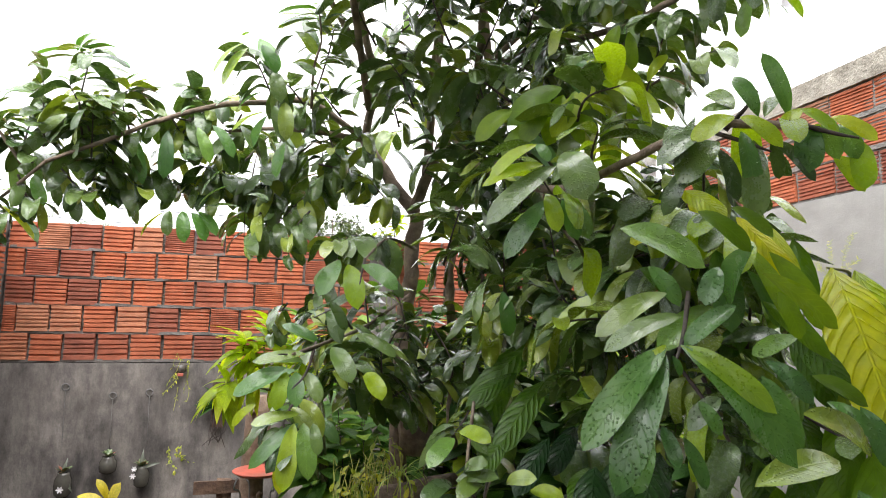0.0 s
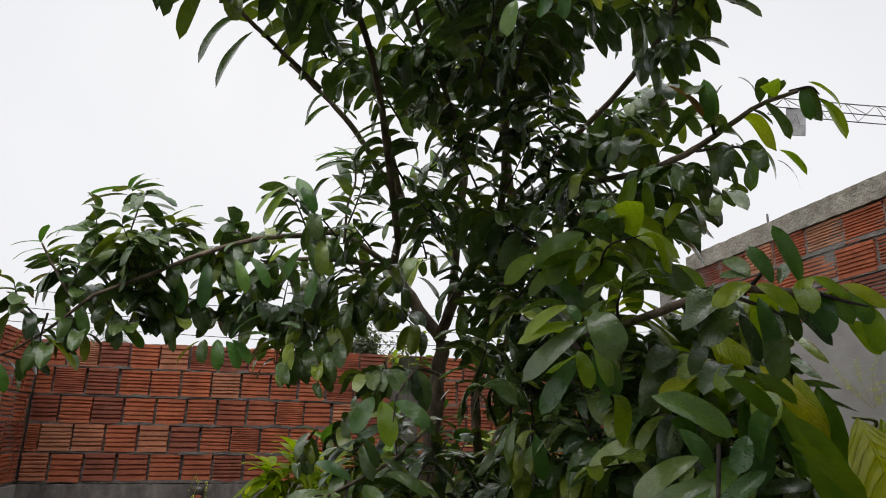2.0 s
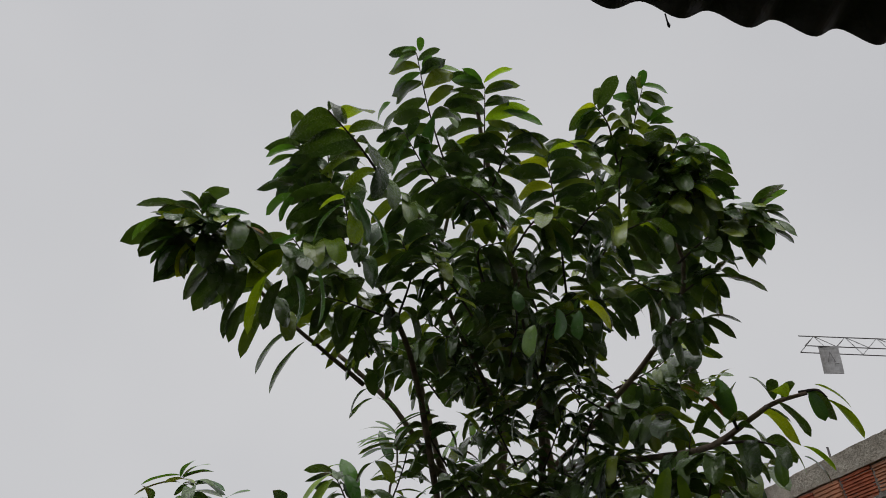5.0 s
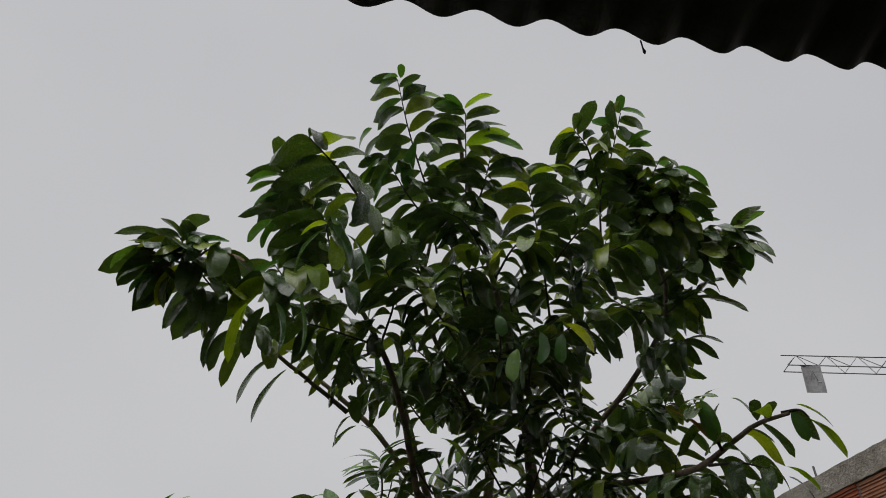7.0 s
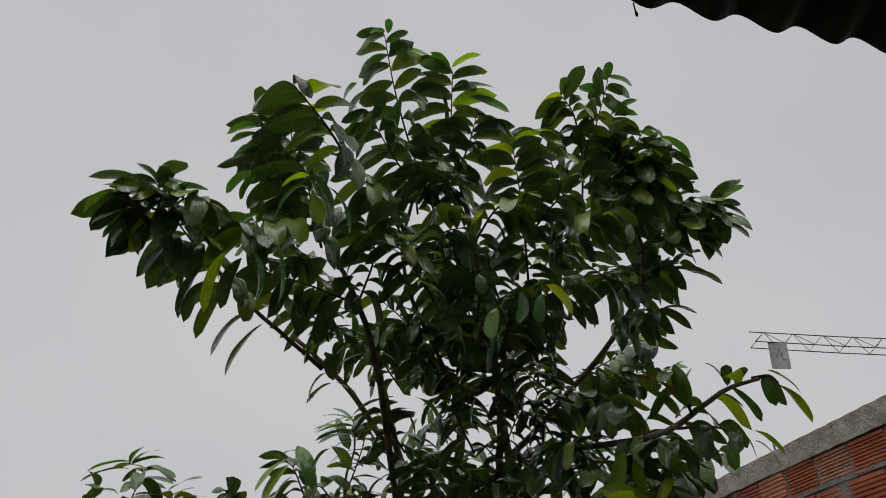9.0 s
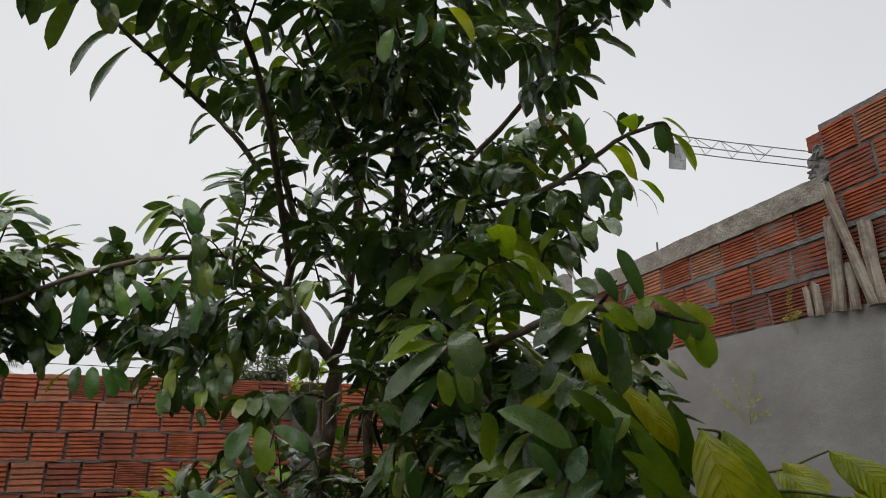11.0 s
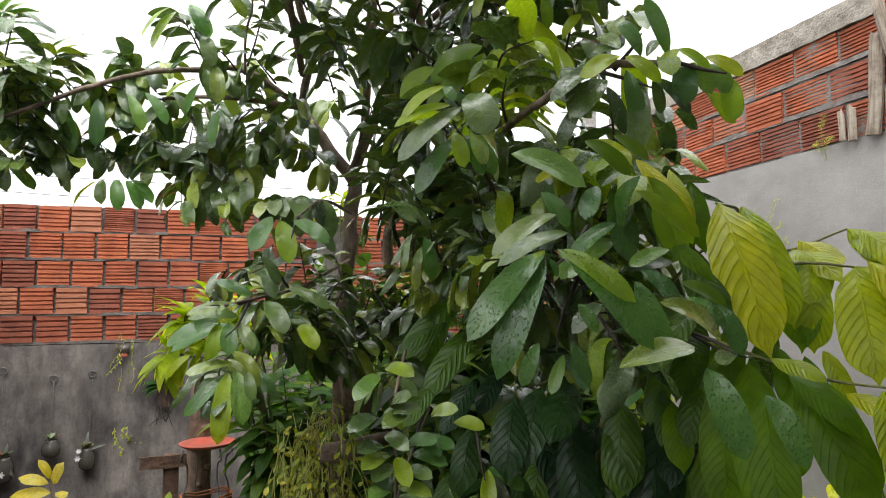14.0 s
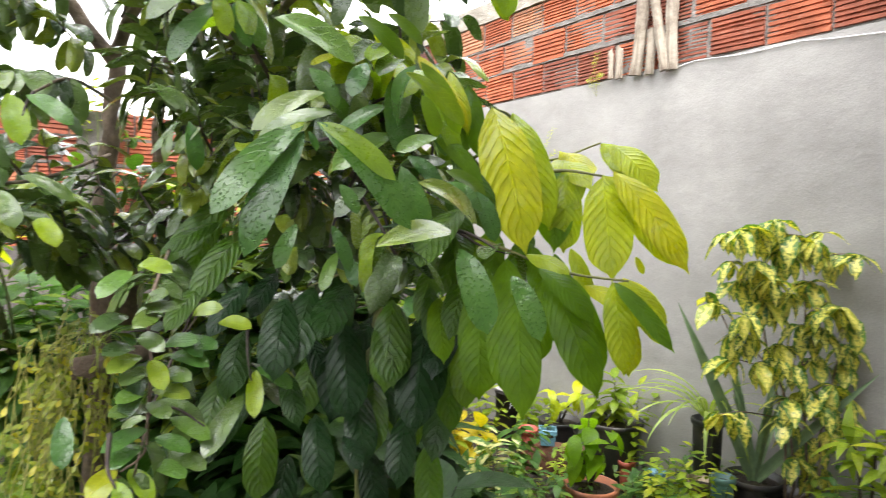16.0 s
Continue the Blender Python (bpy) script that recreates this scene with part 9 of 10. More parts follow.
whorl_shrub("croton", (croton_at[0], croton_at[1], 0.19), [
    [(2.41, 1.52, 0.33), (2.40, 1.54, 0.56), (2.37, 1.57, 0.77), (2.31, 1.63, 1.00), (2.29, 1.64, 1.26), (2.30, 1.63, 1.47)],
    [(2.43, 1.48, 0.34), (2.43, 1.49, 0.60), (2.42, 1.51, 0.88), (2.43, 1.51, 1.11), (2.42, 1.53, 1.40)],
    [(2.39, 1.55, 0.35), (2.39, 1.57, 0.63), (2.30, 1.63, 0.90), (2.17, 1.70, 0.99)],
    [(2.45, 1.44, 0.35), (2.45, 1.43, 0.61), (2.50, 1.40, 0.89), (2.52, 1.39, 1.12)],
], [
    ((2.19, 1.79, 1.48), 5), ((2.05, 1.63, 1.50), 6), ((2.33, 1.66, 1.49), 6), ((2.23, 1.57, 1.55), 5), ((2.28, 1.48, 1.48), 6),
    ((2.33, 1.44, 1.47), 5), ((2.28, 1.53, 1.41), 8), ((2.58, 1.45, 1.40), 6), ((2.49, 1.33, 1.40), 3), ((2.43, 1.49, 1.27), 8),
    ((2.18, 1.70, 1.27), 7), ((2.00, 1.75, 1.22), 3), ((2.27, 1.60, 1.15), 8), ((2.08, 1.60, 1.14), 5), ((2.40, 1.36, 1.17), 7),
    ((2.49, 1.33, 1.12), 4), ((2.16, 1.71, 1.01), 7), ((2.17, 1.63, 1.03), 4), ((2.40, 1.42, 1.07), 7), ((2.32, 1.56, 0.98), 7),
    ((2.28, 1.55, 0.93), 5), ((2.31, 1.49, 0.90), 6), ((2.50, 1.48, 0.92), 6), ((2.58, 1.39, 0.91), 5), ((2.38, 1.40, 0.76), 7),
    ((2.53, 1.39, 0.76), 5), ((2.56, 1.34, 0.66), 4), ((2.51, 1.48, 0.54), 5), ((2.49, 1.45, 0.42), 4), ((2.27, 1.50, 0.67), 4),
    ((2.48, 1.53, 0.56), 4), ((1.99, 1.67, 0.69), 5), ((2.05, 1.72, 0.91), 4),
    ((2.13, 1.60, 1.36), 5), ((2.18, 1.54, 1.29), 5), ((2.30, 1.52, 1.22), 5), ((2.33, 1.40, 1.16), 3), ((2.40, 1.52, 1.07), 4), ((2.14, 1.58, 0.91), 3), ((2.39, 1.37, 0.83), 5), ((2.35, 1.45, 0.79), 5),
    ((2.29, 1.50, 0.75), 5), ((2.56, 1.38, 0.99), 3), ((2.21, 1.61, 1.19), 5), ((2.06, 1.68, 1.36), 3), ((2.45, 1.45, 1.50), 3), ((2.11, 1.61, 1.52), 5), ((2.37, 1.35, 0.64), 3), ((2.37, 1.50, 0.47), 4),
], M_CROTON, "tall croton with cream-yellow and green drooping leaves", "shrub", 11)

aloe_at = on_ground((2.42, 1.71, 0.17))
pot("flower_pot", aloe_at, 0.13, 0.10, 0.31, BLACK, "black plastic pot with a tall aloe")
aloe = rosette("aloe", (aloe_at[0], aloe_at[1], 0.28), 5, M_ALOE, "tall grey-green aloe with thick pointed leaves", rise=(70, 88), size=(0.8, 1.15), seed=4)
for tip, size in (((2.06, 1.85, 1.06), 1.75), ((2.32, 1.77, 0.83), 1.35), ((2.46, 1.66, 0.73), 1.15), ((2.40, 1.21, 0.91), 1.45)):
    put_leaf(aloe, (aloe_at[0], aloe_at[1], 0.28), M_ALOE[1], (aloe_at[0], aloe_at[1], 0.28), Vector(tip) - Vector(aloe_at) - Vector((0, 0, 0.28)), (-1, -0.6, 0.8), size)
spider_at = on_ground((2.39, 1.94, 0))
pot("flower_pot", spider_at, 0.075, 0.06, 0.54, BLACK, "tall black plastic pot with a spider plant")
rosette("spider_plant", (spider_at[0], spider_at[1], 0.53), 22, M_STRIPE, "spider plant with pale striped arching leaves", rise=(35, 85), size=(0.8, 1.35), seed=5, turn=(70, 300))
pot("flower_pot", on_ground((2.17, 1.73, 0.30)), 0.05, 0.045, 0.36, TEAL, "teal plastic bottle pot standing on the soil", group="small pots")
pot("flower_pot", on_ground((2.19, 1.85, 0.23)), 0.065, 0.055, 0.30, TIN, "rusty tin used as a flower pot", group="small pots")
bush("green_plant", on_ground((2.21, 1.15, 0.40)), [[(2.18, 1.18, 0.58), (2.14, 1.21, 0.67)], [(2.17, 1.12, 0.60), (2.18, 1.12, 0.71)], [(2.15, 1.07, 0.59), (2.13, 1.03, 0.70)]], M_LANCE, 18, "light green leafy plant beside the croton", seed=12)
for k, (place, me, label) in enumerate((((2.41, 2.28, 0.00), M_OVAL, "low green leafy plant on the soil"), ((2.44, 2.09, 0.00), M_PALE, "low light green plant on the soil"), ((2.40, 1.33, 0.00), M_OVAL, "low green leafy plant on the soil"), ((2.55, 1.93, 0.00), M_OVAL, "low green leafy plant on the soil"), ((2.28, 1.48, 0.00), M_PALE, "low light green plant on the soil"))):
    x, y = place[0], place[1]
    bush("ground_plant", (x, y, 0.0), [[(x - 0.08, y, 0.10), (x - 0.14, y, 0.17)], [(x + 0.08, y - 0.03, 0.12), (x + 0.15, y - 0.05, 0.18)], [(x, y + 0.05, 0.14), (x + 0.02, y + 0.06, 0.24)]], me, 11, label, "plant", "ground plants", seed=60 + k, size=(0.5, 0.85), thick=0.004)

for k, (tip, me, n) in enumerate((((2.08, 1.99, 0.36), M_PALE, 16), ((2.30, 1.95, 0.37), M_OVAL, 16), ((1.88, 1.95, 0.36), M_OVAL, 14), ((2.01, 1.73, 0.36), M_PALE, 14), ((2.45, 1.41, 0.38), M_PALE, 14), ((1.97, 2.51, 0.27), M_PALE, 14), ((1.49, 2.37, 0.27), M_OVAL, 14), ((1.82, 1.94, 0.35), M_OVAL, 13), ((1.91, 1.87, 0.39), M_PALE, 13), ((1.97, 1.82, 0.31), M_OVAL, 13), ((1.88, 1.89, 0.27), M_PALE, 13), ((2.41, 1.31, 0.42), M_OVAL, 14), ((2.42, 1.21, 0.37), M_OVAL, 14), ((1.95, 1.84, 0.43), M_PALE, 12), ((2.03, 1.78, 0.46), M_PALE, 12), ((2.10, 1.72, 0.51), M_PALE, 10), ((1.43, 2.17, 0.36), M_OVAL, 12), ((1.53, 2.09, 0.41), M_OVAL, 12))):
    x, y, z = tip[0], tip[1], max(0.1, tip[2])
    bush("leafy_weed", (x, y, 0.0), [[(x - 0.05, y, z * 0.6), (x - 0.10, y, z)], [(x + 0.04, y - 0.03, z * 0.6), (x + 0.10, y - 0.04, z * 0.9)], [(x, y + 0.03, z * 0.6), (x + 0.02, y + 0.04, z * 1.1)]], me, n, "leafy green weed between the pots", "weed", "weeds between the pots", seed=160 + k, size=(0.4, 0.75), thick=0.003, wood=STEM)

big = on_ground((1.68, 2.10, 0.24))
pot("flower_pot", big, 0.125, 0.095, 0.31, TERRACOTTA, "large terracotta pot on the soil")
bush("young_cacao", (big[0], big[1], 0.29), [[(1.67, 2.11, 0.50), (1.68, 2.12, 0.63)], [(1.60, 2.10, 0.49), (1.57, 2.13, 0.60)], [(1.69, 2.04, 0.49), (1.73, 2.02, 0.59)]], leaf_set("broad_leaf", C_GREEN, 0.17, 0.075, 0.9, 0.2), 6, "young plant with broad hanging green leaves in a pot", seed=14, sag=1.0, side=0.8)

blue_at = (2.22, 2.88, 0.15)
shelf_z = 0.17
bm = bmesh.new()
rough_box(bm, (-0.2, -0.05, 0), (0.2, 0.05, shelf_z), 0.05, 0.012, 44)
shelf = thing("clay_ledge", bm, CLAY_OLD, "low ledge of old red clay bricks", "ledge")
shelf.matrix_basis = pose(blue_at[0] + 0.05, blue_at[1] - 0.05, 0, 0, 0, -60)
pot("flower_pot", (blue_at[0], blue_at[1], shelf_z), 0.068, 0.058, 0.10, BLUE, "square blue plastic pot on the ledge", group="small pots", sides=4)
bush("small_plant", (blue_at[0], blue_at[1], shelf_z + 0.09), [[(blue_at[0], blue_at[1], shelf_z + 0.15), (blue_at[0] + 0.02, blue_at[1], shelf_z + 0.26)]], M_PALE, 10, "thin-stemmed seedling in the blue pot", seed=15, size=(0.4, 0.7), thick=0.003)
red_at = (2.20, 3.02, 0.13)
pot("flower_pot", (red_at[0], red_at[1], 0.0), 0.06, 0.045, 0.24, RED, "small faded red pot by the ledge", group="small pots")
orange_at = on_ground((2.40, 2.43, 0.16))
pot("flower_pot", orange_at, 0.042, 0.036, 0.17, RED, "small red plastic pot by the wall", group="small pots")
pot("flower_pot", on_ground((2.42, 2.25, 0.20)), 0.042, 0.036, 0.17, BLUE, "small blue tin pot by the wall", group="small pots")
tub = on_ground((2.46, 2.58, 0.14))
pot("plant_tub", tub, 0.17, 0.14, 0.36, BLACK, "large black plastic tub with plants", "tub")
bush("bright_plant", (tub[0], tub[1], 0.33), [[(2.42, 2.62, 0.41), (2.37, 2.67, 0.51)], [(2.49, 2.56, 0.44), (2.52, 2.53, 0.55)], [(2.40, 2.52, 0.50), (2.38, 2.53, 0.64)]], M_PALE, 20, "bright green leafy plant in the black tub", seed=16, size=(0.8, 1.3), wood=STEM, start=0.1)
tub2 = on_ground((2.50, 3.04, 0.08))
pot("plant_tub", tub2, 0.13, 0.11, 0.24, BLACK, "black plastic tub with a yellow-leaved plant", "tub")
bush("yellow_plant", (tub2[0], tub2[1], 0.2), [[(2.43, 2.98, 0.36), (2.30, 2.96, 0.49)], [(2.50, 2.93, 0.40), (2.48, 2.82, 0.46)]], leaf_set("chartreuse_leaf", C_YOUNG, 0.20, 0.085, 0.9, 0.2), 9, "plant with large yellow-green leaves in a black tub", seed=17, size=(0.55, 0.85), sag=0.6)

bucket_at = on_ground((2.44, 3.44, 0.25))
bucket = group_thing("paint_bucket", bucket_at, "black paint bucket with white lettering, half hidden by leaves", "bucket")
lift = max(0.02, (2.44, 3.44, 0.28)[2] - 0.085)
bm = bmesh.new()
lathe(bm, [(0.085, 0.0), (0.095, 0.01), (0.11, lift + 0.14), (0.116, lift + 0.142), (0.116, lift + 0.16), (0.105, lift + 0.16), (0.10, lift + 0.1)], 28)
bucket_body = part("body", bm, BLACK, bucket, smooth=True)
bm = bmesh.new()
lathe(bm, [(0.117, lift + 0.162), (0.119, lift + 0.175), (0.112, lift + 0.18), (0.0005, lift + 0.18)], 28)
part("lid", bm, plain("grey_lid", (0.40, 0.39, 0.38), 0.5), bucket, "dirty white lid", smooth=True)
words = bpy.data.curves.new("lettering", "FONT")
words.body, words.size, words.extrude, words.align_x = "Pint", 0.05, 0.0008, "CENTER"
words.materials.append(WHITE)
letter = new("lettering", words)
letter.parent = bucket_body
letter.matrix_basis = pose(-0.055, -0.099, lift + 0.06, 88, 0, -29)

for k, (tip, me, n, label) in enumerate((((1.59, 2.92, 0.43), M_YELLOW, 10, "plant with drooping yellow leaves on the bed"), ((1.55, 2.58, 0.42), M_CREAM, 12, "cream and green variegated plant on the bed"), ((1.93, 2.80, 0.39), M_OVAL, 16, "leafy green plant before the bucket"), ((1.90, 3.07, 0.48), M_PALE, 16, "leafy light green plant before the bucket"), ((1.41, 2.94, 0.38), M_PALE, 14, "leafy yellowish plant on the bed"), ((1.09, 2.30, 0.43), M_DEEP, 10, "dark lance-leaved plant on the bed"))):
    x, y, z = tip[0], tip[1], max(0.15, tip[2])
    bush("bed_plant", (x, y, 0.0), [[(x - 0.03, y, z * 0.6), (x - 0.09, y, z * 0.95)], [(x + 0.03, y - 0.03, z * 0.6), (x + 0.10, y - 0.04, z * 0.9)], [(x, y + 0.02, z * 0.6), (x + 0.01, y + 0.03, z * 1.05)]], me, n, label, "plant", "bed plants", seed=260 + k, size=(0.7, 1.15), thick=0.004, start=0.15, wood=STEM)

# loose plants on the bed
for k, (place, me, n, label, size) in enumerate((
    ((1.51, 2.73, 0.30), M_CREAM, 14, "cream and green variegated plant on the bed", (0.7, 1.1)),
    ((1.60, 3.04, 0.40), M_YELLOW, 9, "yellow-leaved plant low on the bed", (0.7, 1.1)),
    ((1.34, 2.48, 0.21), M_CREAM, 9, "small cream variegated plant on the bed", (0.5, 0.8)),
    ((1.75, 2.67, 0.21), M_OVAL, 14, "low green plant on the bed", (0.6, 0.9)),
    ((1.37, 2.83, 0.29), M_PALE, 12, "low yellowish green plant on the bed", (0.5, 0.9)),
    ((1.27, 2.28, 0.32), M_DEEP, 12, "dark broad-leaved plant on the bed", (0.8, 1.2)),
    ((1.18, 2.72, 0.28), M_OVAL, 12, "low green plant on the bed", (0.5, 0.9)),
    ((2.47, 3.27, 0.34), M_PALE, 16, "light green plant at the foot of the wall", (0.8, 1.2)),
    ((2.46, 2.42, 0.62), M_PALE, 14, "light green plant at the foot of the wall", (0.6, 1.0)),
)):
    x, y, z = place[0], place[1], max(0.12, place[2])
    bush("bed_plant", (x, y, 0.0), [[(x, y, z * 0.6), (x + 0.02, y, z)], [(x + 0.03, y, z * 0.5), (x + 0.12, y - 0.04, z * 0.85)], [(x - 0.03, y, z * 0.5), (x - 0.11, y - 0.04, z * 0.85)]], me, n, label, "plant", "bed plants", seed=80 + k, size=size, thick=0.004, start=0.2, wood=STEM)

# broken roof tiles and bricks that edge the bed
tile_rng = random.Random(4)
for k, (place, turn) in enumerate((((1.24, 3.03, 0.00), 40), ((1.22, 2.88, 0.00), 65), ((1.30, 3.22, 0.00), 20), ((1.81, 2.69, 0.00), 70), ((2.34, 2.83, 0.00), -30))):
    bm = bmesh.new()
    rough_box(bm, (-0.12, -0.045, 0), (0.12, 0.045, 0.05), 0.04, 0.01, 40 + k)
    ob = thing("edging_brick", bm, CLAY_OLD, "broken red clay brick edging the bed", "brick", "edging bricks")
    ob.matrix_basis = pose(place[0], place[1], -0.005, tile_rng.uniform(-6, 6), tile_rng.uniform(-6, 6), turn)

# small weeds that cover the bed: too many to count
cover = JoinedLeaves()
g = random.Random(78)
for k in range(4200):
    x, y = g.uniform(0.3, 2.5), g.uniform(1.5, 4.9)
    if noise.noise(Vector((x * 2.2, y * 2.2, 5.0))) < -0.12:
        continue
    a = g.uniform(0, 6.28)
    h = 0.16 * g.random() ** 2 + 0.03
    cover.add(leaf_pose((x, y, h), (math.cos(a), math.sin(a), g.uniform(-0.4, 0.5)), (g.uniform(-0.4, 0.4), g.uniform(-0.4, 0.4), 1)), leaf_points(g.uniform(0.03, 0.085), 0.032, g.uniform(0, 1), 0.2, 3, "pointed"))
L_WEED = leaf_material("weed_leaf", (0.03, 0.07, 0.02), (0.09, 0.15, 0.03), (0.30, 0.30, 0.05), 5, 0.5, 0.3, island=True, shine=0.3)
tagged(new("ground_weeds", cover.mesh("ground_weeds", L_WEED)), "low tangle of small green weeds on the bed", "weeds", kind="stuff")

# fallen leaves on the soil: too many to count
litter = JoinedLeaves()
g = random.Random(77)
for k in range(1500):
    x, y = g.uniform(-2.3, 2.6), g.uniform(0.6, 5.0)
    if x < -0.5 and y > 2.5:
        continue
    a = g.uniform(0, 6.28)
    litter.add(leaf_pose((x, y, 0.03 + 0.012 * g.random()), (math.cos(a), math.sin(a), g.uniform(-0.1, 0.25)), (g.uniform(-0.4, 0.4), g.uniform(-0.4, 0.4), 1)), leaf_points(g.uniform(0.05, 0.12), 0.035, g.uniform(-0.5, 1), 0.2, 3))
L_LITTER = leaf_material("fallen_leaf", (0.045, 0.028, 0.015), (0.11, 0.065, 0.03), (0.24, 0.17, 0.05), 6, 0.7, 0.1, island=True)
tagged(new("leaf_litter", litter.mesh("leaf_litter", L_LITTER)), "brown fallen leaves scattered on damp soil", "leaves", kind="stuff")


# ---- boards, post and weeds on the grey wall ----
def leaning_board(foot, head, wide, seed):
    """A split pole: rounded face, flat back, wandering edges."""
    a, b = Vector(foot), Vector(head)
    g = random.Random(seed)
    bm = bmesh.new()
    count, rings = 14, []
    for k in range(count + 1):
        z = (b - a).length * k / count
        w = wide * (1 + 0.22 * noise.noise(Vector((seed, z * 4, 0))))
        x = 0.2 * wide * noise.noise(Vector((seed + 9, z * 3, 1)))
        deep = wide * 0.42
        rings.append([bm.verts.new((x - w / 2 * math.cos(math.pi * s / 7), -deep * math.sin(math.pi * s / 7) * (1 + 0.3 * noise.noise(Vector((seed, s * 1.3, z * 5)))) - 0.002, z + (0.03 * g.uniform(-1, 1) if k == count else 0))) for s in range(8)])
    for p, q in zip(rings, rings[1:]):
        for s in range(8):
            bm.faces.new((p[s], p[(s + 1) % 8], q[(s + 1) % 8], q[s]))
    bm.faces.new(rings[0][::-1])
    bm.faces.new(rings[-1])
    bmesh.ops.recalc_face_normals(bm, faces=bm.faces)
    ob = thing("old_board", bm, BOARD, "weathered pale split pole standing against the brick wall", "board", "boards on the wall")
    up = (b - a).normalized()
    x = up.cross(Vector((-1, 0, 0))).normalized()
    ob.matrix_basis = Matrix.Translation(a) @ Matrix((x, up.cross(x), up)).transposed().to_4x4()


leaning_board((2.62, 2.625, 2.42), (2.625, 2.565, 2.96), 0.085, 51)
leaning_board((2.60, 2.405, 2.41), (2.60, 2.545, 3.14), 0.062, 52)
leaning_board((2.62, 2.375, 2.41), (2.62, 2.385, 2.86), 0.075, 53)
leaning_board((2.62, 2.525, 2.41), (2.62, 2.520, 2.66), 0.060, 55)
leaning_board((2.62, 2.745, 2.42), (2.625, 2.752, 2.60), 0.050, 54)
leaning_board((2.62, 2.805, 2.43), (2.625, 2.812, 2.59), 0.040, 56)

def wall_weed(root, tips, label, seed):
    """A wisp of weed rooted in the plaster: thin stalks with feathered leaflets."""
    g = random.Random(seed)
    root = Vector(root)
    weed = group_thing("wall_weed", root, label, "weed", "weeds on the wall")
    leaves = JoinedLeaves()
    for tip in tips:
        reach = Vector(tip) - root
        line = curve_line([Vector((0.02, 0, 0)), reach * 0.5 + Vector((-0.02, 0, 0.03)), reach], 9)
        bm = bmesh.new()
        tube(bm, line, [0.0009] * len(line), 4)
        part("stalk", bm, STRAND, weed)
        ahead = reach.normalized()
        for k, p in enumerate(line[5:]):
            side = ahead.cross(Vector((-1, 0, 0))).normalized()
            for s in (-1, 1):
                for half in (0.0, 0.5):
                    if g.random() < 0.35:
                        continue
                    at = p + ahead * half * 0.012
                    leaves.add(leaf_pose(at, side * s + ahead * 0.5 + Vector((g.uniform(-0.3, 0.1), 0, g.uniform(-0.2, 0.2))), (-1, 0, 0.4)), leaf_points(g.uniform(0.012, 0.034), 0.0035, 0.4, 0.1, 3))
    lv = new("foliage", leaves.mesh("foliage", L_VINE))
    lv.parent, lv["kind"] = weed, "stuff"


wall_weed((2.655, 3.435, 1.835), ((2.651, 3.315, 2.174), (2.664, 3.687, 2.103), (2.650, 3.260, 1.903), (2.657, 3.494, 2.140), (2.661, 3.618, 2.006), (2.651, 3.290, 2.014)), "wispy feathery yellow-green weed growing on the grey wall", 9)
wall_weed((2.639, 2.948, 2.343), ((2.639, 2.937, 2.613), (2.641, 3.001, 2.466), (2.637, 2.887, 2.477)), "small dry yellow weed growing from the plaster edge", 10)

bm = bmesh.new()
rough_box(bm, (-0.05, -0.05, -0.1), (0.05, 0.05, 3.34), 0.12, 0.012, 61)
ob = thing("corner_post", bm, CONCRETE, "rough grey concrete post at the wall corner", "post")
ob.location = (2.58, 5.36, 0)
bm = bmesh.new()
tube(bm, [(0, 0, 3.24), (0.004, 0, 3.36)], [0.009, 0.008], 8)
ob = thing("rebar_stub", bm, STEEL, "rusty steel bar sticking out of the coping", "steel bar")
ob.location = (2.79, 4.25, 0)
bm = bmesh.new()
rough_box(bm, (-0.10, -0.035, -0.05), (0.10, 0.05, 2.20), 0.06, 0.02, 62)
ob = thing("wall_pilaster", bm, MORTAR_OLD, "rough mortar pilaster on the back wall", "pilaster", kind="structure")
ob.location = (0.10, 5.14, 0)
bush("wall_shrub", (0.14, 5.02, 0.0), [[(0.11, 5.05, 2.04), (0.07, 5.05, 2.40)], [(0.16, 5.05, 2.08), (0.19, 5.05, 2.35)], [(0.05, 5.05, 1.96), (-0.01, 5.05, 2.20)]], M_PALE, 16, "thin light green shrub before the grey wall post", seed=91, start=0.55, size=(0.55, 1.0), thick=0.007, wood=STEM)
bush("wall_shrub", (0.29, 5.00, 0.0), [[(0.21, 5.05, 1.88), (0.25, 5.05, 2.21)], [(0.27, 5.05, 1.84), (0.36, 5.05, 2.05)]], M_OVAL, 14, "thin green shrub growing at the brick wall", seed=92, start=0.6, size=(0.5, 0.9), thick=0.006, wood=STEM)

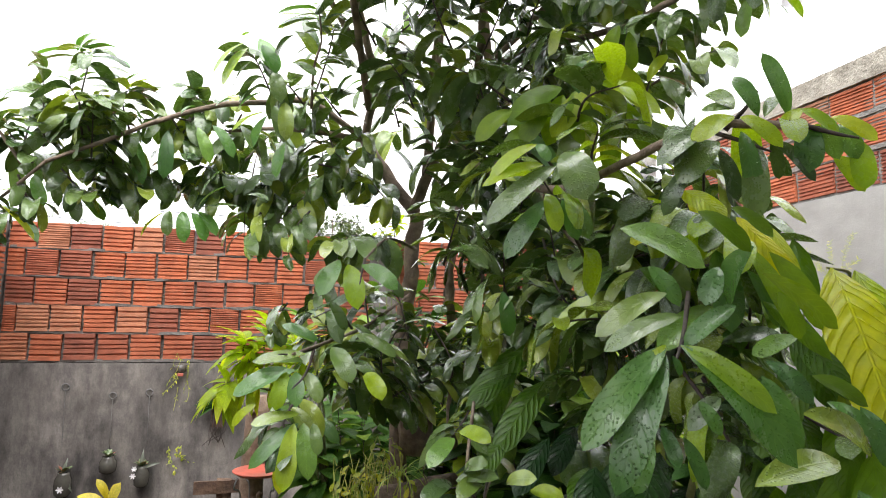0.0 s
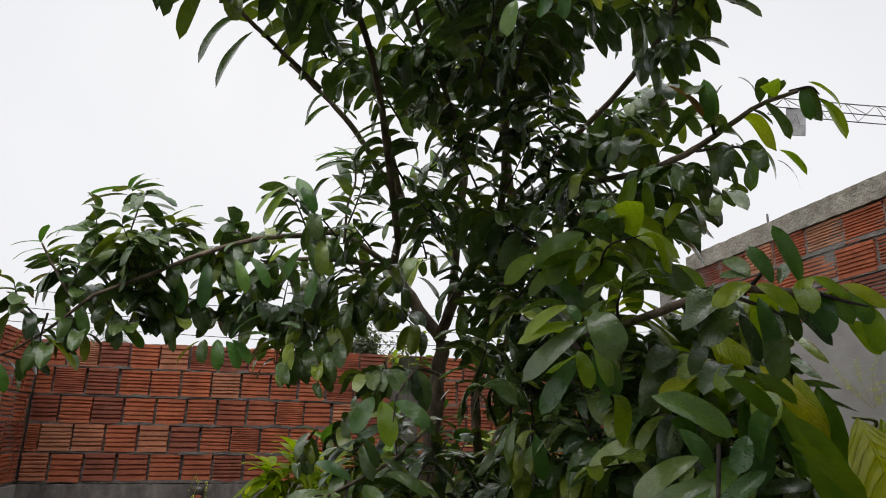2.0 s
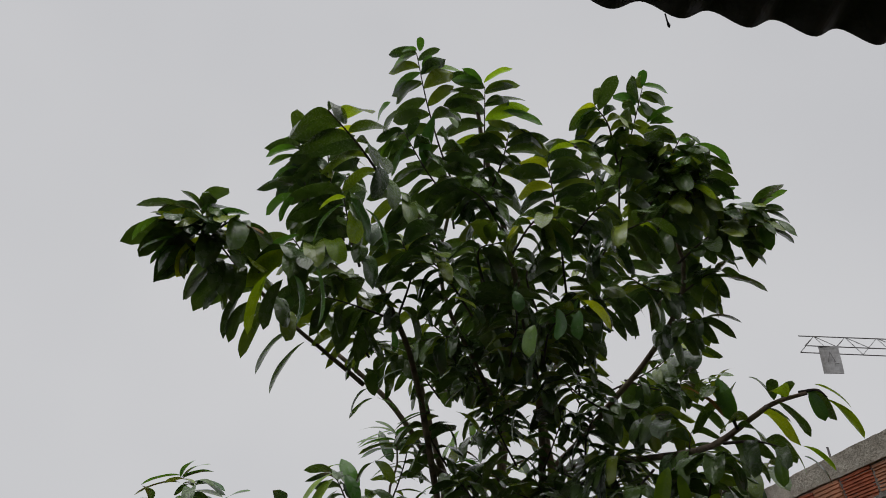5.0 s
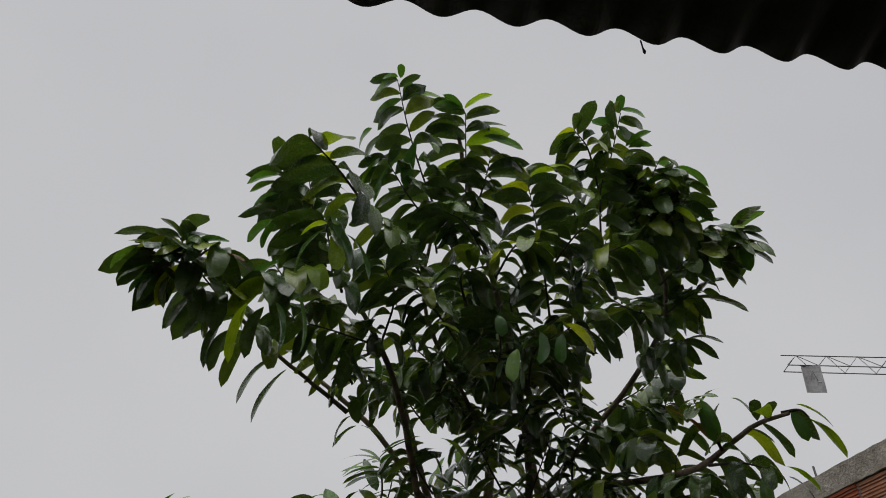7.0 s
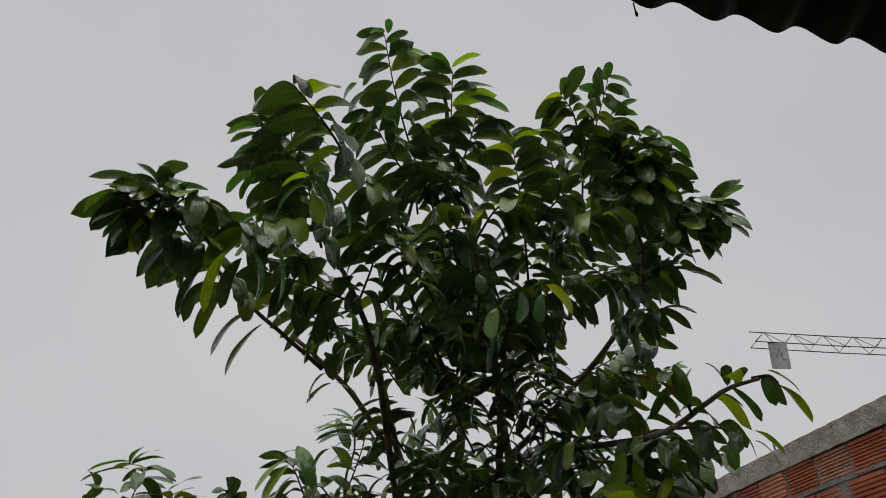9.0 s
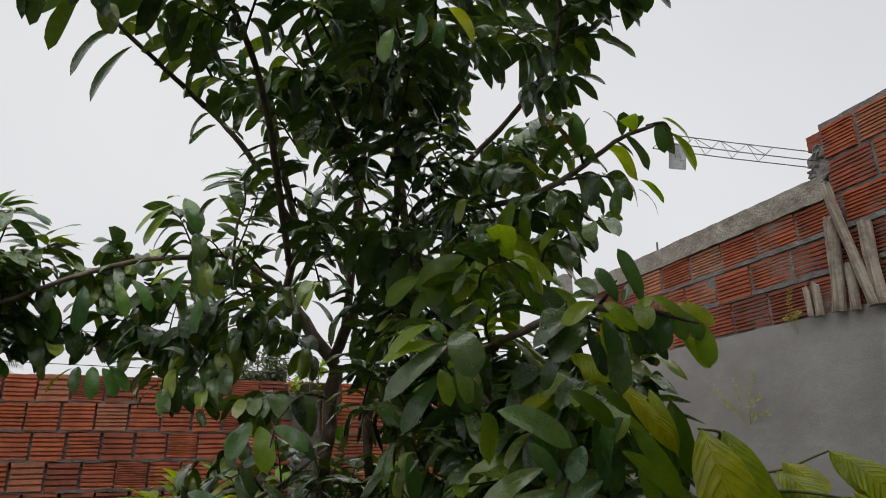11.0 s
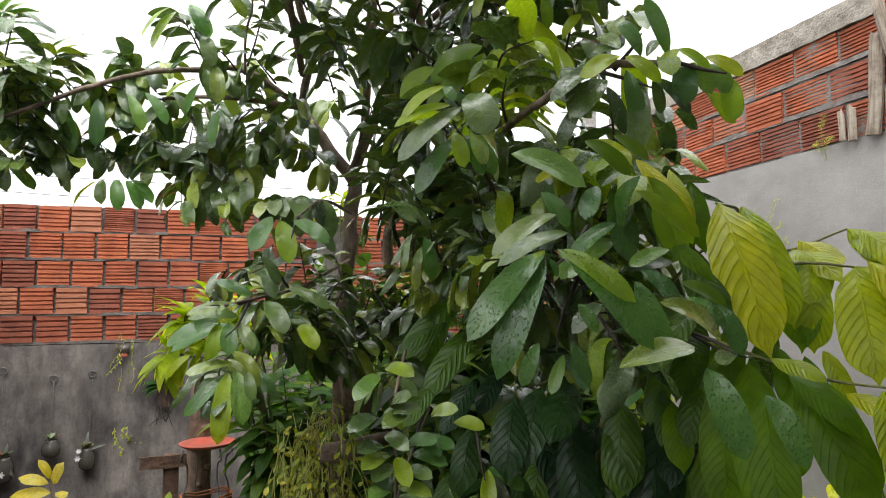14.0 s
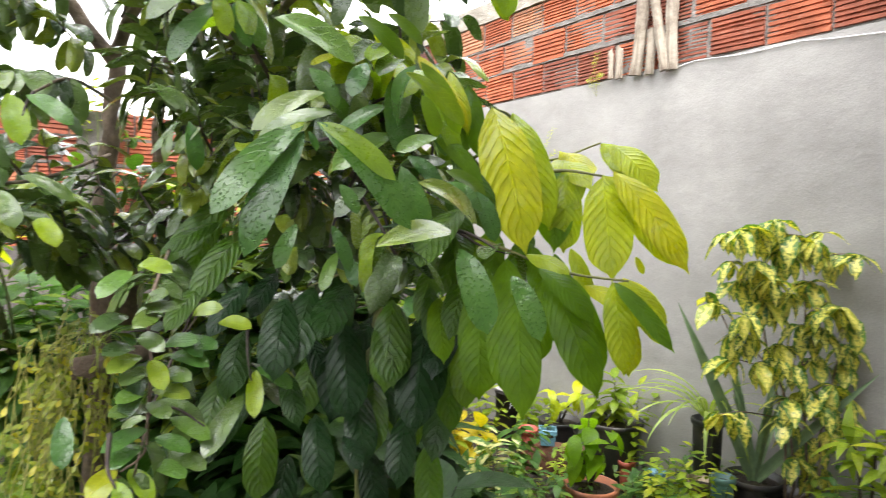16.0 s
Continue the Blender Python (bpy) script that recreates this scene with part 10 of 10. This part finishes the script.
# ---- beyond the walls ----
def far_tree(base, height, wide, label, seed, name="distant_tree"):
    g = random.Random(seed)
    ob = group_thing(name, base, label, "tree", "trees in the distance")
    bm = bmesh.new()
    tube(bm, [(0, 0, 0), (0.1, 0, height * 0.4), (0, 0.1, height * 0.75)], [0.18, 0.13, 0.06], 8, 0.1)
    for k in range(7):
        a = g.uniform(0, 6.28)
        tube(bm, [(0, 0, height * g.uniform(0.4, 0.6)), (math.cos(a) * wide * 0.35, math.sin(a) * wide * 0.35, height * g.uniform(0.75, 0.92))], [0.06, 0.02], 6)
    part("trunk", bm, BARK, ob)
    leaves = JoinedLeaves()
    clumps = [(Vector((g.gauss(0, wide * 0.22), g.gauss(0, wide * 0.22), height * (0.78 + g.gauss(0, 0.1)))), g.uniform(0.10, 0.2) * wide) for _ in range(26)]
    for c, r in clumps:
        for k in range(90):
            d = Vector((g.gauss(0, 1), g.gauss(0, 1), g.gauss(0, 0.8)))
            p = c + d.normalized() * r * g.random() ** 0.4
            leaves.add(leaf_pose(p, (g.gauss(0, 1), g.gauss(0, 1), -0.3), (0, 0, 1)), leaf_points(0.26 * wide / 3, 0.12 * wide / 3, 0.6, 0.2, 2))
    crown = new("crown", leaves.mesh("crown", FAR_LEAF))
    crown.parent, crown["kind"] = ob, "stuff"


t1 = (1.89, 26.67, 5.93)
far_tree((t1[0], t1[1], 0.0), t1[2] * 1.0, 3.2, "distant leafy tree showing over the back wall", 1)
t2 = (-7.56, 26.72, 4.91)
palm = group_thing("distant_palm", (t2[0], t2[1], 0.0), "distant palm whose crown just shows over the wall", "palm", "trees in the distance")
bm = bmesh.new()
tube(bm, [(0, 0, 0), (0.1, 0, t2[2] * 0.6), (0, 0, t2[2] - 0.6)], [0.16, 0.13, 0.11], 9, 0.1)
part("trunk", bm, BARK, palm)
g = random.Random(3)
for k in range(18):
    a = 2 * math.pi * k / 18 + g.uniform(-0.1, 0.1)
    leaves = JoinedLeaves()
    e = g.uniform(0.3, 1.2)
    line = [Vector((math.cos(a) * 1.5 * u, math.sin(a) * 1.5 * u, t2[2] - 0.6 + 1.4 * (e * u - 0.75 * u * u))) for u in [i / 8 for i in range(9)]]
    for i in range(8):
        for s in (-1, 1):
            for h in (0, 0.33, 0.66):
                ahead = (line[i + 1] - line[i]).normalized()
                leaves.add(leaf_pose(line[i].lerp(line[i + 1], h), ahead.cross(Vector((0, 0, 1))) * s + ahead * 0.6, (0, 0, 1), 0.5), leaf_points(0.4, 0.035, 0.8, 0.2, 2))
    fr = new("frond", leaves.mesh("frond", FAR_LEAF))
    fr.parent, fr["kind"] = palm, "stuff"

# lattice girder of reinforcing steel, laid out from the broken end of the wall
tip, tail = Vector((1.77, 2.975, 3.475)), Vector((2.69, 2.652, 3.352))
girder = group_thing("lattice_girder", (2.60, 2.684, 3.364), "thin rusty steel lattice girder jutting from the broken wall", "girder")
away = -Vector((2.60, 2.684, 3.364))
ahead = (tail - tip).normalized()
side = ahead.cross(Vector((0, 0, 1))).normalized() * 0.045
high = Vector((0, 0, 0.085))
for name, off in (("lower_bar", side), ("lower_bar", -side), ("upper_bar", high)):
    bm = bmesh.new()
    tube(bm, [tip + off + away, tip.lerp(tail, 0.5) + off + away + Vector((0, 0, -0.004)), tail + off + away], [0.0035] * 3, 6)
    part(name, bm, STEEL, girder)
step = 0.165
count = int((tail - tip).length / step)
for off in (side, -side):
    bm = bmesh.new()
    zig = []
    for k in range(count):
        zig += [tip + ahead * step * k + off + away, tip + ahead * step * (k + 0.5) + high + away]
    tube(bm, zig, [0.0024] * len(zig), 5)
    part("zigzag_bar", bm, STEEL, girder)
bm = bmesh.new()
rough_box(bm, (-0.05, -0.002, -0.165), (0.05, 0.002, 0.0), 0.025, 0.02, 71)
rag = thing("plastic_scrap", bm, plain("pale_plastic", (0.42, 0.42, 0.43), 0.5), "pale scrap of plastic sheet hanging from the girder", "scrap")
for points in (((-0.018, -0.10), (0.0, -0.04), (0.018, -0.10)), ((0.014, -0.112), (0.036, -0.108))):
    bm = bmesh.new()
    tube(bm, [(x, -0.009, z) for x, z in points], [0.0018] * len(points), 5)
    part("mark", bm, STEEL, rag, "thin dark mark")
rag.matrix_basis = Matrix.Translation((1.868, 2.893, 3.463)) @ pose(0, 0, 0, 3, 6, -25)

# a white cord that lies along the top of the plaster
bm = bmesh.new()
tube(bm, curve_line([(2.630, 2.415, 2.411), (2.624, 2.233, 2.437), (2.615, 1.956, 2.419), (2.605, 1.669, 2.421), (2.601, 1.539, 2.406), (2.593, 1.296, 2.382), (2.584, 1.003, 2.353)], 6), [0.0035] * 37, 6)
thing("white_cord", bm, WHITE, "thin white cord along the top of the plaster", "cord")

# overhead wires behind the back wall, from pole to pole
ends = [((-26, 21.5, 6.3), (30, 17.5, 7.0)), ((-26, 21.5, 6.8), (30, 17.5, 7.5)), ((-26, 21.5, 5.9), (30, 17.5, 6.6))]
line = group_thing("power_line", (-26, 21.5, 0.0), "overhead power line strung between poles beyond the wall", "power line")
for x, y in ((-26, 21.5), (30, 17.5)):
    bm = bmesh.new()
    tube(bm, [(x + 26, y - 21.5, 0), (x + 26, y - 21.5, 8)], [0.16, 0.11], 10)
    part("pole", bm, CONCRETE, line, smooth=True)
for a, b in ends:
    bm = bmesh.new()
    a, b = Vector(a) - Vector((-26, 21.5, 0)), Vector(b) - Vector((-26, 21.5, 0))
    tube(bm, [a.lerp(b, u / 16) - Vector((0, 0, 2.2 * math.sin(math.pi * u / 16))) for u in range(17)], [0.011] * 17, 5)
    part("cable", bm, BLACK, line)
